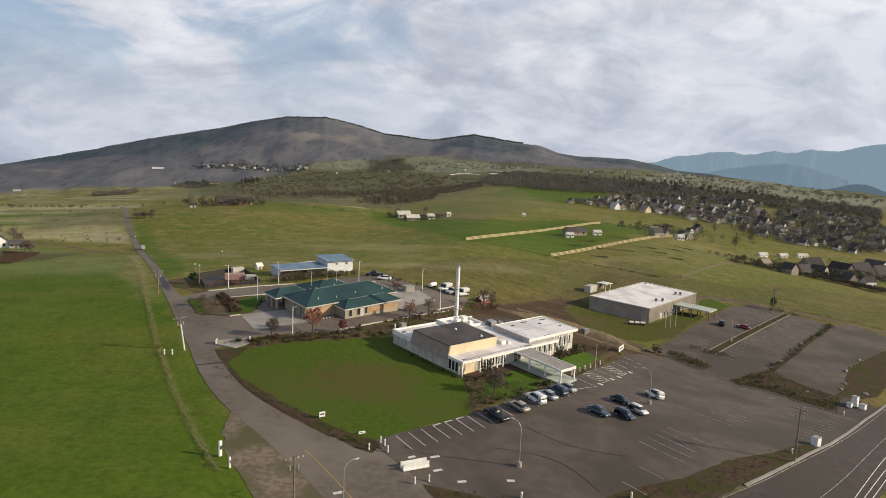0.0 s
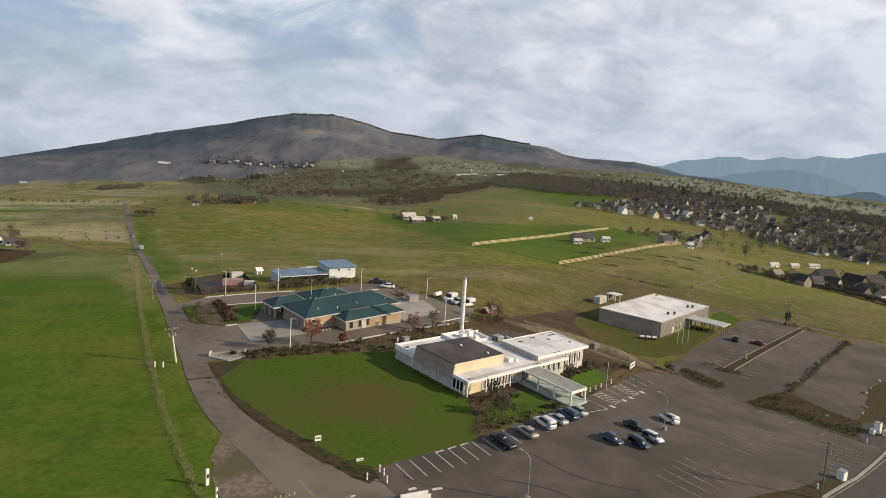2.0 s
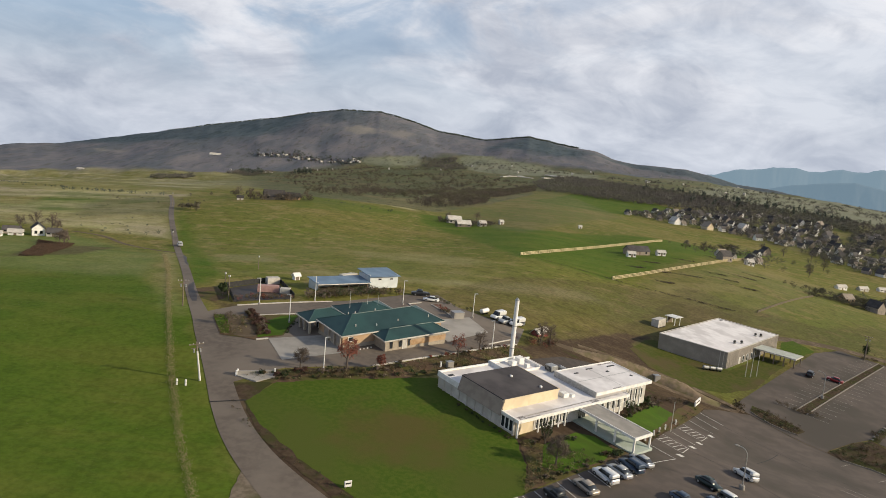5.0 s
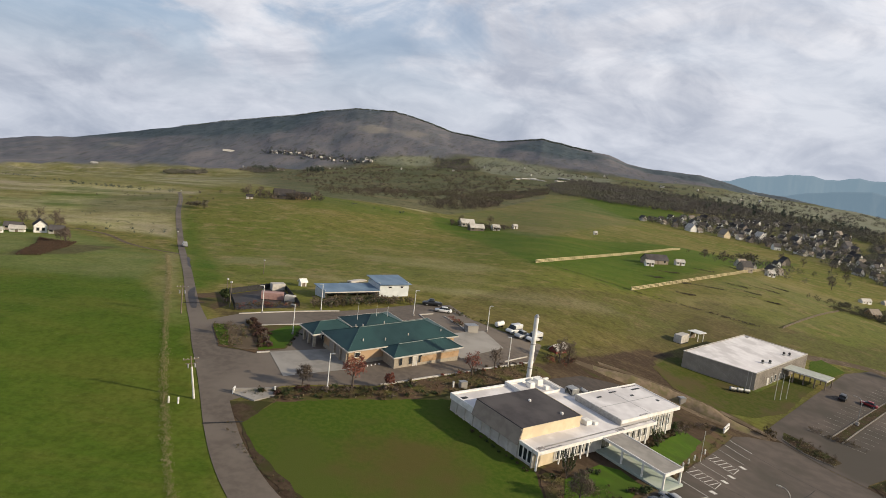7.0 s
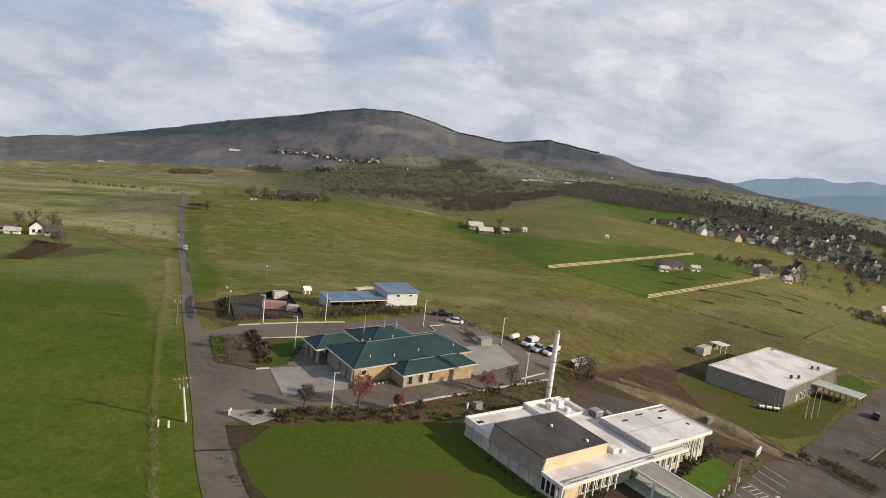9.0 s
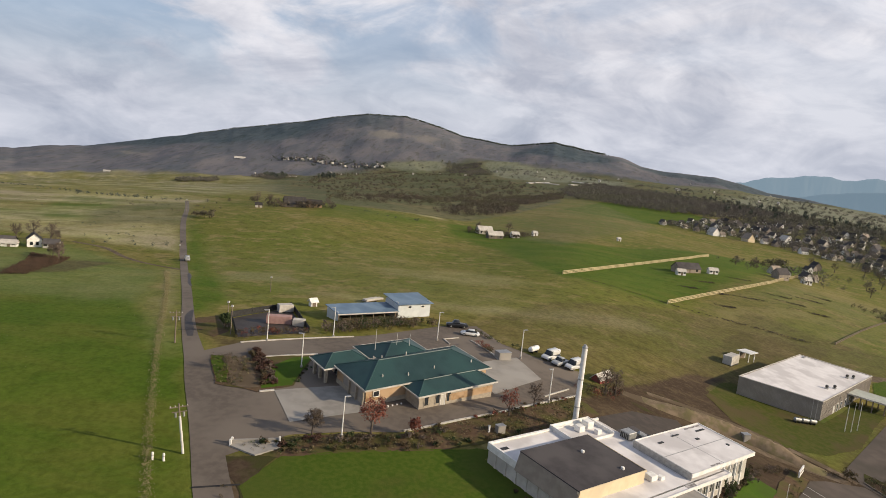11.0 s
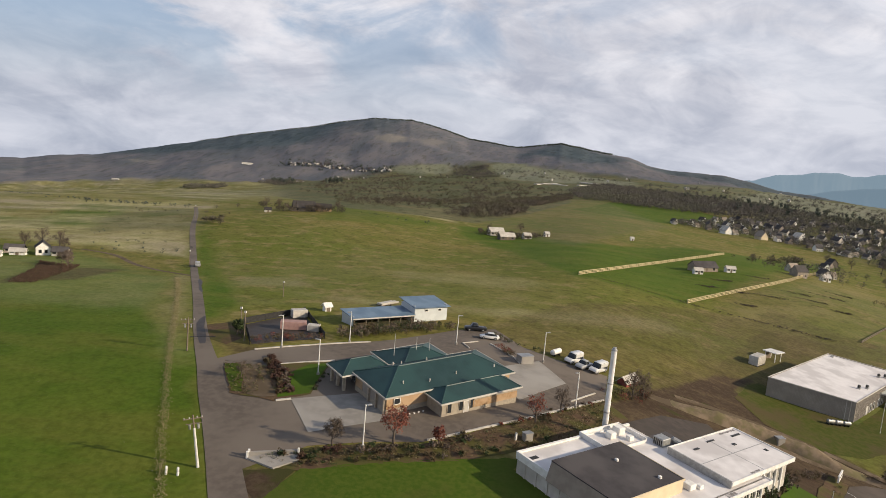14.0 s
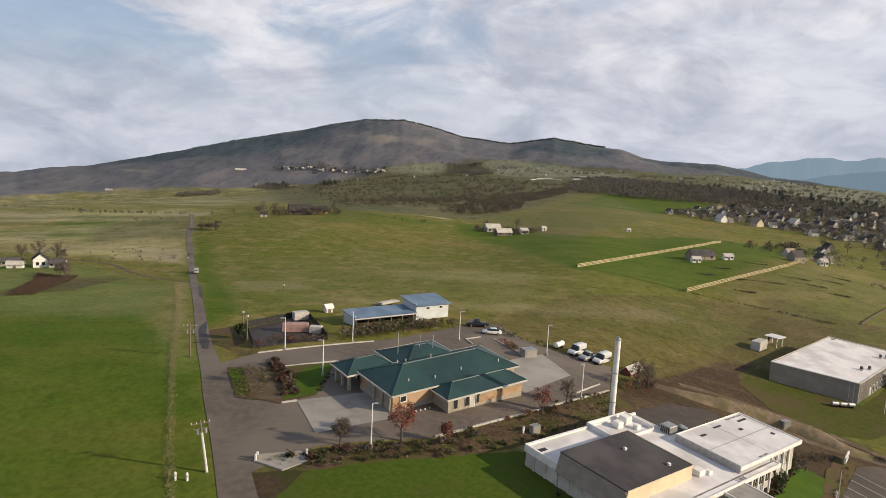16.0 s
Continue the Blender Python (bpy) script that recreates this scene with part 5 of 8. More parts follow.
M["paint_faded"] = material("faded_road_paint", (0.36, 0.335, 0.30), (0.13, 0.115, 0.10), 2.0, 0.9, spread=(0.4, 0.65))
M["paint_yellow"] = material("yellow_road_paint", (0.42, 0.30, 0.10), (0.22, 0.17, 0.09), 2.0, 0.85, spread=(0.45, 0.7))
M["tar"] = material("tar_seam", (0.022, 0.020, 0.020), (0.035, 0.032, 0.030), 2.0, 0.8)
M["concrete_old"] = material("stained_concrete", (0.24, 0.215, 0.185), (0.17, 0.15, 0.13), 0.8, 0.9)
lot = bpy.data.objects["parking_lot"]
lane = bpy.data.objects["road"]
street = bpy.data.objects["street"]
back_lot = bpy.data.objects["back_lot"]


def along(path, s):
    p = np.array(path, float)
    d = np.r_[0, np.cumsum(np.hypot(*np.diff(p, axis=0).T))]
    return np.array([np.interp(s, d, p[:, 0]), np.interp(s, d, p[:, 1])])


ROW = [(-10.3, 70.3), (1.4, 80.9), (7.3, 87.4), (13.8, 94.9), (21.7, 104.8)]
for k in range(18):
    q = along(ROW, 2.61 * k)
    stripe(tuple(q), tuple(q + np.array((0.64, -0.77)) * 5.1), lot)
for k in (3, 4, 5):
    stripe(tuple(along(ROW, 2.61 * k)), tuple(along(ROW, 2.61 * k + 1.7)), lot, 0.3)
ACCESS = [(24.5, 111.8), (29.6, 122.2), (44.5, 150.6)]
side = np.array((0.70, -0.71))
for s, n in ((0, 6.2), (5.6, 6), (10.6, 6), (15.4, 6), (20.6, 6), (25.4, 6), (30.5, 6), (35.5, 6), (40.0, 6)):
    q = along(ACCESS, s)
    stripe(tuple(q), tuple(q + side * n), lot)
stripe(tuple(along(ACCESS, 0) + side * 6.2), (23.6, 101.8), lot)
for s0 in (5.6, 20.6):
    for k in range(5):
        a, c = along(ACCESS, s0 + 0.4), along(ACCESS, s0 + 4.6)
        stripe(tuple(a + side * (0.4 + 1.1 * k)), tuple(c + side * (1.2 + 1.1 * k)), lot, 0.16)
    stripe(tuple(along(ACCESS, s0) + side * 6), tuple(along(ACCESS, s0 + 5) + side * 6), lot)
for s in (3.4, 12.8, 18.2, 28.0):
    q = along(ACCESS, s) + side * 6.2
    stripe(tuple(q - side * 0.6), tuple(q + side * 0.6), lot, 1.2, name="stall_sign")
DOWN, OVER = np.array((0.64, 0.768)), np.array((0.72, -0.69))
for x, y, n in ((25.9, 63.8, 1), (29.6, 69.1, 1), (34.7, 75.3, 5), (50.8, 97.6, 5), (62.4, 118.0, 2)):
    for k in range(n):
        q = np.array((x, y)) + DOWN * 2.75 * k
        stripe(tuple(q), tuple(q + OVER * 4.4), lot, 0.15, "paint_faded")
        if n > 2:
            stripe(tuple(q - OVER * 0.4), tuple(q - OVER * 4.2), lot, 0.13, "paint_faded")
for k in range(9):
    q = np.array((66.0, 96.0)) + np.array((0.60, 0.80)) * 3.2 * k
    stripe(tuple(q), tuple(q + np.array((0.78, -0.62)) * 4.2), lot, 0.15, "paint_faded")
for x, y in ((72.6, 137.0), (77.6, 131.6), (82.6, 126.0)):
    stripe((x, y), (x - 2.6, y - 2.2), lot, 0.15, "paint_faded")
for path in ([(46, 143.5), (52.2, 137.6), (60, 129.8), (65.8, 123), (70, 119.6)], [(47.9, 121.3), (51.5, 126), (55.8, 132.4)], [(12, 79), (18, 74), (28, 72)], [(30, 118), (40, 110), (46, 100)], [(6, 70), (16, 68), (22, 60)]):
    ob = ribbon("tar_seam", path, 0.16, "tar", 0.08)
    del ob["kind"]
    ob.parent = lot
for path, w, mat in (
        ([(30, 53.6), (41, 62.7), (49.8, 69.9), (57.3, 77.1), (66.8, 86.9), (80.3, 102.8), (106.7, 135.1), (140, 173)], 0.16, "paint_faded"),
        ([(50, 58.5), (57.8, 67.4), (62.9, 72.9), (76.3, 89.1), (91.7, 108.8), (125, 150)], 0.14, "paint_faded"),
        ([(58, 61.8), (64.6, 70), (72, 79.4), (82.3, 92.6), (110, 127.5)], 0.14, "paint_line"),
        ([(59.6, 62.2), (66.1, 70.2), (71.8, 77.3), (77.8, 84.8), (105, 119)], 0.14, "paint_line"),
        ([(60.6, 62.2), (67.7, 70.7), (74.8, 79.5), (100, 111)], 0.14, "paint_line")):
    ob = ribbon("edge_line", path, w, mat, 0.085)
    del ob["kind"]
    ob.parent = street
ob = ribbon("centre_line", [(-7.5, 41.5), (-13.8, 50.5), (-19.5, 57.5), (-23.5, 62.0)], 0.14, "paint_yellow", 0.085)
del ob["kind"]
ob.parent = lane
for path in ([(-53.5, 91.0), (-47.9, 93.6)], [(-86, 141.5), (-81.5, 143.5)]):
    ob = ribbon("patch_edge", [path[0], ((path[0][0] + path[1][0]) / 2, (path[0][1] + path[1][1]) / 2), path[1]], 0.4, "tar", 0.085, step=1)
    del ob["kind"]
    ob.parent = lane
# darkest asphalt tone, for blotches on the lane and the fenced yard
M["asphalt_darker"] = material("darker_asphalt", (0.044, 0.037, 0.035), (0.058, 0.049, 0.045), 0.7, 0.6)
ob = ribbon("dark_patch", [(-81.5, 138.4), (-84, 142.5), (-87.5, 148), (-90.2, 153), (-92, 157.6)], [1.0, 1.9, 1.5, 1.8, 0.5], "asphalt_darker", 0.08)
del ob["kind"]
ob.parent = lane
ob = ribbon("dark_patch", [(-108, 184.5), (-110.5, 188), (-114, 194), (-118, 201), (-121, 206)], [0.5, 1.0, 0.6, 1.3, 0.5], "asphalt_darker", 0.08)
del ob["kind"]
ob.parent = lane

for k in range(22):
    q = np.array((71.5, 166.8)) + np.array((51.7, 68.0)) * k / 22
    if k not in (11, 12):
        stripe(tuple(q + np.array((-0.6, 0.5))), tuple(q + np.array((-4.4, 2.6))), back_lot, 0.13, "paint_faded", 0.085)
    q = np.array((73.7, 164.8)) + np.array((50.0, 66.8)) * k / 22
    stripe(tuple(q + np.array((0.6, -0.4))), tuple(q + np.array((4.4, -2.6))), back_lot, 0.13, "paint_faded", 0.085)


def kerb(path, name="kerb", width=0.2, height=0.16, mat="concrete"):
    """A raised kerb, following the ground."""
    p = np.array(path, float)
    d = np.r_[0, np.cumsum(np.hypot(*np.diff(p, axis=0).T))]
    s = np.linspace(0, d[-1], max(2, int(d[-1] / 2.5)))
    xy = np.stack([np.interp(s, d, p[:, 0]), np.interp(s, d, p[:, 1])], 1)
    t = np.gradient(xy, axis=0)
    t /= np.linalg.norm(t, axis=1)[:, None]
    n = np.stack([-t[:, 1], t[:, 0]], 1) * width / 2
    bm, rows = bmesh.new(), []
    for c, k, z in zip(xy, n, land(xy[:, 0], xy[:, 1])):
        rows.append([bm.verts.new(q) for q in ((*(c - k), z - 0.1), (*(c - k), z + 0.1 + height), (*(c + k), z + 0.1 + height), (*(c + k), z - 0.1))])
    for a, b in zip(rows, rows[1:]):
        for i in range(3):
            bm.faces.new((a[i], b[i], b[i + 1], a[i + 1]))
    bm.faces.new(rows[0])
    bm.faces.new(rows[-1][::-1])
    bmesh.ops.recalc_face_normals(bm, faces=bm.faces)
    return tagged(part(name, bm, mat), "pale concrete kerb", "kerb", kind="structure")


kerb([(46, 67.4), (50.7, 71.5), (58.7, 79.3), (72.3, 94), (82.2, 106.4), (94.1, 121.6), (108.7, 138.6), (140, 174.5)], width=0.5)
kerb([(-30.5, 114.8), (-27.5, 117.4), (-16.5, 128.6), (-8, 139.6), (-2.4, 147.6)], width=0.3, mat="white_wall")
kerb([(-70.5, 138.6), (-61, 146.4), (-51.4, 154.2)], width=0.35, mat="white_wall")
kerb([(-64.4, 131.6), (-58.5, 135.6), (-54.0, 138.6)], width=0.35, mat="white_wall")
kerb([(-57.0, 118.6), (-54.9, 119.9)], width=0.4, mat="white_wall")
kerb([(71.7, 138.7), (78.1, 136.1), (83.4, 129.4), (89.1, 124.8)], width=0.22, mat="concrete_old")
kerb([(57.6, 158.0), (61.4, 151.8), (66.1, 149.2)], width=0.22, mat="concrete_old")
kerb([(71.5, 166.6), (123.2, 234.6)], width=0.28, mat="concrete_old")
kerb([(73.7, 165.0), (123.7, 231.8)], width=0.28, mat="concrete_old")
kerb([(-4, 150), (-8.8, 141.6)], width=0.25, mat="white_wall")
kerb([(-30, 168.5), (-33.6, 164.2), (-31.0, 161.6)], width=0.25, mat="white_wall")
kerb([(-27, 168), (-21, 160.5), (-19.5, 157)], width=0.25, mat="white_wall")
sheet("planting_bed", [(-72.4, 129.8), (-65.2, 118.8), (-57.2, 118.4), (-52.6, 122.5), (-54.2, 137.4), (-58.5, 135.4), (-64.4, 131.2)], "mulch", 0.15, label="bare planting bed with rough grass", category="bed")
sheet("small_lawn", [(-57.2, 119.6), (-52.9, 122.8), (-54.4, 136.6), (-57.6, 134.6), (-60.0, 127.0)], "lush_lawn", 0.18, label="small square of mown lawn", category="lawn")
sheet("planting_bed", [(-68.4, 128.6), (-66.2, 132.3), (-57.4, 120.0), (-59.6, 118.9), (-62.4, 119.0)], "dirt", 0.19, label="bare raked earth in the planting bed", category="bed")
sheet("rough_strip", [(-72.0, 129.5), (-65.4, 119.4), (-63.6, 119.6), (-68.6, 130.4)], "lawn", 0.18, label="strip of rough grass", category="lawn")
sheet("planting_bed", [(-53.6, 101.0), (-46.8, 106.8), (-39.3, 110.4), (-30.8, 113.8), (-20, 124.2), (-8, 138.8), (-2, 147), (2, 142), (-4, 131), (-8, 124.2), (-17.4, 116.6), (-24, 111.6), (-33, 107.6), (-46, 101.2)], "mulch", 0.05, label="mulched bed with shrubs along the yard", category="bed")
sheet("planting_bed", [(0.2, 97.4), (1.8, 90), (1.4, 81.6), (6.6, 87.2), (13.2, 95.0), (21.0, 104.6), (17.4, 104.6), (11.4, 100.0), (5.0, 98.6), (1.2, 98.8)], "mulch", 0.05, label="mulched bed along the parking row", category="bed")
sheet("front_lawn", [(4.2, 90.6), (7.4, 89.8), (10.8, 93.2), (14.6, 97.2), (17.2, 103.4), (14.0, 107.0), (10.4, 106.6), (4.4, 98.2)], "lush_lawn", 0.09, label="mown lawn before the entrance", category="lawn")
sheet("side_lawn", [(21.2, 116.4), (27.2, 119.8), (35.9, 136.0), (35.4, 139.2), (29.6, 143.4), (25.4, 134.6), (21.4, 124.4)], "lush_lawn", 0.09, label="mown lawn beside the entrance", category="lawn")
sheet("planting_bed", [(24.0, 111.6), (29.4, 122.4), (44.4, 151.0), (41.4, 152.6), (36.4, 143.8), (28.6, 124.2), (23.4, 113.4)], "mulch", 0.12, label="mulched bed with bollards", category="bed")
sheet("warehouse_lawn", [(30, 181), (36, 194), (40, 199), (58.4, 188.4), (60, 187.6), (76, 210), (84, 209), (72, 190), (64.5, 177), (54, 167.5), (44, 165), (34, 170)], "rough_lawn", 0.05, label="rough mown lawn before the warehouse", category="lawn")
sheet("rear_lawn", [(86, 222.8), (93, 222), (100.5, 231.4), (96, 240), (90, 234)], "lawn", 0.08, label="patch of lawn behind the warehouse", category="lawn")
sheet("planting_bed", [(71.7, 166.6), (123.2, 234.4), (123.7, 232.0), (73.7, 165.2)], "dark_soil", 0.10, label="long bare island in the lot", category="bed")
sheet("planting_bed", [(71.3, 143.5), (79.2, 151.1), (85.4, 156.0), (90.8, 146.6), (96.4, 141), (98.0, 139.6), (92.5, 131.4), (89.3, 125.0), (83.5, 129.6), (78.2, 136.4), (71.8, 139)], "dark_soil", 0.10, label="weedy planted bank between the lots", category="bed")
sheet("planting_bed", [(57.7, 158.1), (61.5, 152.1), (66.1, 149.5), (69.1, 152.8), (64.3, 159.3), (59.6, 162.9)], "dark_soil", 0.10, label="rough weedy bed between the lots", category="bed")
sheet("planting_bed", [(85.7, 156.6), (96.5, 171), (125.1, 210.4), (137.4, 227.2), (138.4, 226), (87.0, 155.2)], "dark_soil", 0.09, label="rough weedy strip between two lots", category="bed")
def earth_bank(path, width, height, mat, label):
    """A long low bank of bare earth with a rounded, uneven crest."""
    p = np.array(path, float)
    d = np.r_[0, np.cumsum(np.hypot(*np.diff(p, axis=0).T))]
    q = np.linspace(0, d[-1], int(d[-1] / 0.8))
    xy = weights(q, d, spline(d)) @ p
    t = np.gradient(xy, axis=0)
    t /= np.linalg.norm(t, axis=1)[:, None]
    nrm = np.stack([-t[:, 1], t[:, 0]], 1)
    across = np.linspace(-1, 1, 9)
    bm, rows = bmesh.new(), []
    for k, (c, n) in enumerate(zip(xy, nrm)):
        end = min(1.0, 4.0 * q[k] / d[-1], 4.0 * (d[-1] - q[k]) / d[-1])
        e = c + across[:, None] * n * width / 2 * (1 + 0.12 * ripple(q[k:k + 1], q[k:k + 1] * 0.3, 6, 2)[0])
        lift = height * end * np.cos(across * np.pi / 2) ** 0.8 * (1 + 0.22 * ripple(e[:, 0], e[:, 1], 4.0, 5))
        rows.append([bm.verts.new((a, b, z + w - 0.03)) for (a, b), z, w in zip(e, land(e[:, 0], e[:, 1]), np.nan_to_num(lift))])
    for a, b in zip(rows, rows[1:]):
        for k in range(8):
            bm.faces.new((a[k + 1], a[k], b[k], b[k + 1])).smooth = True
    return tagged(part("earth_bank", bm, mat), label, "bank", kind="structure")


earth_bank([(11.9, 160.6), (18.2, 160.8), (25.3, 161.4), (33.2, 161.6), (38.9, 160.6), (45.2, 158.8), (50.5, 157.4)], 4.6, 1.9, "tan_earth", "long low bank of bare tan earth")
ribbon("dirt_track", [(6, 160), (13, 160.4), (21, 162.4), (30, 161.4), (39, 158.4), (49, 157.0), (54, 155.6)], [2, 4.2, 5.4, 5.6, 5.0, 3.6, 2.4], "dirt", 0.05, label="rutted dirt track", category="track")
ribbon("dirt_track", [(14, 166), (33, 168), (46, 164), (56, 157)], 2.0, "dirt", 0.05, label="rutted dirt track", category="track")
ribbon("dirt_track", [(88, 238), (110, 243), (131, 239.5), (160, 228), (200, 214)], 5.5, "dirt", 0.05, label="muddy farm track behind the lots", category="track")
ribbon("dirt_track", [(-196, 249.6), (-177.6, 243.4), (-161.5, 230.4), (-137, 215.5), (-126, 211.8)], 2.0, "dirt", 0.05, label="faint field track", category="track")
# flat strips whose dark colour paints the shadow lying in the ditches
ribbon("ditch", [(8, 157), (13, 154.6), (19.3, 153.2), (27.5, 151.4), (36.7, 148.6), (45, 148)], [1.2, 2.0, 2.4, 2.2, 2.0, 1.4], "dark_soil", 0.045, label="dark strip painting the shadow of a ditch beside the track", category="ditch")
ribbon("ditch", [(12, 165.4), (17.5, 167.6), (24.5, 168.8), (31, 167.2), (40, 164), (50, 161)], 1.3, "dark_soil", 0.045, label="dark strip painting the shadow of a ditch beside the track", category="ditch")
sheet("rear_court", [(0, 138), (9, 150.5), (19, 156), (24, 146), (18, 138.5), (10, 133)], "asphalt_dark", 0.09, label="asphalt court behind the white building", category="yard")


# ---------------------------------------------------------------- standing on sloping ground
def stand(x, y, deg, scale=1.0, lift=0.0):
    """A pose on the ground, turned by deg, leaning with the slope."""
    e = 1.5
    n = Vector(((gz(x - e, y) - gz(x + e, y)) / (2 * e), (gz(x, y - e) - gz(x, y + e)) / (2 * e), 1)).normalized()
    a = radians(deg)
    f = Vector((math.cos(a), math.sin(a), 0))
    f = (f - n * f.dot(n)).normalized()
    s = n.cross(f)
    return Matrix.Translation((x, y, gz(x, y) + lift)) @ Matrix((f, s, n)).transposed().to_4x4() @ Matrix.Scale(scale, 4)


def upright(x, y, deg=0.0, scale=1.0, lift=0.0):
    return Matrix.Translation((x, y, gz(x, y) + lift)) @ Matrix.Rotation(radians(deg), 4, "Z") @ Matrix.Scale(scale, 4)


# ---------------------------------------------------------------- vehicles
def loft(rows):
    """A skin over cross sections: rows of x, then half-width and height pairs from the bottom up, mirrored."""
    bm, rings = bmesh.new(), []
    for x, pts in rows:
        rings.append([bm.verts.new((x, w, z)) for w, z in pts] + [bm.verts.new((x, -w, z)) for w, z in reversed(pts)])
    n = len(rings[0])
    for a, b in zip(rings, rings[1:]):
        for i in range(n):
            bm.faces.new((a[i], a[(i + 1) % n], b[(i + 1) % n], b[i]))
    bm.faces.new(rings[0][::-1])
    bm.faces.new(rings[-1])
    bmesh.ops.recalc_face_normals(bm, faces=bm.faces)
    for f in bm.faces:
        f.smooth = True
    return bm


STYLE = {  # half length, half width, hood, shoulder, roof, cabin base rear/front, roof rear/front
    "sedan": (2.30, 0.90, 0.86, 0.95, 1.45, -1.75, 1.15, -0.95, 0.35),
    "hatch": (2.10, 0.88, 0.92, 0.98, 1.52, -1.95, 1.20, -1.55, 0.45),
    "suv": (2.35, 0.95, 1.05, 1.12, 1.78, -2.20, 1.10, -1.95, 0.45),
    "van": (2.75, 1.00, 1.15, 1.20, 2.25, -2.68, 1.75, -2.60, 1.00),
    "pickup": (2.75, 0.98, 1.08, 1.12, 1.80, -0.55, 1.35, -0.35, 0.70)}


def car(style, colour, m, label, group="", category="car"):
    ln, w, hood, sh, rf, cb, cf, rb, rfr = STYLE[style]
    ob = thing("pickup_truck" if style == "pickup" else "van" if style == "van" else "car", m, label, category, group)
    paint_mat = paint("car_paint", colour)

    def sec(x, wid, z0, z1):
        return x, ((wid * 0.86, z0), (wid, z0 + 0.12), (wid, z1 - 0.14), (wid * 0.93, z1 - 0.03), (wid * 0.80, z1))

    tail = sh if style != "pickup" else 1.02
    rows = [sec(-ln, w * 0.84, 0.42, tail * 0.82), sec(-ln + 0.12, w * 0.95, 0.30, tail * 0.97), sec(-ln + 0.55, w, 0.24, tail), sec(cb, w, 0.22, sh), sec(cf, w, 0.22, sh), sec(cf + 0.2, w, 0.22, hood), sec(ln - 0.45, w * 0.98, 0.24, hood * 0.93), sec(ln - 0.1, w * 0.90, 0.30, hood * 0.82), sec(ln, w * 0.80, 0.38, hood * 0.70)]
    part("body", loft(rows), paint_mat, ob)

    def cab(x, wid, z0, z1):
        return x, ((wid, z0), (wid * 0.97, (z0 + z1) / 2), (wid * 0.90, z1 - 0.05), (wid * 0.82, z1))

    part("glasshouse", loft([cab(cb, w * 0.90, sh - 0.05, sh + 0.02), cab(rb, w * 0.88, sh - 0.05, rf - 0.03), cab(rfr, w * 0.88, sh - 0.05, rf - 0.03), cab(cf, w * 0.90, sh - 0.05, sh + 0.02)]), "glass", ob, "dark car windows")
    part("roof", loft([(rb - 0.12, ((w * 0.74, rf - 0.09), (w * 0.72, rf - 0.02))), (rb + 0.1, ((w * 0.80, rf - 0.06), (w * 0.74, rf + 0.02))), (rfr - 0.1, ((w * 0.80, rf - 0.06), (w * 0.74, rf + 0.02))), (rfr + 0.12, ((w * 0.74, rf - 0.09), (w * 0.72, rf - 0.02)))]), paint_mat, ob)
    if style in ("van", "suv"):
        part("rear_side", boxes((cb + 0.05, -w * 0.93, sh, (rfr - 0.15 if style == "van" else (rb + rfr) / 2 - 0.7), w * 0.93, rf - 0.08), bevel=0.08), paint_mat, ob)
    if style == "pickup":
        part("bed", boxes((-ln + 0.18, -w * 0.84, 0.72, cb - 0.12, w * 0.84, 1.024)), "dark_metal", ob, "dark open load bed")
    for x in (-ln * 0.62, ln * 0.62):
        for s in (-1, 1):
            t = part("wheel", pole_bm((((x, s * (w - 0.22), 0.33), (x, s * (w + 0.02), 0.33)), (0.33, 0.33)), sides=14), "tyre", ob)
            part("rim", pole_bm((((x, s * (w + 0.02), 0.33), (x, s * (w + 0.03), 0.33)), (0.2, 0.18)), sides=8), "grey_metal", t)
    for s in (-1, 1):
        part("headlight", boxes((ln - 0.16, s * w * 0.62 - 0.16, hood * 0.60, ln - 0.02, s * w * 0.62 + 0.16, hood * 0.74), bevel=0.03), "clear_lamp", ob)
        part("tail_light", boxes((-ln + 0.0, s * w * 0.66 - 0.14, tail * 0.62, -ln + 0.1, s * w * 0.66 + 0.14, tail * 0.78), bevel=0.02), "red_lamp", ob)
    part("bumper", boxes((ln - 0.12, -w * 0.72, 0.32, ln + 0.05, w * 0.72, 0.5), bevel=0.04), "dark_metal", ob)
    return ob


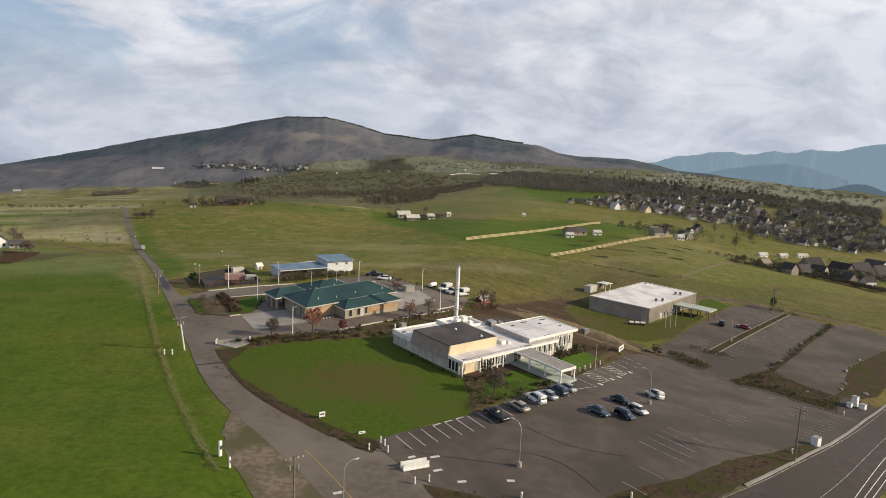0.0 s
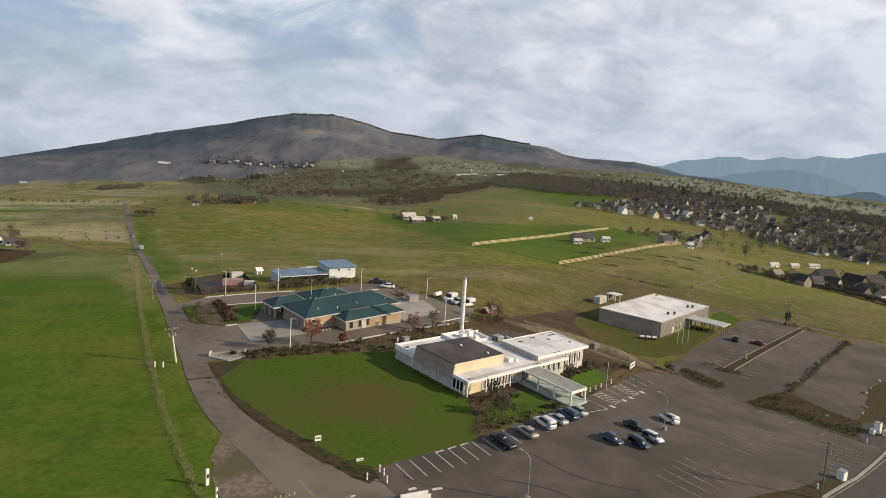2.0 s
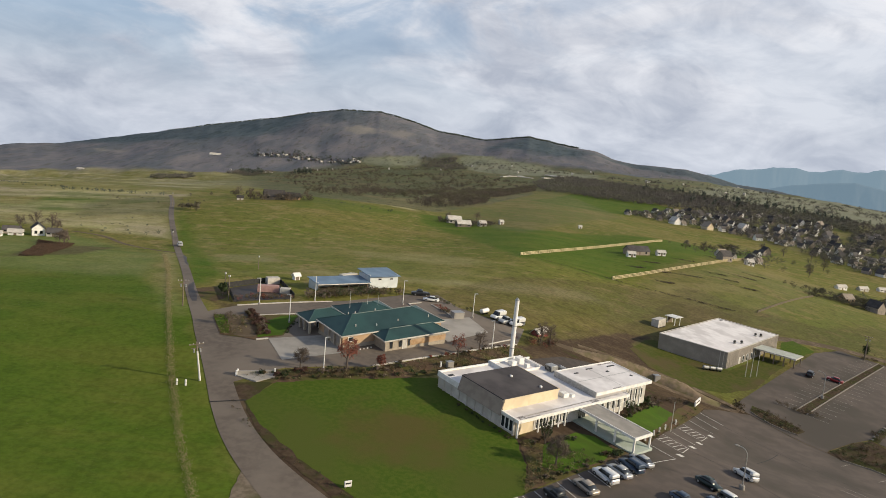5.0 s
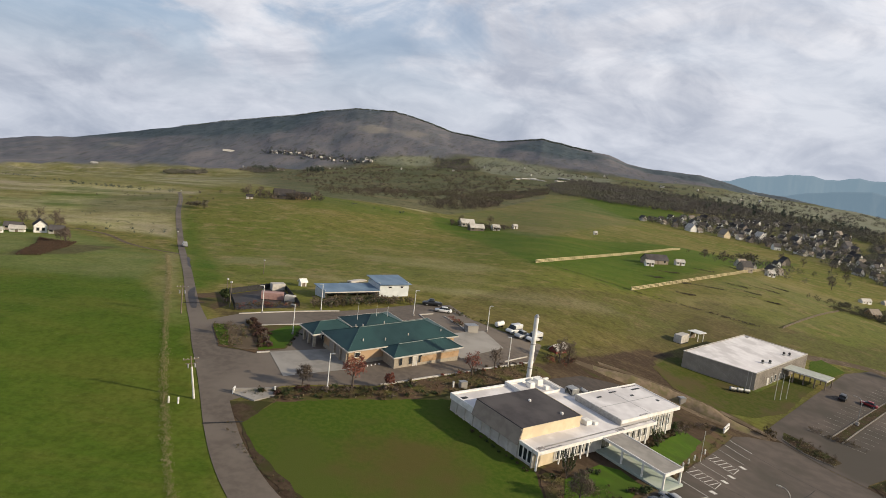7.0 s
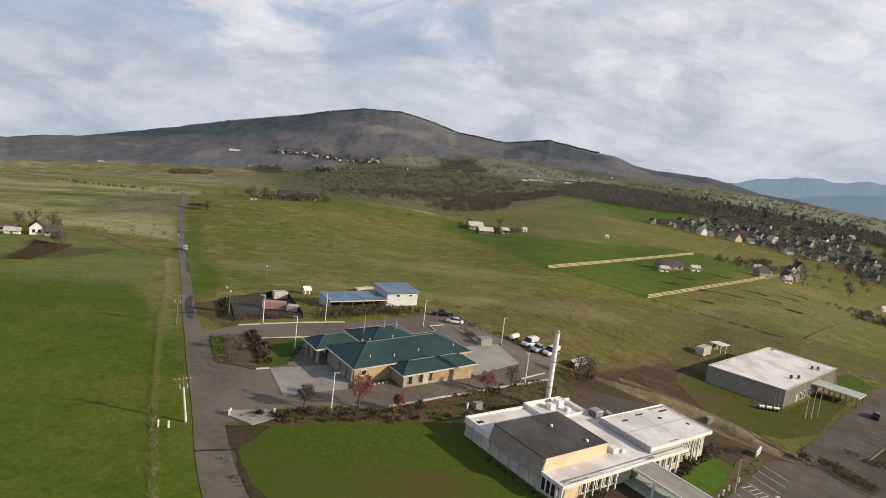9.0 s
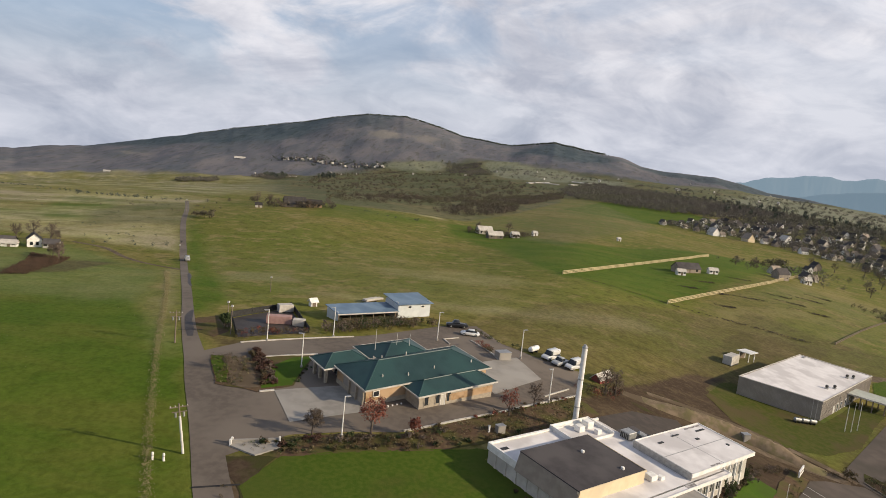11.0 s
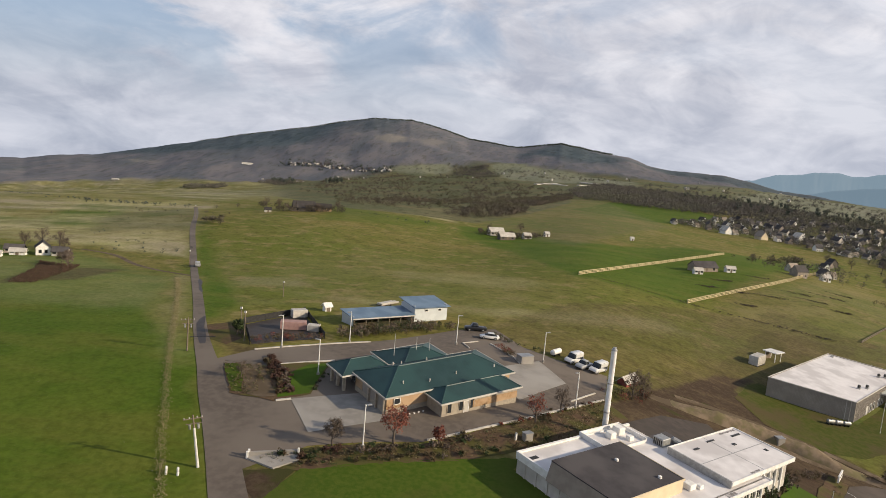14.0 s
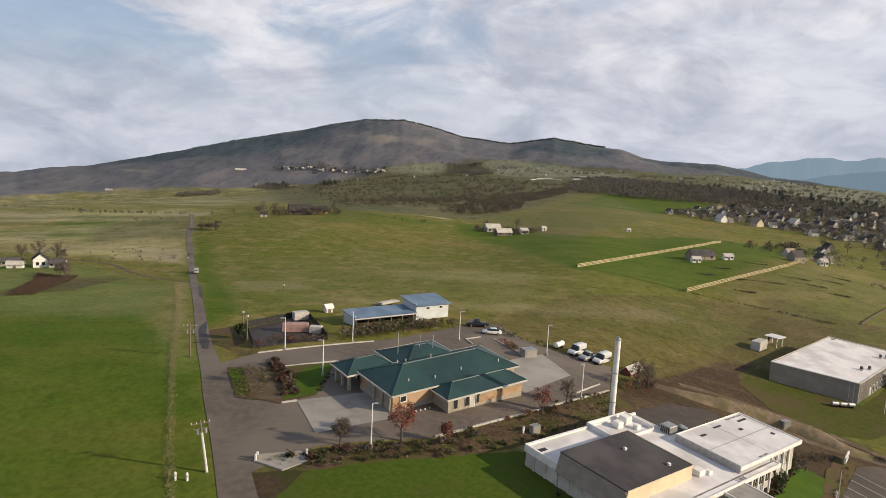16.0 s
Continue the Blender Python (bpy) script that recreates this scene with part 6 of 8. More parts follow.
IN = 130.0   # heading of the cars nosed into the row
PARKED = "cars parked at the office"
WHITE, SILVER, BLUE, DARK, GREEN, BEIGE, RED = (0.72, 0.72, 0.71), (0.38, 0.39, 0.40), (0.05, 0.075, 0.115), (0.025, 0.027, 0.030), (0.018, 0.032, 0.030), (0.36, 0.31, 0.25), (0.26, 0.028, 0.03)
for style, colour, x, y, deg, label in (
        ("pickup", DARK, 6.6, 81.4, IN, "dark pickup truck nosed into a parking stall"),
        ("sedan", BEIGE, 10.9, 86.2, IN, "beige sedan nosed into a parking stall"),
        ("suv", WHITE, 14.3, 91.0, IN, "white sport utility car in a parking stall"),
        ("sedan", SILVER, 16.9, 93.8, IN, "silver sedan in a parking stall"),
        ("suv", BLUE, 19.2, 96.9, IN, "dark blue car in a parking stall"),
        ("sedan", SILVER, 21.4, 100.2, IN, "silver sedan in a parking stall"),
        ("sedan", BLUE, 26.2, 88.6, IN + 180, "dark blue sedan standing in the open lot"),
        ("sedan", GREEN, 32.2, 97.6, IN + 180, "dark green sedan standing in the open lot"),
        ("hatch", BLUE, 31.1, 88.6, IN + 180, "dark blue hatchback standing in the open lot"),
        ("hatch", WHITE, 34.4, 92.4, IN + 180, "white hatchback standing in the open lot"),
        ("suv", WHITE, 41.4, 108.0, IN - 10, "white van-like car standing in the open lot"),
        ("suv", DARK, 87.4, 200.3, 60, "dark car standing beside the warehouse porch"),
        ("sedan", RED, 94.6, 200.2, 150, "red car parked beside the long island"),
        ("van", WHITE, -8.3, 167.2, 240, "white high-roofed van behind the station"),
        ("pickup", SILVER, -6.0, 164.9, 240, "silver pickup behind the station"),
        ("van", WHITE, -3.0, 164.9, 240, "white cargo van behind the station"),
        ("sedan", WHITE, -27.9, 172.6, 190, "white sedan on the station's rear lot"),
        ("pickup", DARK, -32.0, 178.6, 200, "dark pickup on the station's rear lot"),
        ("suv", SILVER, -138.0, 234.0, 121, "pale car on the narrow lane")):
    car(style, colour, stand(x, y, deg, 1.0, 0.11 if y > 150 or x < 0 else 0.10), label, PARKED if y < 115 and x > 0 else "")


# ---------------------------------------------------------------- lamp posts and poles
def yard_lamp():
    ob = thing("lamp_post", upright(-39.1, 109.4, 40), "tall white lamp post with one flat head", "lamp post", "lamp posts round the yard")
    part("base", pole_bm((((0, 0, -0.4), (0, 0, 0.55)), (0.28, 0.26)), sides=12), "concrete", ob, "round concrete base")
    part("pole", pole_bm((((0, 0, 0.5), (0, 0, 6.75)), (0.11, 0.085)), sides=8), "white_paint", ob)
    part("arm", boxes((0.0, -0.04, 6.6, 0.35, 0.04, 6.68)), "white_paint", ob)
    part("lamp_head", boxes((0.25, -0.22, 6.58, 0.95, 0.22, 6.74), bevel=0.04), "grey_metal", ob, "flat grey lamp head")
    return ob


first = yard_lamp()
for x, y, deg in ((-66.3, 141.9, 220), (-34.2, 163.0, 30), (-55.3, 151.6, 220), (-14.8, 161.8, 30), (-7.9, 139.4, 220), (-54.3, 130.6, 180)):
    copy_thing(first, upright(x, y, deg))


def lot_lamp(x, y, deg):
    ob = thing("lamp_post", upright(x, y, deg, 1.0, 0.1), "galvanised lamp post with a long curved arm", "lamp post", "lamp posts in the lot")
    part("base", pole_bm((((0, 0, -0.3), (0, 0, 0.7), (0, 0, 0.75)), (0.5, 0.46, 0.4)), sides=14), "concrete", ob, "stout pale concrete base")
    part("pole", pole_bm((((0, 0, 0.7), (0, 0, 6.0)), (0.12, 0.09))), "grey_metal", ob)
    arm = part("arm", pole_bm((((0, 0, 6.0), (0.1, 0, 6.5), (0.4, 0, 6.95), (0.9, 0, 7.25), (1.5, 0, 7.35)), (0.08, 0.075, 0.07, 0.06, 0.05))), "grey_metal", ob)
    part("lamp_head", loft([(1.4, ((0.08, 7.26), (0.08, 7.38))), (1.6, ((0.17, 7.24), (0.15, 7.42))), (2.1, ((0.15, 7.26), (0.12, 7.4))), (2.25, ((0.05, 7.3), (0.05, 7.37)))]), "white_wall", arm, "pale cobra lamp head")


lot_lamp(10.0, 65.0, 140)
lot_lamp(38.6, 100.5, 150)
lot_lamp(83.8, 181.3, 140)
lot_lamp(-14.2, 46.5, 40)


def utility_pole(x, y, h, deg, lean=0.0, pale=0.0):
    ob = thing("utility_pole", Matrix.Translation((x, y, gz(x, y))) @ Matrix.Rotation(radians(-lean), 4, "Y") @ Matrix.Rotation(radians(deg), 4, "Z"), "weathered timber utility pole with a crossarm", "utility pole", "utility poles along the lane")
    part("pole", pole_bm((((0, 0, -0.5), (0, 0, h)), (0.17, 0.11))), "timber", ob)
    if pale:
        part("guard", pole_bm((((0, 0, 0.0), (0, 0, pale)), (0.20, 0.17))), "pole", ob, "pale cable guard on the pole")
    arm = part("crossarm", boxes((-1.3, -0.06, h - 0.55, 1.3, 0.06, h - 0.42)), "timber", ob)
    for k in (-1.15, -0.5, 0.5, 1.15):
        part("insulator", pole_bm((((k, 0, h - 0.42), (k, 0, h - 0.22)), (0.06, 0.05)), sides=6), "pole", arm)
    part("crossarm", boxes((-1.0, -0.06, h - 1.25, 1.0, 0.06, h - 1.14)), "timber", ob)
    for k in (-0.55, 0.55):
        part("transformer", pole_bm((((k, 0.2, h - 2.0), (k, 0.2, h - 1.35)), (0.17, 0.17)), sides=10), "grey_metal", ob)


utility_pole(-58.9, 98.0, 7.4, 30, 8.0, 5.6)
utility_pole(-20.0, 43.5, 9.0, 35)
utility_pole(-82.0, 133.6, 6.6, 30)
utility_pole(59.0, 79.6, 10.2, 130)
utility_pole(118.6, 235.0, 9.0, 150)
for x, y, h in ((-74.9, 142.9, 6.4), (-77.9, 147.2, 6.0), (-87.0, 190.0, 4.5), (-140.0, 232.0, 6.0), (-208, 352, 8)):
    ob = thing("timber_pole", upright(x, y), "plain timber pole beside the field", "pole")
    part("pole", pole_bm((((0, 0, -0.4), (0, 0, h)), (0.12, 0.09))), "timber", ob)
    part("cap", boxes((-0.2, -0.2, h - 0.5, 0.2, 0.2, h - 0.1)), "pole", ob)
ob = thing("flagpole", upright(31.6, 126.0), "slim bare flagpole on the side lawn", "flagpole")
part("pole", pole_bm((((0, 0, -0.3), (0, 0, 6.2)), (0.07, 0.04))), "pole", ob)
part("ball", pole_bm((((0, 0, 6.2), (0, 0, 6.28), (0, 0, 6.36)), (0.04, 0.09, 0.03))), "pole", ob)

for x, y in ((64.0, 185.7), (65.7, 186.4), (68.0, 188.6)):
    ob = thing("flagpole", upright(x, y), "slim bare flagpole on the warehouse lawn", "flagpole", "flagpoles before the warehouse")
    part("pole", pole_bm((((0, 0, -0.3), (0, 0, 7.2)), (0.09, 0.05))), "pole", ob)
    part("ball", pole_bm((((0, 0, 7.2), (0, 0, 7.28), (0, 0, 7.36)), (0.04, 0.1, 0.03))), "pole", ob)

# ---------------------------------------------------------------- small things on the ground
def post(x, y, h, label, r=0.14, mat="white_paint", group=""):
    ob = thing("marker_post", upright(x, y), label, "post", group)
    part("shaft", pole_bm((((0, 0, -0.3), (0, 0, h - 0.1), (0, 0, h)), (r, r, r * 0.6))), mat, ob)
    part("collar", pole_bm((((0, 0, h * 0.55), (0, 0, h * 0.65)), (r * 1.1, r * 1.1))), "grey_metal", ob)


for x, y in ((-62.0, 95.4), (-60.4, 95.6)):
    post(x, y, 1.15, "short white marker post in the grass", 0.17)
for k, s in enumerate((0.5, 6.2, 10.2, 14.4, 22.0)):
    q = along(ACCESS, s) - side * 0.9
    post(q[0], q[1], 1.2, "white bollard beside the accessible stalls", 0.16, group="bollards at the stalls")
for x, y in ((-11.6, 66.6), (-12.4, 67.4), (-10.8, 64.6), (-13.8, 64.6), (-3.6, 57.6), (-5.6, 56.4)):
    post(x, y, 1.2, "leaning white marker post at the lot's mouth", 0.13, group="posts at the lot's mouth")
for x, y in ((26.5, 59.5), (10.0, 56.2), (60.5, 84.0), (90.5, 124.0)):
    post(x, y, 1.0, "white marker post beside the street", 0.16)


def sign_box(x, y, deg, w, h, d, label, z=0.25):
    ob = thing("sign", upright(x, y, deg), label, "sign")
    part("board", boxes((-w / 2, -d / 2, z, w / 2, d / 2, z + h), bevel=0.03), "white_paint", ob)
    for k in (-0.35, 0.35):
        part("leg", boxes((k * w - 0.05, -0.05, -0.3, k * w + 0.05, 0.05, z)), "timber", ob)
    part("lettering", boxes((-w * 0.36, -d / 2 - 0.012, z + h * 0.45, w * 0.36, -d / 2 - 0.004, z + h * 0.7)), "dark_metal", ob, "row of unreadable dark lettering")


sign_box(-23.6, 73.6, 35, 1.1, 0.9, 0.2, "small white box sign on the lawn's edge")
sign_box(-15.9, 69.6, 35, 1.2, 0.4, 0.2, "low white sign on the lawn's edge", 0.1)
sign_box(42.9, 151.6, 62, 4.2, 1.3, 0.3, "wide white name board by the stalls", 0.5)
sign_box(-35.0, 57.0, 60, 0.5, 2.4, 0.35, "tall white marker board in the grass", 0.1)
sign_box(-32.4, 54.0, 60, 0.3, 1.7, 0.25, "white post sign in the grass", 0.1)


def barrier():
    ob = thing("road_barrier", stand(-6.2, 61.2, 32, 1.0, 0.1), "pair of white concrete road barriers", "barrier")
    for k, y in enumerate((-0.55, 0.4)):
        bm = bmesh.new()
        prof = [(-0.3, 0), (0.3, 0), (0.28, 0.15), (0.12, 0.4), (0.1, 0.95), (-0.1, 0.95), (-0.12, 0.4), (-0.28, 0.15)]
        ends = [[bm.verts.new((x, y + a, z)) for a, z in prof] for x in (-2.2, 2.2)]
        bm.faces.new(ends[0])
        bm.faces.new(ends[1][::-1])
        for i in range(8):
            bm.faces.new((ends[0][i], ends[1][i], ends[1][(i + 1) % 8], ends[0][(i + 1) % 8]))
        bmesh.ops.recalc_face_normals(bm, faces=bm.faces)
        part("block", bm, "white_paint", ob)
    for a, b in (((-3.2, 60.6), (-1.9, 61.4)), ((-4.0, 64.6), (-2.6, 65.4)), ((0.6, 58.4), (1.9, 58.9)), ((8.0, 60.4), (9.2, 60.6)), ((-7.4, 63.6), (-6.4, 64.4)), ((-16.5, 51.0), (-15.2, 51.8))):
        stripe(a, b, lot, 0.6, name="arrow_mark")


barrier()


def culvert():
    """Concrete headwall of the ditch beside the lane."""
    ob = thing("culvert", Matrix(), "pale concrete culvert slab with white end posts", "culvert")
    m = slant((-53.6, 101.7), 0.975, 0.22, -0.22, 0.975)
    bm = bmesh.new()
    prism(bm, [(0, -0.1), (4.1, -2.2), (7.4, 0.2), (6.8, 1.9), (0.2, 0.5)], 0.0, 0.28)
    part("slab", baked(bm, m), "concrete", ob)
    part("wall", baked(boxes((-0.1, 0.45, -0.2, 7.0, 0.75, 0.75)), m @ Matrix.Rotation(radians(10), 4, "Z")), "concrete", ob)
    for x, y in ((0.0, 0.1), (0.1, 0.7), (6.9, 1.6)):
        part("end_post", baked(boxes((x - 0.15, y - 0.15, -0.2, x + 0.15, y + 0.15, 1.1), bevel=0.03), m), "white_paint", ob)


culvert()


def cabinet(x, y, deg, label, w=1.5, d=1.0, h=1.3, mat="concrete"):
    ob = thing("utility_cabinet", upright(x, y, deg), label, "cabinet")
    part("body", boxes((-w / 2, -d / 2, -0.2, w / 2, d / 2, h), bevel=0.03), mat, ob)
    part("lid", boxes((-w / 2 - 0.05, -d / 2 - 0.05, h, w / 2 + 0.05, d / 2 + 0.05, h + 0.08)), "grey_metal", ob)
    part("door", boxes((-w * 0.4, -d / 2 - 0.03, 0.1, w * 0.4, -d / 2 - 0.004, h - 0.15)), mat, ob)


cabinet(-15.6, 121.6, 40, "grey utility cabinet in the bed")
cabinet(-17.4, 120.8, 40, "small white meter post", 0.3, 0.3, 1.1, "white_paint")
cabinet(68.4, 91.6, 40, "white utility cabinet beside the street", 1.6, 1.2, 1.7, "white_paint")
cabinet(98.2, 133.8, 40, "tall white utility cabinet beside the street", 1.4, 1.3, 2.6, "white_paint")
cabinet(99.4, 132.2, 40, "white utility cabinet beside the street", 1.5, 1.2, 1.3, "white_paint")
cabinet(96.0, 132.0, 40, "white utility cabinet beside the street", 1.2, 1.0, 1.2, "white_paint")
cabinet(34.2, 160.2, 20, "square concrete box beside the track", 1.6, 1.4, 1.7)
cabinet(-18.6, 158.6, 35, "concrete bin enclosure on the rear pad", 3.0, 2.2, 1.7)


def tanks():
    ob = thing("gas_tanks", stand(54.0, 183.8, 20), "row of pale gas tanks beside the warehouse", "tank")
    for k in range(3):
        x = -2.2 + 2.2 * k
        t = part("tank", pole_bm((((x - 0.95, 0, 0.85), (x - 0.8, 0, 0.85), (x + 0.8, 0, 0.85), (x + 0.95, 0, 0.85)), (0.22, 0.5, 0.5, 0.22)), sides=14), "grey_metal", ob)
        part("cradle", boxes((x - 0.6, -0.45, -0.3, x - 0.45, 0.45, 0.5), (x + 0.45, -0.45, -0.3, x + 0.6, 0.45, 0.5)), "dark_metal", t)
        part("valve", pole_bm((((x, 0, 1.32), (x, 0, 1.5)), (0.12, 0.1)), sides=8), "dark_metal", t)


tanks()


def container(x, y, deg, L, W, H, mat, label, name="container"):
    ob = thing(name, upright(x, y, deg), label, "container")
    body = part("body", boxes((-L / 2, -W / 2, 0.15, L / 2, W / 2, H), bevel=0.04), mat, ob)
    ribs = bmesh.new()
    for k in range(1, int(L / 0.5)):
        box(ribs, -L / 2 + 0.5 * k, -W / 2 - 0.03, 0.25, -L / 2 + 0.5 * k + 0.12, W / 2 + 0.03, H - 0.15)
    tagged(part("ribs", ribs, mat, body), kind="stuff")
    part("skid", boxes((-L / 2, -W / 2 + 0.1, -0.3, L / 2, -W / 2 + 0.35, 0.15), (-L / 2, W / 2 - 0.35, -0.3, L / 2, W / 2 - 0.1, 0.15)), "dark_metal", ob)
    part("door", boxes((L / 2, -W / 2 + 0.1, 0.3, L / 2 + 0.04, W / 2 - 0.1, H - 0.1)), mat, ob)


container(43.8, 216.4, 55, 5.6, 2.6, 2.7, "white_wall", "white storage container behind the warehouse")
container(-73.2, 167.6, 40, 3.6, 2.0, 2.0, "white_wall", "pale storage container in the fenced yard")
container(-69.8, 156.0, 20, 5.6, 2.2, 1.9, "pink_panel", "faded pink trailer body in the fenced yard", "trailer")
container(-65.2, 156.4, 10, 2.6, 1.8, 1.6, "white_wall", "small white tank box in the fenced yard", "tank_box")


def gatehouse(x, y, deg, w, h, label, roof="white_paint"):
    ob = thing("kiosk", upright(x, y, deg), label, "kiosk")
    for i in (-1, 1):
        for j in (-1, 1):
            part("post", boxes((i * w / 2 - 0.1, j * w / 2 - 0.1, -0.4, i * w / 2 + 0.1, j * w / 2 + 0.1, h)), "white_paint", ob)
    part("back", boxes((-w / 2 + 0.1, w / 2 - 0.08, 0, w / 2 - 0.1, w / 2, h)), "timber", ob)
    part("roof", boxes((-w / 2 - 0.7, -w / 2 - 0.7, h, w / 2 + 0.7, w / 2 + 0.7, h + 0.2)), roof, ob)


gatehouse(50.4, 225.0, 45, 3.0, 2.6, "open-sided shelter with a white flat roof")


def hut(x, y, deg, w, d, h, label, wall="white_paint", roof="house_roof", name="hut", group="", doors=1):
    """A small gabled building: walls, two-slope roof, a door and windows."""
    ob = thing(name, upright(x, y, deg), label, "house" if name == "house" else "shed", group)
    bm = bmesh.new()
    k = 0.58 if name == "house" and d > 6 else 0.42
    r = h + k * d
    lo = [(-w / 2, -d / 2), (w / 2, -d / 2), (w / 2, d / 2), (-w / 2, d / 2)]
    a = [bm.verts.new((*q, -0.8)) for q in lo]
    b = [bm.verts.new((*q, h)) for q in lo]
    g = [bm.verts.new((-w / 2, 0, r)), bm.verts.new((w / 2, 0, r))]
    for i in range(4):
        bm.faces.new((a[i], a[(i + 1) % 4], b[(i + 1) % 4], b[i]))
    bm.faces.new((b[1], b[2], g[1]))
    bm.faces.new((b[3], b[0], g[0]))
    part("wall", bm, wall, ob)
    bm = bmesh.new()
    o = 0.35
    for s in (-1, 1):
        e = [(-w / 2 - o, s * (d / 2 + o), h - o * k * 2), (w / 2 + o, s * (d / 2 + o), h - o * k * 2), (w / 2 + o, 0, r + 0.04), (-w / 2 - o, 0, r + 0.04)]
        lo4 = [bm.verts.new(q) for q in e]
        hi4 = [bm.verts.new((q[0], q[1], q[2] + 0.16)) for q in e]
        bm.faces.new(hi4)
        bm.faces.new(lo4[::-1])
        for i in range(4):
            bm.faces.new((lo4[i], lo4[(i + 1) % 4], hi4[(i + 1) % 4], hi4[i]))
    bmesh.ops.recalc_face_normals(bm, faces=bm.faces)
    part("roof", bm, roof, ob)
    part("door", boxes((-0.5, -d / 2 - 0.05, -0.1, 0.5, -d / 2 - 0.004, min(2.0, h * 0.8))), "timber", ob)
    if w > 4:
        for x0 in (-w * 0.32, w * 0.32):
            part("window", boxes((x0 - 0.6, -d / 2 - 0.05, 0.9, x0 + 0.6, -d / 2 - 0.004, min(2.1, h * 0.85))), "glass", ob)
        for y0 in (-d * 0.2, d * 0.2):
            part("window", boxes((w / 2 + 0.004, y0 - 0.5, 0.9, w / 2 + 0.05, y0 + 0.5, min(2.1, h * 0.85))), "glass", ob)
    return ob


hut(-70.2, 178.6, 50, 1.7, 1.5, 1.4, "tiny white gabled hut in the field", roof="white_paint", name="shed")


# ---------------------------------------------------------------- plants
RNG = np.random.default_rng(7)


def flakes(centres, radii, count, size, rng, flat=1.0, hollow=0.55):
    """Many small leaf quads spread through ellipsoids: vertices and faces."""
    k = len(centres)
    pick = rng.integers(0, k, count)
    d = rng.normal(size=(count, 3))
    d /= np.linalg.norm(d, axis=1)[:, None]
    r = (hollow + (1 - hollow) * rng.random(count) ** 0.6)[:, None]
    c = np.asarray(centres)[pick] + d * r * np.asarray(radii)[pick]
    a = rng.normal(size=(count, 3))
    a /= np.linalg.norm(a, axis=1)[:, None]
    b = np.cross(a, d)
    b /= np.linalg.norm(b, axis=1)[:, None] + 1e-9
    s = (size * (0.6 + 0.8 * rng.random(count)))[:, None]
    v = np.stack([c - a * s, c + b * s * flat, c + a * s, c - b * s * flat], 1).reshape(-1, 3)
    f = np.arange(4 * count).reshape(-1, 4)
    return v, f


def mesh_of(name, v, f, mat):
    me = bpy.data.meshes.new(name)
    me.from_pydata(v.tolist(), [], f.tolist())
    me.materials.append(M[mat])
    return me


def limbs(h, rng, spread, n=9):
    """A tapered trunk with forking limbs; returns the skin and the limb ends."""
    bm, ends = bmesh.new(), []
    top = Vector((0.1 * h * (rng.random() - 0.5), 0.1 * h * (rng.random() - 0.5), h * 0.8))
    tube(bm, ((0, 0, -0.3), (0, 0, h * 0.25), tuple(top * 0.6), tuple(top)), (0.035 * h, 0.028 * h, 0.018 * h, 0.006 * h), 7)
    for k in range(n):
        f = 0.25 + 0.55 * (k + rng.random()) / n
        a = 2.4 * k + rng.random()
        base = top * f
        reach = spread * h * (1.05 - 0.6 * f)
        mid = base + Vector((math.cos(a) * reach * 0.5, math.sin(a) * reach * 0.5, h * 0.13))
        end = base + Vector((math.cos(a) * reach, math.sin(a) * reach, h * 0.27))
        tube(bm, (tuple(base), tuple(mid), tuple(end)), (0.012 * h, 0.008 * h, 0.003 * h), 5)
        ends += [mid, end]
        for s in (-0.6, 0.6):
            e2 = mid + Vector((math.cos(a + s) * reach * 0.5, math.sin(a + s) * reach * 0.5, h * 0.16))
            tube(bm, (tuple(mid), tuple(e2)), (0.006 * h, 0.002 * h), 4)
            ends.append(e2)
    ends.append(top)
    return bm, ends


def tree(m, h, leaf, label, seed, count=900, spread=0.3, size=0.16, bare=True, group="", category="tree"):
    rng = np.random.default_rng(seed)
    ob = thing("tree", m, label, category, group)
    bm, ends = limbs(h, rng, spread)
    part("trunk", bm, "bark", ob)
    e = np.array([tuple(q) for q in ends])
    v, f = flakes(e, np.full((len(e), 3), h * (0.14 if bare else 0.13)), count, size, rng, 0.10 if bare else 0.8, 0.1)
    crown = new("crown", mesh_of("crown", v, f, leaf))
    crown.parent = ob
    return ob


def shrub_mesh(leaf, seed, count=170, size=0.13):
    rng = np.random.default_rng(seed)
    c = np.stack([rng.normal(0, 0.38, 7), rng.normal(0, 0.38, 7), 0.30 + 0.35 * rng.random(7)], 1)
    v, f = flakes(c, np.full((7, 3), 0.42) * (0.7 + 0.6 * rng.random((7, 1))), count, size, rng, 0.8, 0.2)
    v[:, 2] = np.maximum(v[:, 2], -0.05)
    return mesh_of("shrub", v, f, leaf)


SHRUBS = {leaf: [shrub_mesh(leaf, 10 * k + len(leaf)) for k in range(3)] for leaf in ("green_leaf", "brown_leaf", "twig", "red_leaf", "maroon_leaf")}
SHRUB_WORDS = {"maroon_leaf": "dark maroon winter shrub in a planting bed", "green_leaf": "dark evergreen shrub in a planting bed", "brown_leaf": "brown winter shrub in a planting bed", "twig": "bare twiggy shrub in a planting bed", "red_leaf": "russet-leaved shrub in a planting bed"}


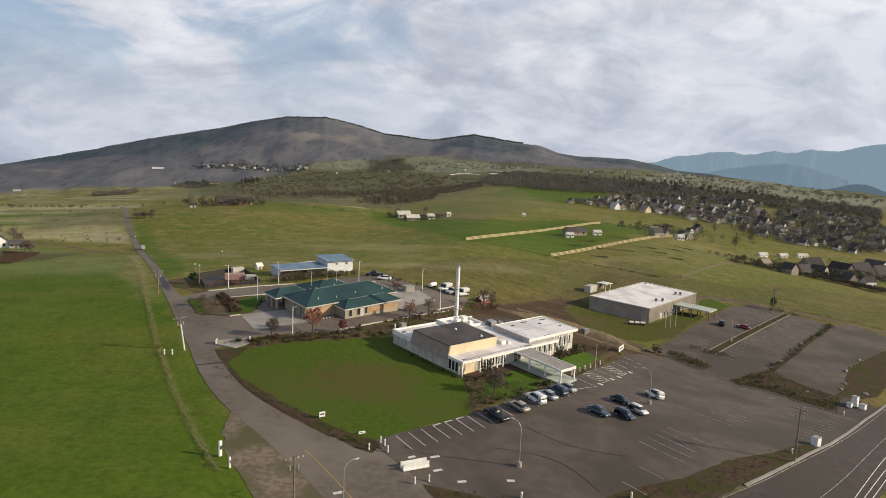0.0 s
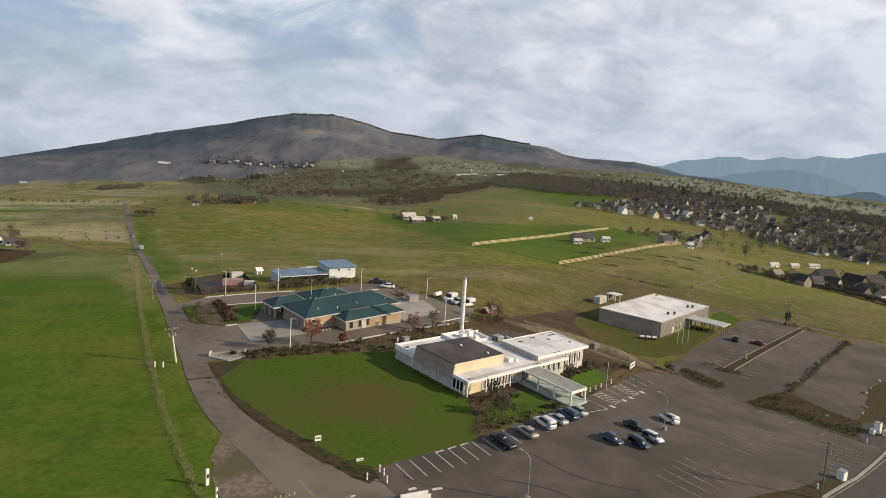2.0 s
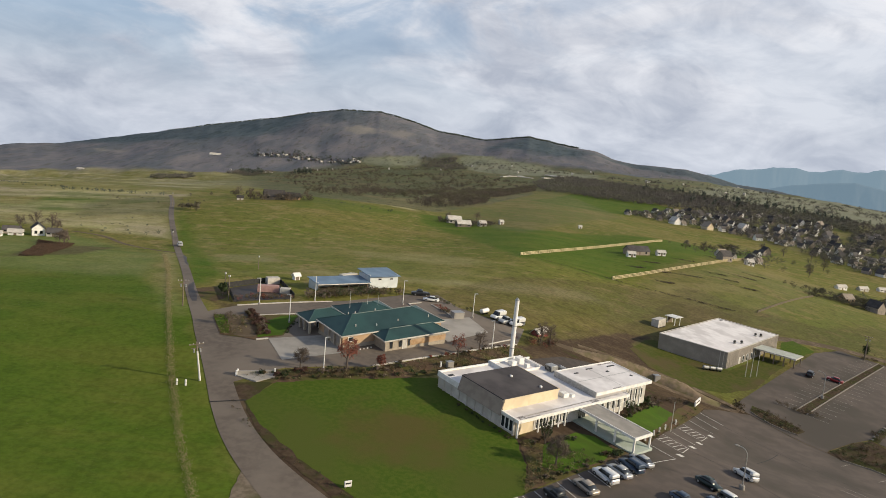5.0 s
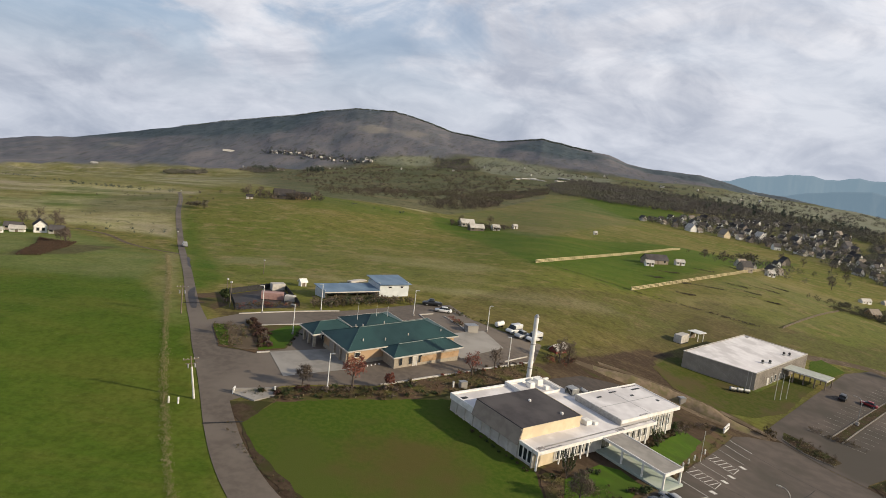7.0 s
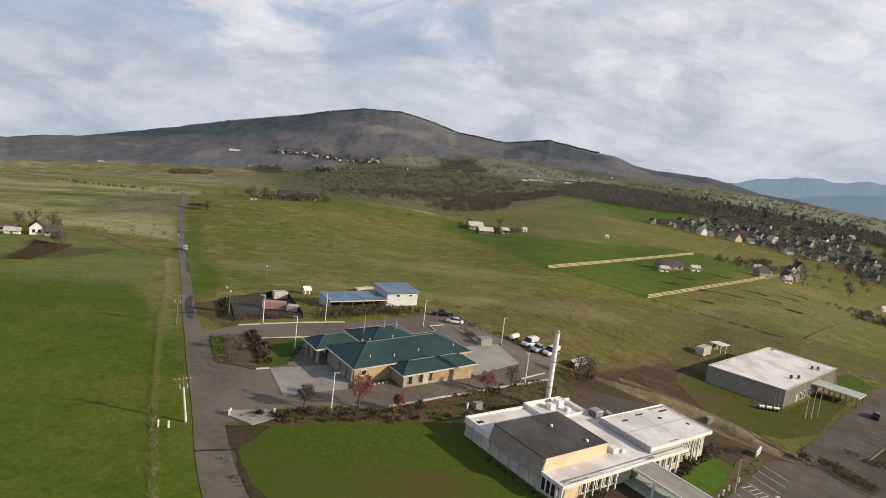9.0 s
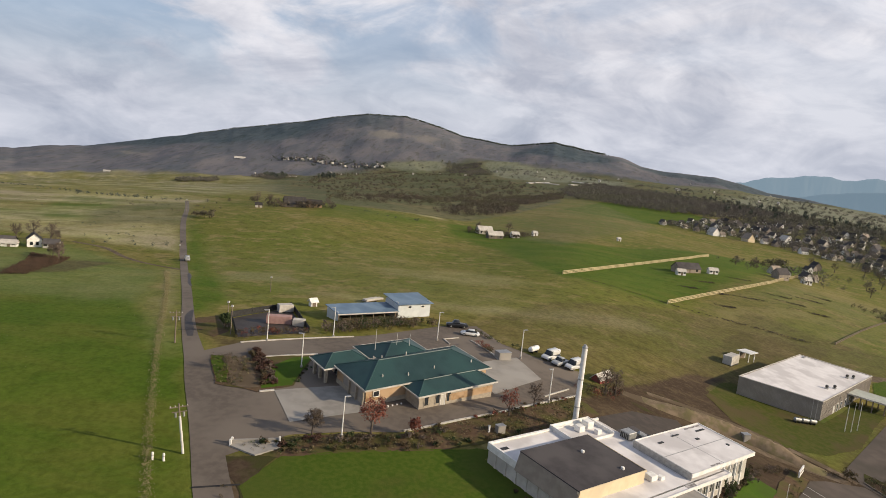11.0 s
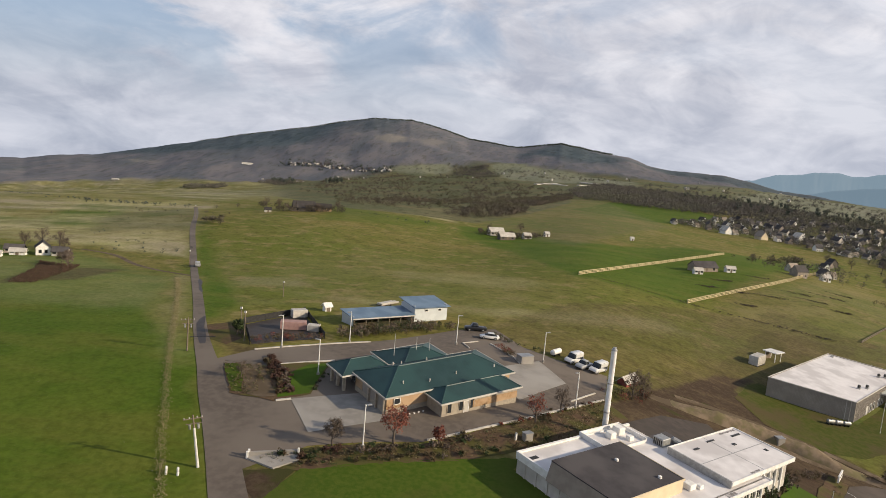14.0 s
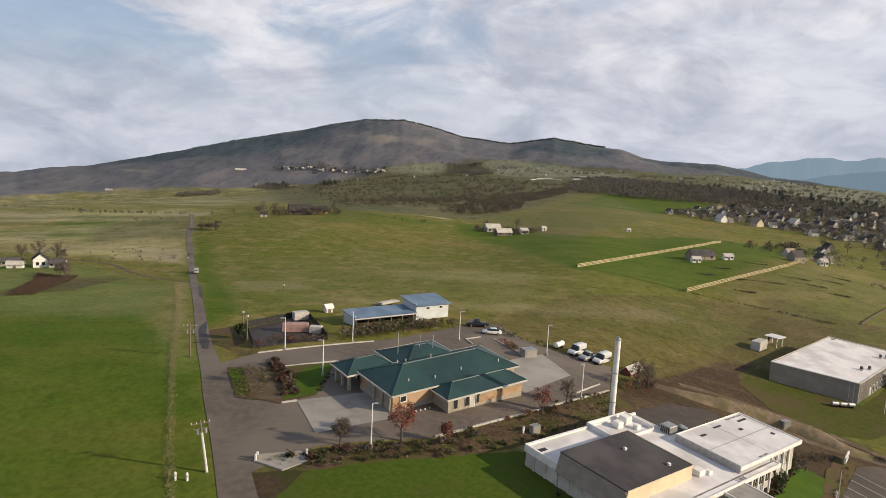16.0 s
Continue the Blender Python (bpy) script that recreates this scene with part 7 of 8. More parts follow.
def shrub(x, y, r, leaf, tall=1.0, group=""):
    me = SHRUBS[leaf][int(RNG.integers(0, 3))]
    ob = new("shrub", me)
    ob.matrix_world = Matrix.Translation((x, y, gz(x, y) + 0.1)) @ Matrix.Rotation(RNG.random() * 6.28, 4, "Z") @ Matrix.Diagonal((r, r, r * tall, 1))
    return tagged(ob, SHRUB_WORDS[leaf], "shrub", group)


GROWTH = []


def hedge(path, step, r, mix, group, tall=1.0, jitter=0.6):
    p = np.array(path, float)
    if not group.startswith(SINGLE):
        n = int(np.hypot(*np.diff(p, axis=0).T).sum() / step * 2.2) + 2
        GROWTH.append((strewn_line(path, n, jitter * 1.2, n + int(100 * r)), r * 1.5 * tall, mix))
        return
    total = np.hypot(*np.diff(p, axis=0).T).sum()
    for k in range(int(total / step) + 1):
        q = along(path, min(total, k * step)) + RNG.normal(0, jitter, 2)
        shrub(q[0], q[1], r * (0.7 + 0.6 * RNG.random()), mix[int(RNG.integers(0, len(mix)))], tall, group)


def strewn(outline, n, seed):
    rng = np.random.default_rng(seed)
    p = np.array(outline, float)
    lo, hi = p.min(0), p.max(0)
    q = lo + (hi - lo) * rng.random((n * 6, 2))
    return q[inside(q[:, 0], q[:, 1], outline, 0.01) > 0.5][:n]


def strewn_line(path, n, width, seed):
    rng = np.random.default_rng(seed)
    p = np.array(path, float)
    total = np.hypot(*np.diff(p, axis=0).T).sum()
    s = rng.random(n) * total
    return np.array([along(path, k) for k in s]) + rng.normal(0, width, (n, 2))



# yard and office
tree(upright(-35.2, 112.2), 6.0, "red_leaf", "small tree with russet autumn leaves", 1, 1500, 0.36, 0.12, False)
tree(upright(-28.6, 113.8), 3.4, "red_leaf", "young tree with russet autumn leaves", 2, 800, 0.26, 0.11, False)
tree(upright(-14.7, 128.5), 5.2, "red_leaf", "thin tree with sparse russet leaves", 3, 620, 0.30, 0.11, False)
tree(upright(-43.6, 108.6), 4.2, "twig", "bare rounded tree in the planting bed", 4, 1300, 0.36, 0.30)
tree(upright(-10.6, 135.3), 4.8, "twig", "thin bare tree beside the yard", 5, 600, 0.26, 0.30)
tree(upright(3.6, 154.0), 6.2, "twig", "bare tree beside the dirt track", 6, 900, 0.28, 0.34)
tree(upright(6.0, 157.0), 5.4, "twig", "bare tree beside the dirt track", 16, 700, 0.24, 0.32)
tree(upright(6.4, 92.0), 5.0, "twig", "bare spreading tree on the front lawn", 7, 1500, 0.36, 0.32)
tree(upright(-66.2, 124.6), 3.2, "twig", "small bare tree in the planting bed", 8, 500, 0.30, 0.24)
tree(upright(119.2, 236.6), 5.6, "green_leaf", "slim dark tree beside the far pole", 9, 700, 0.16, 0.16, False)


def spiky_tree(x, y, h, label):
    """A dark columnar evergreen with upswept pointed branches."""
    rng = np.random.default_rng(int(10 * x))
    ob = thing("tree", upright(x, y), label, "tree")
    bm, pts = bmesh.new(), []
    tube(bm, ((0, 0, -0.2), (0, 0, h * 0.5)), (0.12, 0.06), 6)
    for k in range(12):
        a, f = 2.4 * k, 0.15 + 0.05 * k
        tip = (math.cos(a) * h * 0.24, math.sin(a) * h * 0.24, h * (0.55 + 0.45 * rng.random()))
        root = (0, 0, h * f * 0.6)
        tube(bm, (root, (tip[0] * 0.8, tip[1] * 0.8, h * 0.42), tip), (0.05, 0.05, 0.015), 5)
        for s in np.linspace(0.35, 1.0, 7):
            pts.append((tip[0] * min(1, 0.3 + s * 0.8), tip[1] * min(1, 0.3 + s * 0.8), root[2] + (tip[2] - root[2]) * s))
    part("trunk", bm, "bark", ob)
    v, f = flakes(np.array(pts), np.full((len(pts), 3), 0.24), 900, 0.12, rng, 0.5, 0.1)
    crown = new("crown", mesh_of("crown", v, f, "green_leaf"))
    crown.parent = ob


spiky_tree(4.6, 98.8, 4.6, "dark upswept evergreen beside the office wall")
spiky_tree(22.6, 125.4, 3.6, "dark upswept evergreen beside the office wing")
spiky_tree(28.0, 137.0, 2.8, "dark upswept evergreen beside the office wing")

ALL = ("green_leaf", "brown_leaf", "twig")
SINGLE = ("shrubs along the yard", "shrubs by the", "shrubs along the office", "shrubs along the parking", "shrubs in the bare")
hedge([(-49.5, 103.6), (-44, 106.2), (-38.6, 109.0), (-30, 112.4), (-24, 118.4)], 1.0, 0.75, ("brown_leaf", "twig", "brown_leaf", "maroon_leaf", "green_leaf"), "shrubs along the yard")
hedge([(-45.5, 103.2), (-38, 106.6), (-30, 109.6), (-21, 115.4), (-12, 124)], 1.5, 0.6, ("brown_leaf", "twig", "green_leaf", "brown_leaf"), "shrubs along the yard")
hedge([(-20, 124.6), (-12, 133.4), (-5, 143.4)], 1.6, 0.6, ("brown_leaf", "red_leaf", "twig"), "shrubs along the yard")
hedge([(-57.0, 154.8), (-49.8, 164.0), (-38.5, 176.0)], 0.9, 1.15, ("brown_leaf", "twig", "twig", "green_leaf"), "hedge before the barn", 1.1, 1.0)
hedge([(-58.5, 157.0), (-50.4, 166.6), (-40.5, 178.0)], 1.1, 1.1, ("brown_leaf", "twig", "green_leaf"), "hedge before the barn", 1.2, 0.9)
hedge([(-74.0, 144.0), (-67.4, 147.6), (-60.6, 152.2)], 0.9, 0.9, ("brown_leaf", "brown_leaf", "red_leaf", "twig"), "shrubs along the fenced yard", 1.0, 0.7)
hedge([(-72, 141.2), (-69.5, 143.6)], 0.9, 0.6, ("twig",), "shrubs along the fenced yard", 0.8, 0.5)
hedge([(-66.2, 134.6), (-61.4, 128.4), (-56.6, 120.6)], 0.6, 0.85, ("maroon_leaf", "maroon_leaf", "brown_leaf"), "shrubs in the bare bed", 0.9, 0.4)
hedge([(-65.0, 135.2), (-60.4, 129.2), (-55.9, 121.6)], 0.6, 0.8, ("maroon_leaf", "maroon_leaf", "twig"), "shrubs in the bare bed", 0.9, 0.4)
hedge([(-52.6, 124.6), (-53.4, 132.0)], 1.2, 0.5, ("green_leaf", "brown_leaf"), "shrubs by the station door", 0.9, 0.3)
hedge([(1.4, 97.2), (5.4, 99.6), (10.4, 104.2)], 0.85, 0.65, ("green_leaf", "brown_leaf", "twig"), "shrubs along the office front", 1.0, 0.4)
hedge([(2.6, 88.0), (5.6, 87.0), (12.6, 95.0), (18.8, 103.2)], 1.3, 0.55, ("brown_leaf", "twig", "green_leaf"), "shrubs along the parking row", 0.9, 0.6)
hedge([(18.6, 102.2), (16.4, 100.6), (14.8, 99.6)], 0.9, 0.8, ("brown_leaf", "green_leaf"), "shrubs along the parking row", 1.1, 0.4)
hedge([(-1.6, 97.6), (-5.0, 100.4), (-12.6, 106.4)], 1.2, 0.45, ("brown_leaf", "green_leaf"), "shrubs along the office wall", 0.9, 0.3)
hedge([(21.4, 122.6), (25.4, 131.0), (30.0, 139.6)], 0.9, 0.85, ("green_leaf", "twig", "brown_leaf"), "shrubs along the office wing", 1.1, 0.5)
hedge([(30.5, 141.0), (34.6, 147.6), (39.6, 151.6)], 1.0, 0.8, ("brown_leaf", "twig"), "shrubs behind the side lawn", 0.9, 0.7)
hedge([(25.0, 113.2), (29.6, 123.2), (36.6, 138.0), (42.0, 149.0)], 1.3, 0.4, ("brown_leaf", "green_leaf"), "low shrubs by the bollards", 0.8, 0.3)
hedge([(-0.6, 150.6), (3.4, 155.4), (8.2, 158.4)], 0.8, 0.95, ("brown_leaf", "twig", "red_leaf"), "shrubs beside the dirt track", 1.0, 0.9)
hedge([(58.2, 158.8), (61.5, 154.0), (66, 150.5)], 1.1, 0.8, ("brown_leaf", "twig", "green_leaf"), "shrubs on the bank between the lots", 0.8, 1.0)
hedge([(60, 161.6), (64, 157.6), (68, 153.4)], 1.3, 0.7, ("brown_leaf", "twig"), "shrubs on the bank between the lots", 0.8, 0.9)
hedge([(76, 146.5), (82, 149)], 0.8, 0.7, ("brown_leaf", "twig"), "shrubs on the bank between the lots", 0.9, 0.5)
hedge([(73.4, 141.4), (79.6, 139.6), (85.4, 133.4), (90, 129.4), (94, 134)], 0.9, 0.9, ("green_leaf", "brown_leaf", "green_leaf"), "shrubs on the bank between the lots", 0.8, 1.6)
hedge([(86.4, 156.2), (96.8, 170.4), (117, 198), (137.4, 226)], 1.7, 0.9, ("brown_leaf", "green_leaf", "twig"), "shrubs along the gravel lot", 0.8, 0.6)
hedge([(117.6, 237.4), (123.6, 235.4), (128, 232.6)], 1.0, 0.8, ("brown_leaf", "twig"), "shrubs at the island's end", 0.9, 0.6)
hedge([(66.6, 170.2), (72.6, 166.4), (79, 164.6)], 0.9, 0.7, ("brown_leaf", "twig"), "shrubs at the island's end", 0.9, 0.6)
hedge([(-20, 67.6), (-16, 66.4), (-13, 65.4)], 0.8, 0.45, ("brown_leaf", "green_leaf"), "weeds at the lot entrance", 0.8, 0.5)
hedge([(-3.6, 55.8), (2, 54.2), (10, 52), (17, 51.6)], 0.8, 0.45, ("brown_leaf", "green_leaf"), "weeds at the lot entrance", 0.8, 0.8)
hedge([(24, 59.6), (36, 63.4), (46, 71.4), (57, 80.2), (64, 87.6)], 0.9, 0.4, ("brown_leaf", "green_leaf", "brown_leaf"), "weeds along the kerb", 0.6, 0.8)
hedge([(72, 166), (98, 199.6), (123, 233)], 1.1, 0.42, ("brown_leaf", "twig", "brown_leaf"), "low growth on the island", 0.7, 0.4)
hedge([(120, 246), (150, 238), (178, 226)], 1.2, 0.6, ("brown_leaf", "brown_leaf"), "weeds along the farm track", 0.6, 0.5)
hedge([(44.8, 160.6), (52.8, 156.8)], 1.3, 0.6, ("brown_leaf",), "weeds beside the track", 0.7, 0.6)
hedge([(53.6, 158.0), (54.6, 157.2)], 0.9, 1.3, ("brown_leaf",), "weeds beside the track", 1.2, 0.3)
hedge([(-50.0, 92.6), (-44.8, 86.6), (-36.0, 79.4), (-24.0, 71.8), (-15.0, 66.6), (-12.0, 64.6)], 1.3, 0.42, ("brown_leaf", "green_leaf", "brown_leaf"), "weeds along the lane", 0.7, 0.4)
hedge([(-27, 176), (-22, 171.5), (-15, 168.6)], 1.2, 0.7, ("brown_leaf", "green_leaf"), "shrubs behind the rear lot", 0.9, 0.5)
hedge([(-25.5, 167.2), (-21.5, 161.6)], 0.8, 0.8, ("brown_leaf", "red_leaf"), "shrubs behind the rear lot", 0.9, 0.5)


# ---------------------------------------------------------------- stuff: weeds, woods
def clumps(name, xy, heights, mat, label, per=34, flat=0.7, hollow=0.25, size=0.16, squash=0.42, category="woods", low=0.58):
    """Tree and weed crowns too many to count, in one mesh: small flakes gathered in uneven crowns, each on a stem."""
    rng = np.random.default_rng(len(xy) + per)
    z = land(xy[:, 0], xy[:, 1])
    n = len(xy)
    pick = np.repeat(np.arange(n), per)
    h = heights[pick]
    d = rng.normal(size=(n * per, 3))
    d /= np.linalg.norm(d, axis=1)[:, None]
    r = (hollow + (1 - hollow) * rng.random(n * per) ** 0.5)[:, None]
    lump = 0.75 + 0.5 * rng.random(n)[pick]
    c = np.stack([xy[pick, 0], xy[pick, 1], z[pick] + low * h], 1) + d * r * np.stack([squash * h * lump, squash * h * lump, 0.42 * h], 1)
    a = rng.normal(size=c.shape)
    a /= np.linalg.norm(a, axis=1)[:, None]
    b = np.cross(a, d)
    b /= np.linalg.norm(b, axis=1)[:, None] + 1e-9
    s = (size * h * (0.6 + 0.8 * rng.random(n * per)))[:, None]
    v = np.stack([c - a * s, c + b * s * flat, c + a * s], 1).reshape(-1, 3)
    f = np.arange(3 * n * per).reshape(-1, 3)
    w = 0.02 * heights
    stems = np.stack([np.stack([xy[:, 0] - w, xy[:, 1], z - 0.2], 1), np.stack([xy[:, 0] + w, xy[:, 1], z - 0.2], 1), np.stack([xy[:, 0], xy[:, 1], z + 0.6 * heights], 1)], 1).reshape(-1, 3)
    me = bpy.data.meshes.new(name)
    me.from_pydata(np.r_[v, stems].tolist(), [], np.r_[f, len(v) + np.arange(3 * n).reshape(-1, 3)].tolist())
    me.materials.append(M[mat])
    return tagged(new(name, me), label, category, kind="stuff")


M["bramble"] = material("brown_bramble", (0.105, 0.066, 0.044), (0.075, 0.050, 0.034), 0.5, 0.95)
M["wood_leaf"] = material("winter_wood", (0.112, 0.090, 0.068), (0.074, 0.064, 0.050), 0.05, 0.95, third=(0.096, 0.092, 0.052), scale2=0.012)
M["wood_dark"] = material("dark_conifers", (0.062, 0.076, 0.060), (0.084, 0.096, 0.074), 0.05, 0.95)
# woods farther off: distance haze is mixed into this paler base colour
M["far_wood"] = material("hazed_winter_wood", (0.142, 0.126, 0.108), (0.104, 0.095, 0.085), 0.03, 0.95, third=(0.122, 0.118, 0.084), scale2=0.006)
M["weed"] = material("dead_weeds", (0.300, 0.250, 0.145), (0.215, 0.195, 0.095), 0.5, 0.95)


def hs(n, lo, hi, seed):
    return lo + (hi - lo) * np.random.default_rng(seed).random(n)


weeds = strewn_line([(-34, 53), (-41.4, 63), (-51, 77), (-65.7, 100), (-80, 124), (-110, 176), (-128, 205)], 5200, 0.4, 3)
clumps("roadside_weeds", weeds, hs(len(weeds), 0.15, 0.5, 4), "weed", "dead weeds along the field's edge", 8, category="weeds")
tufts = np.r_[strewn([(-70, 110), (-100, 158), (-190, 243), (-200, 120), (-30, 20), (-20, 40), (-36, 56)], 900, 5), strewn([(-120, 260), (-20, 190), (40, 240), (30, 272), (-40, 365)], 900, 6)]
clumps("grass_tufts", tufts, hs(len(tufts), 0.10, 0.28, 6), "weed", "tufts of long grass in the fields", 6, squash=0.9, category="grass")
for leaf, word in (("green_leaf", "evergreen"), ("brown_leaf", "brown"), ("twig", "bare twiggy"), ("red_leaf", "russet")):
    sets = [(xy[k::len(mixed)], r) for xy, r, mixed in GROWTH for k, l in enumerate(mixed) if l == leaf]
    xy = np.concatenate([q for q, _ in sets])
    hh = np.concatenate([np.full(len(q), r) for q, r in sets]) * hs(len(xy), 0.6, 1.25, len(xy))
    clumps("hedge_growth", xy, hh, leaf, f"{word} shrubs massed in hedges and banks", 60, size=0.11, squash=0.6, category="shrubs")
bed = [(-53.0, 101.4), (-46.8, 106.4), (-39.3, 110.0), (-30.8, 113.4), (-20, 123.8), (-8, 138.4), (-3, 146), (0, 141), (-4, 131.5), (-8, 124.8), (-17.4, 117.2), (-24, 112.2), (-33, 108.2), (-46, 101.8)]
for mat, n, lo, hi, seed in (("weed", 420, 0.15, 0.5, 71), ("brown_leaf", 330, 0.3, 1.0, 72), ("green_leaf", 170, 0.3, 0.9, 73)):
    rough = n // 2 if mat != "weed" else n // 9
    xy = np.r_[strewn(bed, n, seed), strewn([(0.6, 97), (1.8, 90), (1.4, 82.4), (6.6, 87.8), (13.2, 95.6), (11.4, 99.4), (5.0, 98.0)], n // 3, seed), strewn([(71.6, 143), (79.2, 150.6), (85.4, 154.6), (90.6, 146), (97, 139.6), (92.3, 131.8), (89.2, 125.8), (83.6, 130), (78.2, 136.8), (72, 139.6)], rough, seed), strewn([(58.2, 158.1), (61.6, 152.6), (66, 150), (68.6, 152.8), (64.2, 158.8), (59.8, 162)], n // 5, seed), strewn([(-72, 129.6), (-65.4, 119.2), (-61, 119.2), (-63, 131)], n // 5, seed)]
    clumps("bed_growth", xy, hs(len(xy), lo, hi, seed), mat, "low winter growth in the planting beds", 22, size=0.16, squash=0.7, category="plants")
BANDED = ("oak_scrub", "valley_woods")
for name, outline, n, lo, hi, mat, label, seed in (
        ("bare_thicket", [(-97, 553), (-109, 760), (-89, 1209), (-15, 1482), (-2, 1276), (-57, 825), (-52, 708), (-61, 611)], 1100, 4, 8, "wood_leaf", "bare brown thicket on the rise", 11),
        ("oak_scrub", [(-708, 1722), (-803, 2044), (-869, 2437), (-823, 2558), (-650, 2569), (-396, 2365), (-165, 1990), (-11, 1663), (-2, 1352), (-100, 1000), (-130, 640), (-176, 679), (-565, 1574)], 1900, 3.5, 9, "wood_leaf", "winter scrub with grassy gaps", 12),
        ("oak_scrub", [(-205, 560), (-130, 540), (-100, 560), (-100, 900), (-200, 1200), (-330, 1200)], 500, 2.5, 6, "wood_leaf", "winter scrub with grassy gaps", 23),
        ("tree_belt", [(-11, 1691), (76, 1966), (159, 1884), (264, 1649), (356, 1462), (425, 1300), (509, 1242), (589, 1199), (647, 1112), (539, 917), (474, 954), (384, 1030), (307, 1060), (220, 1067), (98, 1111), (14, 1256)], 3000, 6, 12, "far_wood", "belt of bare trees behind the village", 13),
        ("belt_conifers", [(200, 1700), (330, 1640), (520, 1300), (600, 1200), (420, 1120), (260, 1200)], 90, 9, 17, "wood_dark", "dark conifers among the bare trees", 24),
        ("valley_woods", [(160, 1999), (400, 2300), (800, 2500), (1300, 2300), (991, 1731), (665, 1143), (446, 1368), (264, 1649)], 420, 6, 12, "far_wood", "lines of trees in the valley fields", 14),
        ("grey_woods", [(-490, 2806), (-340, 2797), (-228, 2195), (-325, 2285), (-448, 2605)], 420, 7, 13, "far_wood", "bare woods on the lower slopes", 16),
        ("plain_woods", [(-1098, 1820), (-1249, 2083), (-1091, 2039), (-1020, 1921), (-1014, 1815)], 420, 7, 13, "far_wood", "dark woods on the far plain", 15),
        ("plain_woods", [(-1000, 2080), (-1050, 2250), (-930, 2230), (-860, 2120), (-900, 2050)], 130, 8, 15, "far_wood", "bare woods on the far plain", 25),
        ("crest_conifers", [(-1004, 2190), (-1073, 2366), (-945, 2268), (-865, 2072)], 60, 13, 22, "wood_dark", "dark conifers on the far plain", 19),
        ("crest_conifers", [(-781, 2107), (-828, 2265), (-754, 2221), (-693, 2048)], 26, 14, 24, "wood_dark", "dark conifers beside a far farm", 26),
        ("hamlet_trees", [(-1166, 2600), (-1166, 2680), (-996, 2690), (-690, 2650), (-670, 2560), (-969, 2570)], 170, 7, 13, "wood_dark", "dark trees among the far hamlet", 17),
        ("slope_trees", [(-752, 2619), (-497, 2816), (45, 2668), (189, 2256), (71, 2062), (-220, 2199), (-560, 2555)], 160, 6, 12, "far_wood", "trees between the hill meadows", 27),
        ("farmyard_trees", [(-206, 436), (-194, 424), (-172, 432), (-158, 452), (-164, 466), (-192, 458)], 42, 2, 7, "wood_leaf", "bare trees and shrubs round a farmhouse", 21),
        ("farmyard_trees", [(-70, 462), (-58, 448), (-34, 446), (-22, 466), (-44, 480)], 80, 1.5, 4.5, "wood_leaf", "bare trees and shrubs round a farm", 22),
        ("field_trees", [(240, 980), (520, 1150), (700, 1700), (500, 1700), (260, 1200)], 70, 4, 8, "wood_leaf", "scattered trees in the far fields", 20),
        ("bramble_patch", [(-157, 172), (-171.5, 197.7), (-183, 213.4), (-175, 211.4), (-167, 211.7), (-159.6, 197.5), (-151.5, 174.8)], 1300, 0.4, 1.0, "bramble", "brown bramble patch in the field", 18)):
    xy = strewn(outline, n * 2 if name in BANDED else n, seed)
    if name in BANDED:
        xy = xy[ripple(xy[:, 0], 0.45 * xy[:, 1], 95, 6) + 0.5 * ripple(xy[:, 0], 0.5 * xy[:, 1], 33, 2) > -0.05]
    tall = "conifer" in name
    far_off = xy[:, 1].mean() > 520
    clumps(name, xy, hs(len(xy), lo, hi, seed), mat, label, 46 if far_off else 60, size=0.125 if far_off else 0.11, squash=0.17 if tall else 0.66, hollow=0.1, low=0.45)
for name, path, n, w, lo, hi, mat, label in (
        ("field_hedge", [(144, 350), (146.5, 356.5), (169, 357), (190, 354.5), (205, 347), (218, 334)], 280, 1.7, 1.5, 3.4, "wood_leaf", "dark field hedge"),
        ("garden_bushes", [(152, 366), (172, 372), (196, 376), (214, 372), (232, 378)], 240, 7.0, 2.5, 6.0, "wood_leaf", "brown bushes along the gardens"),
        ("garden_bushes", [(96, 462), (117, 482), (140, 520), (174, 610)], 46, 6.0, 2.5, 6.0, "wood_leaf", "brown bushes round a smallholding"),
        ("far_hedge", [(-150, 470), (-120, 455), (-100, 470)], 12, 2.0, 1.2, 2.2, "wood_dark", "gappy hedge on the rise"),
        ("lane_trees", [(-199, 346.6), (-192, 343), (-186, 339)], 12, 1.5, 2.5, 5.5, "wood_leaf", "bare trees where the lane tops the rise"),
        ("rise_trees", [(-240, 430), (-229, 450), (-215, 470)], 9, 3.0, 3, 5, "wood_leaf", "bare trees on the rise"),
        ("field_bushes", [(-240, 298), (-227, 296), (-211, 296), (-198, 278), (-181, 270), (-181, 250), (-162, 260)], 26, 6.0, 0.6, 1.6, "wood_dark", "scattered bushes in the field"),
        ("plain_bushes", [(-330, 420), (-300, 380), (-260, 420), (-225, 365)], 26, 22.0, 0.6, 1.8, "wood_leaf", "scattered bushes on the far plain"),
        ("plain_hedgerow", [(-500, 520), (-380, 470), (-262, 440)], 80, 3, 1.0, 3.0, "wood_dark", "hedgerow across the far plain"),
("field_edge", [(-5.6, 292.1), (34.5, 278.2), (48.7, 274.6), (65.3, 270.4), (81.8, 265.3)], 210, 0.5, 0.3, 0.8, "wood_leaf", "dark rough growth along a field edge")):
    xy = strewn_line(path, n, w, n)
    clumps(name, xy, hs(len(xy), lo, hi, n), mat, label, 40, size=0.14, squash=0.6, hollow=0.1)


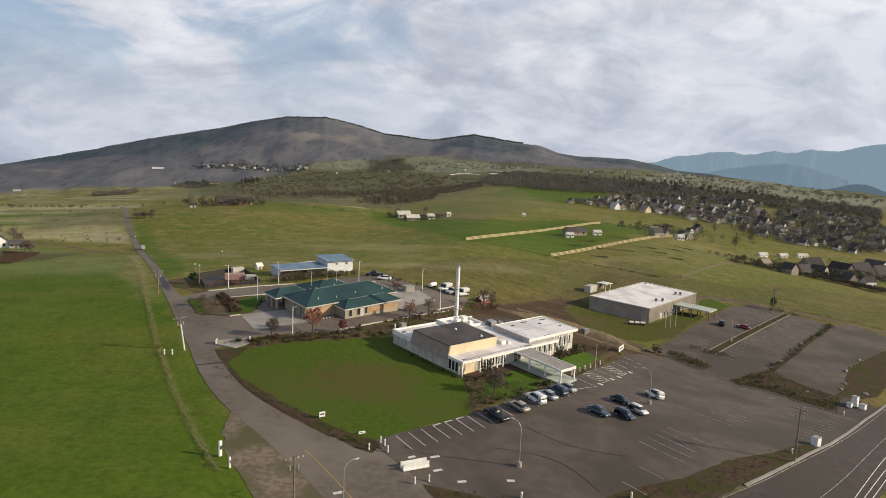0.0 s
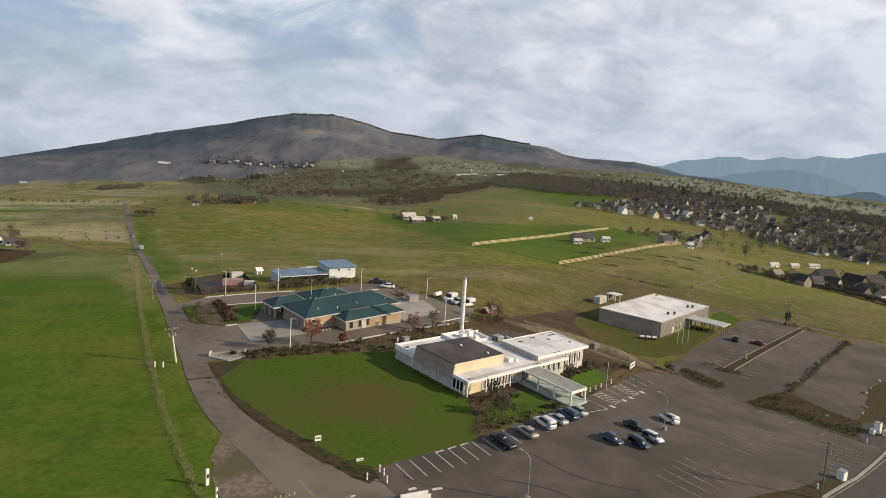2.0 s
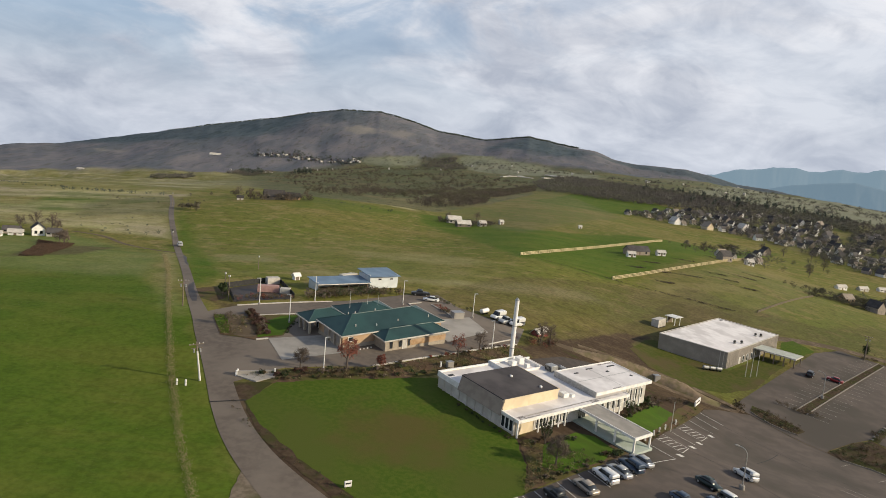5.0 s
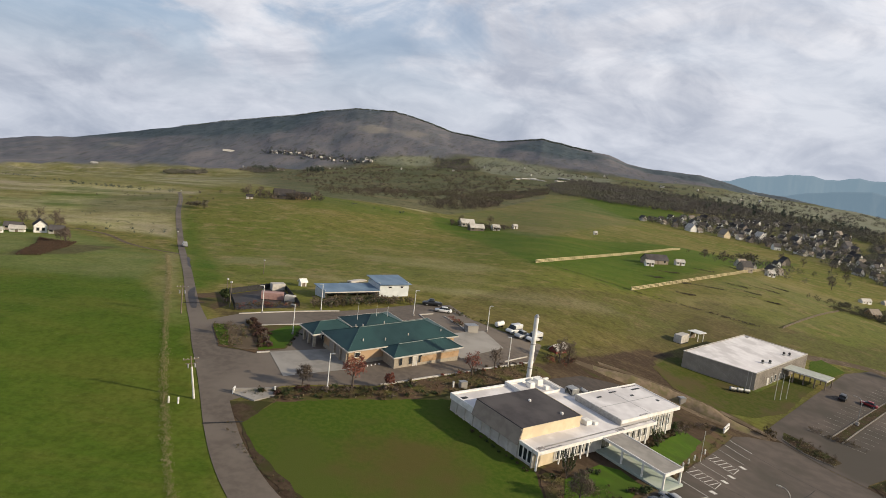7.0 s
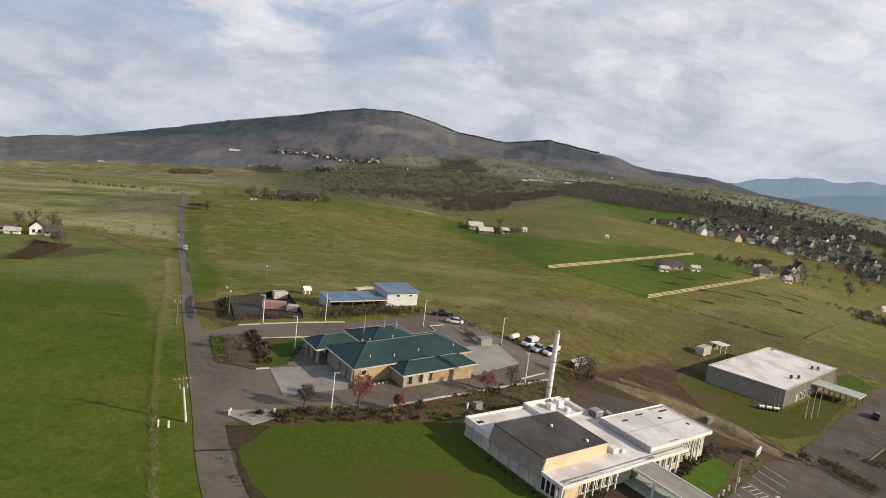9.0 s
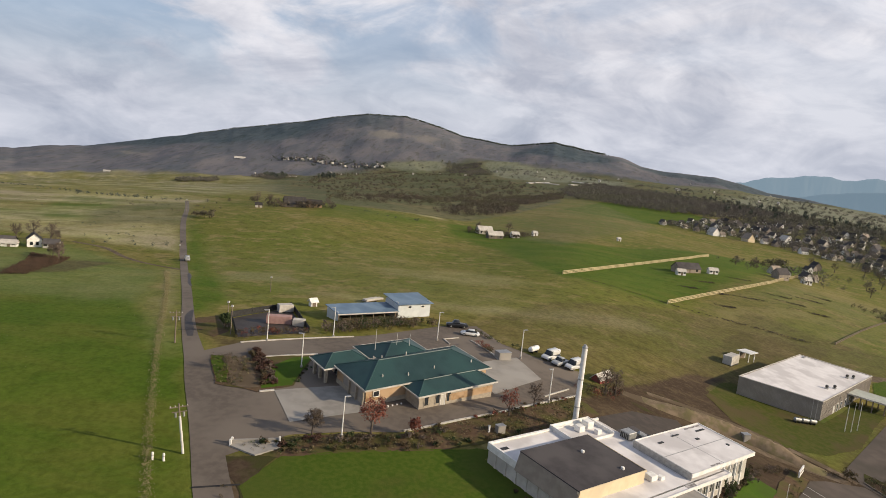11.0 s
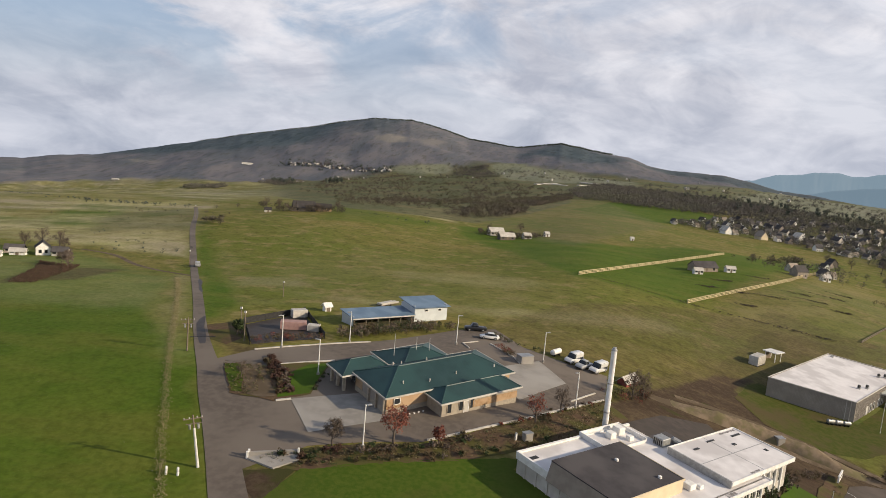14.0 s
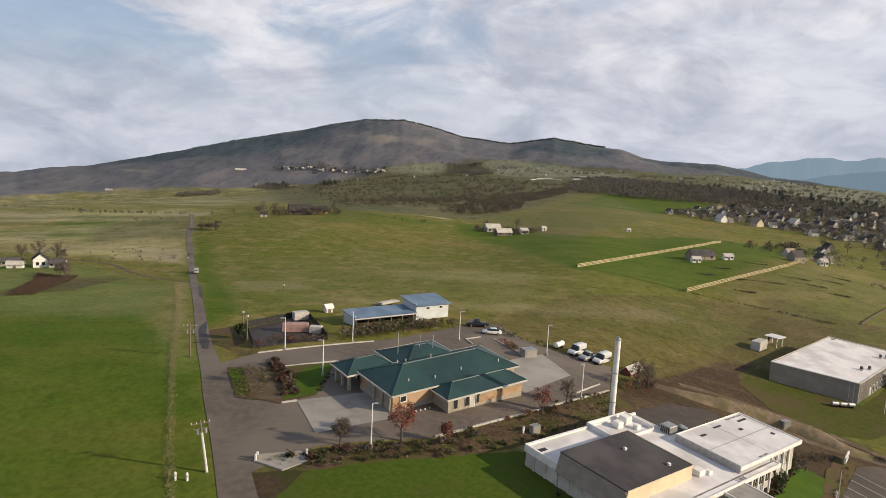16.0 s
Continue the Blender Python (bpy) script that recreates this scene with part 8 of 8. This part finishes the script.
for k, (x, y, length) in enumerate(((62, 351, 10), (83, 374, 12), (114, 426, 16), (62, 325, 9), (75, 324, 14), (92, 343, 12), (60, 299, 8), (95, 331, 13), (99, 319, 15), (51, 330, 8), (108, 352, 14), (120, 372, 12))):
    xy = strewn_line([(x - length / 2, y + 0.2 * length), (x, y), (x + length / 2, y - 0.05 * length)], 44, 0.7, 200 + k)
    clumps("field_ditch", xy, hs(len(xy), 0.35, 0.95, 200 + k), "wood_leaf", "dark rough growth in a shallow field ditch", 30, size=0.16, squash=0.9, hollow=0.1, low=0.4, category="weeds")
ridge = [(3690 * math.sin(radians(d)), 3690 * math.cos(radians(d))) for d in (-30, -24, -20, -17, -14, -12, -10, -7, -3, 0, 3)]
for mat, n, w, seed in (("wood_dark", 1500, 16.0, 31),):
    xy = strewn_line(ridge, n, w, seed)
    clumps("ridge_trees", xy, hs(len(xy), 6, 13, seed), mat, "trees along the mountain's crest", 20, size=0.22, squash=0.8, hollow=0.1, low=0.2)


# ---------------------------------------------------------------- fences
def rail_fence(path, n, h, label, rails=3, mat="pale_timber"):
    ob = thing("fence", Matrix(), label, "fence")
    total = np.hypot(*np.diff(np.array(path), axis=0).T).sum()
    pts = [along(path, total * k / n) for k in range(n + 1)]
    z = [gz(*q) for q in pts]
    for q, zz in zip(pts, z):
        part("post", boxes((q[0] - 0.13, q[1] - 0.13, zz - 0.3, q[0] + 0.13, q[1] + 0.13, zz + h + 0.1)), mat, ob)
    for (p0, z0), (p1, z1) in zip(zip(pts, z), zip(pts[1:], z[1:])):
        for k in range(rails):
            c = h * (0.22 + 0.72 * k / (rails - 1))
            bm = bmesh.new()
            t = (p1 - p0) / np.linalg.norm(p1 - p0)
            nn = np.array((-t[1], t[0])) * 0.04
            vs = [bm.verts.new((*(q + s * nn), zq + c + e)) for q, zq in ((p0, z0), (p1, z1)) for s, e in ((-1, -0.14), (1, -0.14), (1, 0.14), (-1, 0.14))]
            for q in ((0, 1, 2, 3), (7, 6, 5, 4), (0, 4, 5, 1), (1, 5, 6, 2), (2, 6, 7, 3), (3, 7, 4, 0)):
                bm.faces.new([vs[i] for i in q])
            part("rail", bm, mat, ob)


rail_fence([(-5.6, 292.1), (2.4, 307.5), (11.3, 327.3), (21.4, 351.5), (32.8, 377.2), (45.0, 400.0), (57.7, 419.3), (71.7, 440.8), (90.2, 480.8)], 78, 1.5, "pale yellow rail fence across the pasture")
rail_fence([(34.5, 278.2), (43.9, 295.7), (53.6, 311.4), (63.6, 325.5), (74.2, 339.6), (86.1, 356.4), (101.0, 381.9), (123.8, 430.9), (161.7, 521.2)], 92, 1.6, "pale yellow rail fence across the pasture")
rail_fence([(93, 272.6), (144, 350)], 26, 0.7, "low weathered post fence at the field corner", 2, "timber")


def yard_fence(path, h, label):
    ob = thing("fence", Matrix(), label, "fence")
    for a, b in zip(path, path[1:]):
        n = max(1, int(math.dist(a, b) / 3))
        for k in range(n):
            p0 = np.array(a) + (np.array(b) - np.array(a)) * k / n
            p1 = np.array(a) + (np.array(b) - np.array(a)) * (k + 1) / n
            z0, z1 = gz(*p0), gz(*p1)
            part("post", boxes((p0[0] - 0.05, p0[1] - 0.05, z0 - 0.2, p0[0] + 0.05, p0[1] + 0.05, z0 + h + 0.15)), "dark_metal", ob)
            bm = bmesh.new()
            t = (p1 - p0) / np.linalg.norm(p1 - p0)
            nn = np.array((-t[1], t[0])) * 0.02
            vs = [bm.verts.new((*(q + s * nn), zq + e)) for q, zq in ((p0, z0), (p1, z1)) for s, e in ((-1, 0.05), (1, 0.05), (1, h), (-1, h))]
            for q in ((0, 1, 2, 3), (7, 6, 5, 4), (0, 4, 5, 1), (1, 5, 6, 2), (2, 6, 7, 3), (3, 7, 4, 0)):
                bm.faces.new([vs[i] for i in q])
            part("panel", bm, "dark_metal", ob, "dark slatted fence panel")


sheet("fenced_yard", [(-80.6, 154.8), (-72.6, 141.6), (-61.4, 151.4), (-73.8, 172.2)], "asphalt_darker", 0.05, label="dark paved yard inside a fence", category="yard")
sheet("yard_entry", [(-88.0, 150.6), (-84.7, 155.1), (-81.0, 154.6), (-76.1, 144.6), (-77, 139.6), (-82.5, 142.1)], "mulch", 0.045, label="bare brown earth beside the lane", category="verge")
yard_fence([(-72.8, 141.2), (-81.1, 155.1), (-73.8, 172.8), (-60.9, 151.7)], 1.5, "dark slatted fence round the small yard")


# ---------------------------------------------------------------- farms and village
def house(x, y, deg, w, d, h, label, wall="house_wall", roof="house_roof", group=""):
    return hut(x, y, deg, w, d, h, label, wall, roof, "house", group)


house(-196.6, 230.4, -48, 5.0, 4.6, 3.0, "white gabled farmhouse with a steep roof", "white_paint", "house_roof")
house(-189.8, 231.0, 20, 5, 3.4, 1.8, "low grey outbuilding beside the farmhouse", "white_wall")
house(-201.5, 224.5, 25, 5, 2.4, 1.4, "white trailer home beside the farmhouse", "white_paint", "white_wall")
house(-203.5, 216.5, 25, 4.2, 2.2, 1.2, "low white trailer home in the field", "white_paint", "white_wall")
house(-206.5, 228.5, 25, 6.0, 3.0, 1.8, "low grey shed behind the trailers", "house_wall")
for x, y, deg, w, d, h, wl, rf, label in (
        (-182, 440, 30, 14, 7, 2.6, "house_wall", "house_roof", "low farmhouse among trees on the rise"), (-174, 452, 30, 12, 6, 2.5, "brick_tan", "house_roof", "brown farm building on the rise"), (-196, 416, 30, 4, 3, 1.8, "white_wall", "house_roof", "small pale shed on the rise"),
        (-57, 462, 30, 10, 6, 2.6, "white_wall", "white_wall", "white farm building in the pasture"), (-48, 441, 30, 10, 5, 2.3, "house_wall", "white_wall", "open-fronted pale farm shed"), (-36, 452, 30, 5, 4, 2.2, "white_paint", "white_wall", "small white farm shed"), (-24, 470, 30, 3, 3, 2.0, "white_paint", "white_wall", "tiny white farm shed"),
        (58, 378, 30, 14, 6, 2.4, "tan_panel", "roof_dark", "long low brown barn in the pasture"), (53.5, 366, 20, 4.5, 2.6, 2.0, "white_paint", "white_wall", "white trailer beside the barn"), (72, 382, 20, 5.0, 2.8, 2.0, "white_paint", "white_wall", "white trailer beside the barn"),
        (140.5, 447.5, 20, 5, 4, 2.6, "white_paint", "white_wall", "white hut beside the fence"), (33.5, 500, 20, 2.2, 2.2, 1.7, "white_paint", "white_wall", "white box in the far pasture"),
        (-1292, 2600, 20, 44, 8, 2.6, "white_paint", "white_wall", "long white farm building far off"), (-886, 2163, 20, 26, 8, 3.5, "white_wall", "house_roof", "pale farmhouse behind the rise"), (-1570, 2167, 10, 24, 7, 2.6, "white_wall", "white_wall", "pale barn on the far plain")):
    house(x, y, deg, w, d, h, label, wl, rf)
for k, (x, y, h) in enumerate(((-206, 436, 9), (-201, 444, 8), (-190, 430, 6), (-172, 440, 6), (-165, 458, 7), (-188, 452, 7), (-62, 470, 7), (-42, 474, 9), (-66, 452, 5), (-206, 241, 9), (-201, 244, 8), (-211, 238, 7), (-170.8, 208.4, 5), (-166.5, 205.6, 5), (-173, 214, 5), (-194, 238, 6))):
    tree(upright(x, y), h, "twig", "bare winter tree beside a farmhouse", 30 + k, 420, 0.32, 0.5, group="farm trees")

for k, (x, y, h) in enumerate(((147, 457, 4), (214, 656, 8), (251, 737, 10), (226, 634, 9), (254, 644, 10), (258, 625, 9), (280, 621, 10), (331, 738, 11), (101, 455, 6), (118, 478, 7), (189, 475, 7), (285, 570, 9), (232, 560, 8), (205, 520, 7))):
    tree(upright(x, y), h, "far_twig", "bare rounded tree on the village green", 60 + k, 520, 0.36, 0.5, group="orchard trees")
VILLAGE = [([(110, 874), (190, 1010), (330, 1120), (440, 1080), (330, 760), (262, 730), (208, 815), (141, 832)], 175, 51), ([(262, 700), (330, 760), (440, 1000), (520, 900), (420, 640), (330, 560), (270, 600)], 105, 52), ([(250, 390), (300, 470), (380, 560), (420, 480), (330, 380)], 22, 53), ([(110, 420), (165, 560), (215, 640), (190, 540), (150, 440)], 9, 54), ([(172, 352), (196, 372), (240, 390), (235, 352)], 7, 55)]
rng_v = np.random.default_rng(21)
TONES = (("white_paint", "house_roof"), ("white_paint", "house_roof"), ("house_wall", "house_roof"), ("white_wall", "house_roof"), ("house_wall", "house_roof"), ("white_wall", "tan_panel"))
WORDS = {"white_paint": "white village house with a", "white_wall": "pale village house with a", "house_wall": "grey-brown village house with a"}
ROOFW = {"white_wall": "light roof", "house_roof": "dark shingle roof", "tan_panel": "brown roof"}
proto = {}
for outline, n, seed in VILLAGE:
    spots = []
    for q in strewn(outline, 1500, seed):
        if all(np.hypot(*(q - s)) > (9.0 if seed != 53 else 14) for s in spots):
            spots.append(q)
        if len(spots) == n:
            break
    for q in spots:
        k = int(rng_v.integers(0, 6))
        deg = (115 if rng_v.random() < 0.68 else 25) + rng_v.normal(0, 10)
        s = (0.46 if seed != 53 else 0.85) + 0.34 * rng_v.random()
        if k not in proto:
            wl, rf = TONES[k]
            proto[k] = house(q[0], q[1], deg, 11, 8.5 if k < 3 else 7.5, 3.6 if k % 2 else 4.6, f"{WORDS[wl]} {ROOFW[rf]}", wl, rf, "houses of the village")
        else:
            copy_thing(proto[k], upright(q[0], q[1], deg, s))
for x, y, deg, w, d, h, wl, rf, label in (
        (194, 437, 30, 8, 3, 1.7, "white_paint", "white_wall", "white mobile home behind the field"), (217, 459, 30, 8, 3, 1.7, "white_wall", "white_wall", "white mobile home behind the field"), (240, 480, 20, 9, 3, 1.8, "white_paint", "white_wall", "long white mobile home behind the field"),
        (167, 366, 25, 6, 5, 2.4, "brick_tan", "tan_panel", "brown shed among bushes"), (206, 392, 25, 13, 9, 3.0, "house_wall", "house_roof", "dark-roofed house behind the hedge"), (222, 388, 115, 13, 9, 3.2, "house_wall", "house_roof", "dark-roofed house behind the hedge"), (238, 398, 25, 14, 10, 3.4, "white_wall", "house_roof", "pale house with a dark roof behind the hedge"), (262, 424, 115, 13, 10, 4.0, "white_paint", "house_roof", "white gabled house behind the hedge"), (254, 404, 25, 12, 9, 3.4, "house_wall", "house_roof", "dark-roofed house behind the hedge")):
    house(x, y, deg, w, d, h, label, wl, rf)
house(166, 828, 118, 11, 9, 3.6, "large white gabled village house", "white_paint", "white_wall", "houses of the village")
house(200, 812, 118, 11, 9, 3.6, "large tan gabled village house", "cream", "tan_panel", "houses of the village")
house(250, 850, 118, 10, 9, 3.8, "large white gabled village house", "white_paint", "white_wall", "houses of the village")
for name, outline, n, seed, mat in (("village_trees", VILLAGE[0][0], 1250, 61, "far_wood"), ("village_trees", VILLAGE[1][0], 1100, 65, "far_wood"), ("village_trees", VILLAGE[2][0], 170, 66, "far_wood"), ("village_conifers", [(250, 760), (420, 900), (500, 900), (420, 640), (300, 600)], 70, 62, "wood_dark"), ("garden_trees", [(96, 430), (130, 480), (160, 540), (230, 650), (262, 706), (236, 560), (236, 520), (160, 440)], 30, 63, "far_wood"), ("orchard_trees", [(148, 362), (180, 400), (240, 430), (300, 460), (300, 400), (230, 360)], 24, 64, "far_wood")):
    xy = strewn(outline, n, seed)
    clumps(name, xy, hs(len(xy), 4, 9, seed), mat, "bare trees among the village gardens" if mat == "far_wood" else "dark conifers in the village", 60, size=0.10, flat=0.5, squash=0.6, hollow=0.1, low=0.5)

# ---------------------------------------------------------------- far buildings and orchards on the slopes
def specks(name, outline, n, lo, hi, mat, label, seed, rise=0.5, deep=0.6):
    """Far farmsteads, a few metres of wall and roof each, too many and too small to pick apart."""
    rng = np.random.default_rng(seed)
    bm_v, bm_f = [], []
    for q in strewn(outline, n, seed):
        w, d, h = lo + (hi - lo) * rng.random(), deep * lo + 3 * rng.random(), (3.0 + 2 * rng.random()) * min(1, rise * 2)
        a = rng.random() * 3.14
        c, t = math.cos(a), math.sin(a)
        z = gz(*q)
        k = len(bm_v)
        for x, y, e in ((-w, -d, -1), (w, -d, -1), (w, d, -1), (-w, d, -1), (-w, -d, h), (w, -d, h), (w, d, h), (-w, d, h), (-w, 0, h + d * rise), (w, 0, h + d * rise)):
            bm_v.append((q[0] + (x * c - y * t) / 2, q[1] + (x * t + y * c) / 2, z + e))
        for f in ((0, 1, 5, 4), (1, 2, 6, 9, 5), (2, 3, 7, 6), (3, 0, 4, 8, 7), (4, 5, 9, 8), (6, 7, 8, 9)):
            bm_f.append([k + i for i in f])
    me = bpy.data.meshes.new(name)
    me.from_pydata(bm_v, [], bm_f)
    me.materials.append(M[mat])
    tagged(new(name, me), label, "houses", kind="stuff")


HAMLET = [(-1166, 2640), (-996, 2655), (-711, 2633), (-685, 2590), (-969, 2596), (-1137, 2612)]
specks("hamlet", HAMLET, 34, 6, 13, "white_wall", "pale houses of a far hamlet", 81)
specks("hamlet", HAMLET, 44, 8, 15, "house_roof", "dark roofs of a far hamlet", 82)
specks("far_farms", [(-1700, 2000), (-1000, 2300), (-300, 2200), (300, 1900), (900, 1900), (900, 2700), (300, 2700), (-900, 2600)], 22, 4, 8, "white_wall", "pale farm buildings scattered over the slopes", 83)
specks("glasshouses", [(-152, 1975), (34, 2072), (127, 1963), (91, 1848), (-138, 1910)], 6, 45, 80, "white_wall", "long white glasshouses on the slope", 84, 0.12, 0.16)


# ---------------------------------------------------------------- stones along the lot
def stone(x, y, r, seed):
    """A rough boulder: a faceted lump, flattened and dented."""
    rng = np.random.default_rng(seed)
    bm = bmesh.new()
    bmesh.ops.create_icosphere(bm, subdivisions=2, radius=1.0)
    lump = rng.normal(size=(5, 3))
    for v in bm.verts:
        k = 1 + 0.16 * sum(math.sin(2.2 * v.co.dot(Vector(q))) for q in lump) / 2
        v.co = Vector((v.co.x * k * 1.2, v.co.y * k, max(-0.35, v.co.z * k * 0.7)))
    ob = part("boulder", bm, "concrete")
    ob.matrix_world = Matrix.Translation((x, y, gz(x, y) + 0.07 + 0.25 * r)) @ Matrix.Rotation(seed * 1.3, 4, "Z") @ Matrix.Scale(r, 4)
    return tagged(ob, "pale boulder edging the rough lot", "stone", "boulders edging the lot")


for k, s in enumerate((0.5, 3.0, 5.2, 8.4, 11, 13.4, 17, 20.6, 23, 26.4, 31, 34.6, 41)):
    q = along([(85.9, 156.4), (96.7, 170.7), (110.5, 190.4), (125.3, 210.1)], s)
    stone(q[0], q[1], 0.30 + 0.16 * ((k * 7) % 5) / 4, k)
for k, (x, y) in enumerate(((101.6, 147.2), (105.4, 153.0), (112.0, 165.4), (116.4, 171.4), (123.6, 180.0), (107.4, 145.8), (89.6, 140.8))):
    stone(x, y, 0.45 + 0.1 * (k % 3), 40 + k)


# ---------------------------------------------------------------- odds and ends round the yard
M["red_wall"] = material("red_board_wall", (0.26, 0.075, 0.060), (0.20, 0.058, 0.048), 0.8, 0.85)
hut(3.4, 163.0, 57, 5.0, 2.2, 1.0, "low red board shed beside the dirt track", "red_wall", "white_wall", "shed")


def fuel_tank(x, y, deg):
    ob = thing("fuel_tank", upright(x, y, deg), "white horizontal fuel tank on steel legs", "tank")
    part("shell", pole_bm((((-1.7, 0, 0.95), (-1.5, 0, 0.95), (1.5, 0, 0.95), (1.7, 0, 0.95)), (0.30, 0.62, 0.62, 0.30)), sides=16), "white_paint", ob)
    for u in (-1.0, 1.0):
        part("leg", boxes((u - 0.08, -0.45, -0.1, u + 0.08, 0.45, 0.45)), "dark_metal", ob)
    part("hatch", pole_bm((((0, 0, 1.5), (0, 0, 1.72)), (0.18, 0.18)), sides=10), "grey_metal", ob)


fuel_tank(-12.2, 169.4, 60)


def flat_trailer(x, y, deg):
    ob = thing("flat_trailer", upright(x, y, deg), "low flat trailer stacked with long pale panels", "trailer")
    part("deck", boxes((-3.6, -1.0, 0.5, 3.6, 1.0, 0.62)), "timber", ob)
    for k, (a, b) in enumerate(((-3.5, 3.4), (-3.2, 3.6), (-3.5, 2.2))):
        part("panel", boxes((a, -0.95 + 0.07 * k, 0.62 + 0.17 * k, b, 0.9 - 0.06 * k, 0.76 + 0.17 * k), bevel=0.02), "white_wall", ob, "long pale panel")
    part("drawbar", boxes((3.6, -0.1, 0.5, 4.7, 0.1, 0.62)), "dark_metal", ob)
    for s in (-1, 1):
        part("wheel", pole_bm((((0.2, s * 0.75, 0.34), (0.2, s * 0.98, 0.34)), (0.34, 0.34)), sides=12), "tyre", ob)


flat_trailer(-58.6, 195.0, 62)
tree(upright(-78.2, 146.4), 3.4, "green_leaf", "dark rounded evergreen beside the fenced yard", 90, 1200, 0.34, 0.15, False)
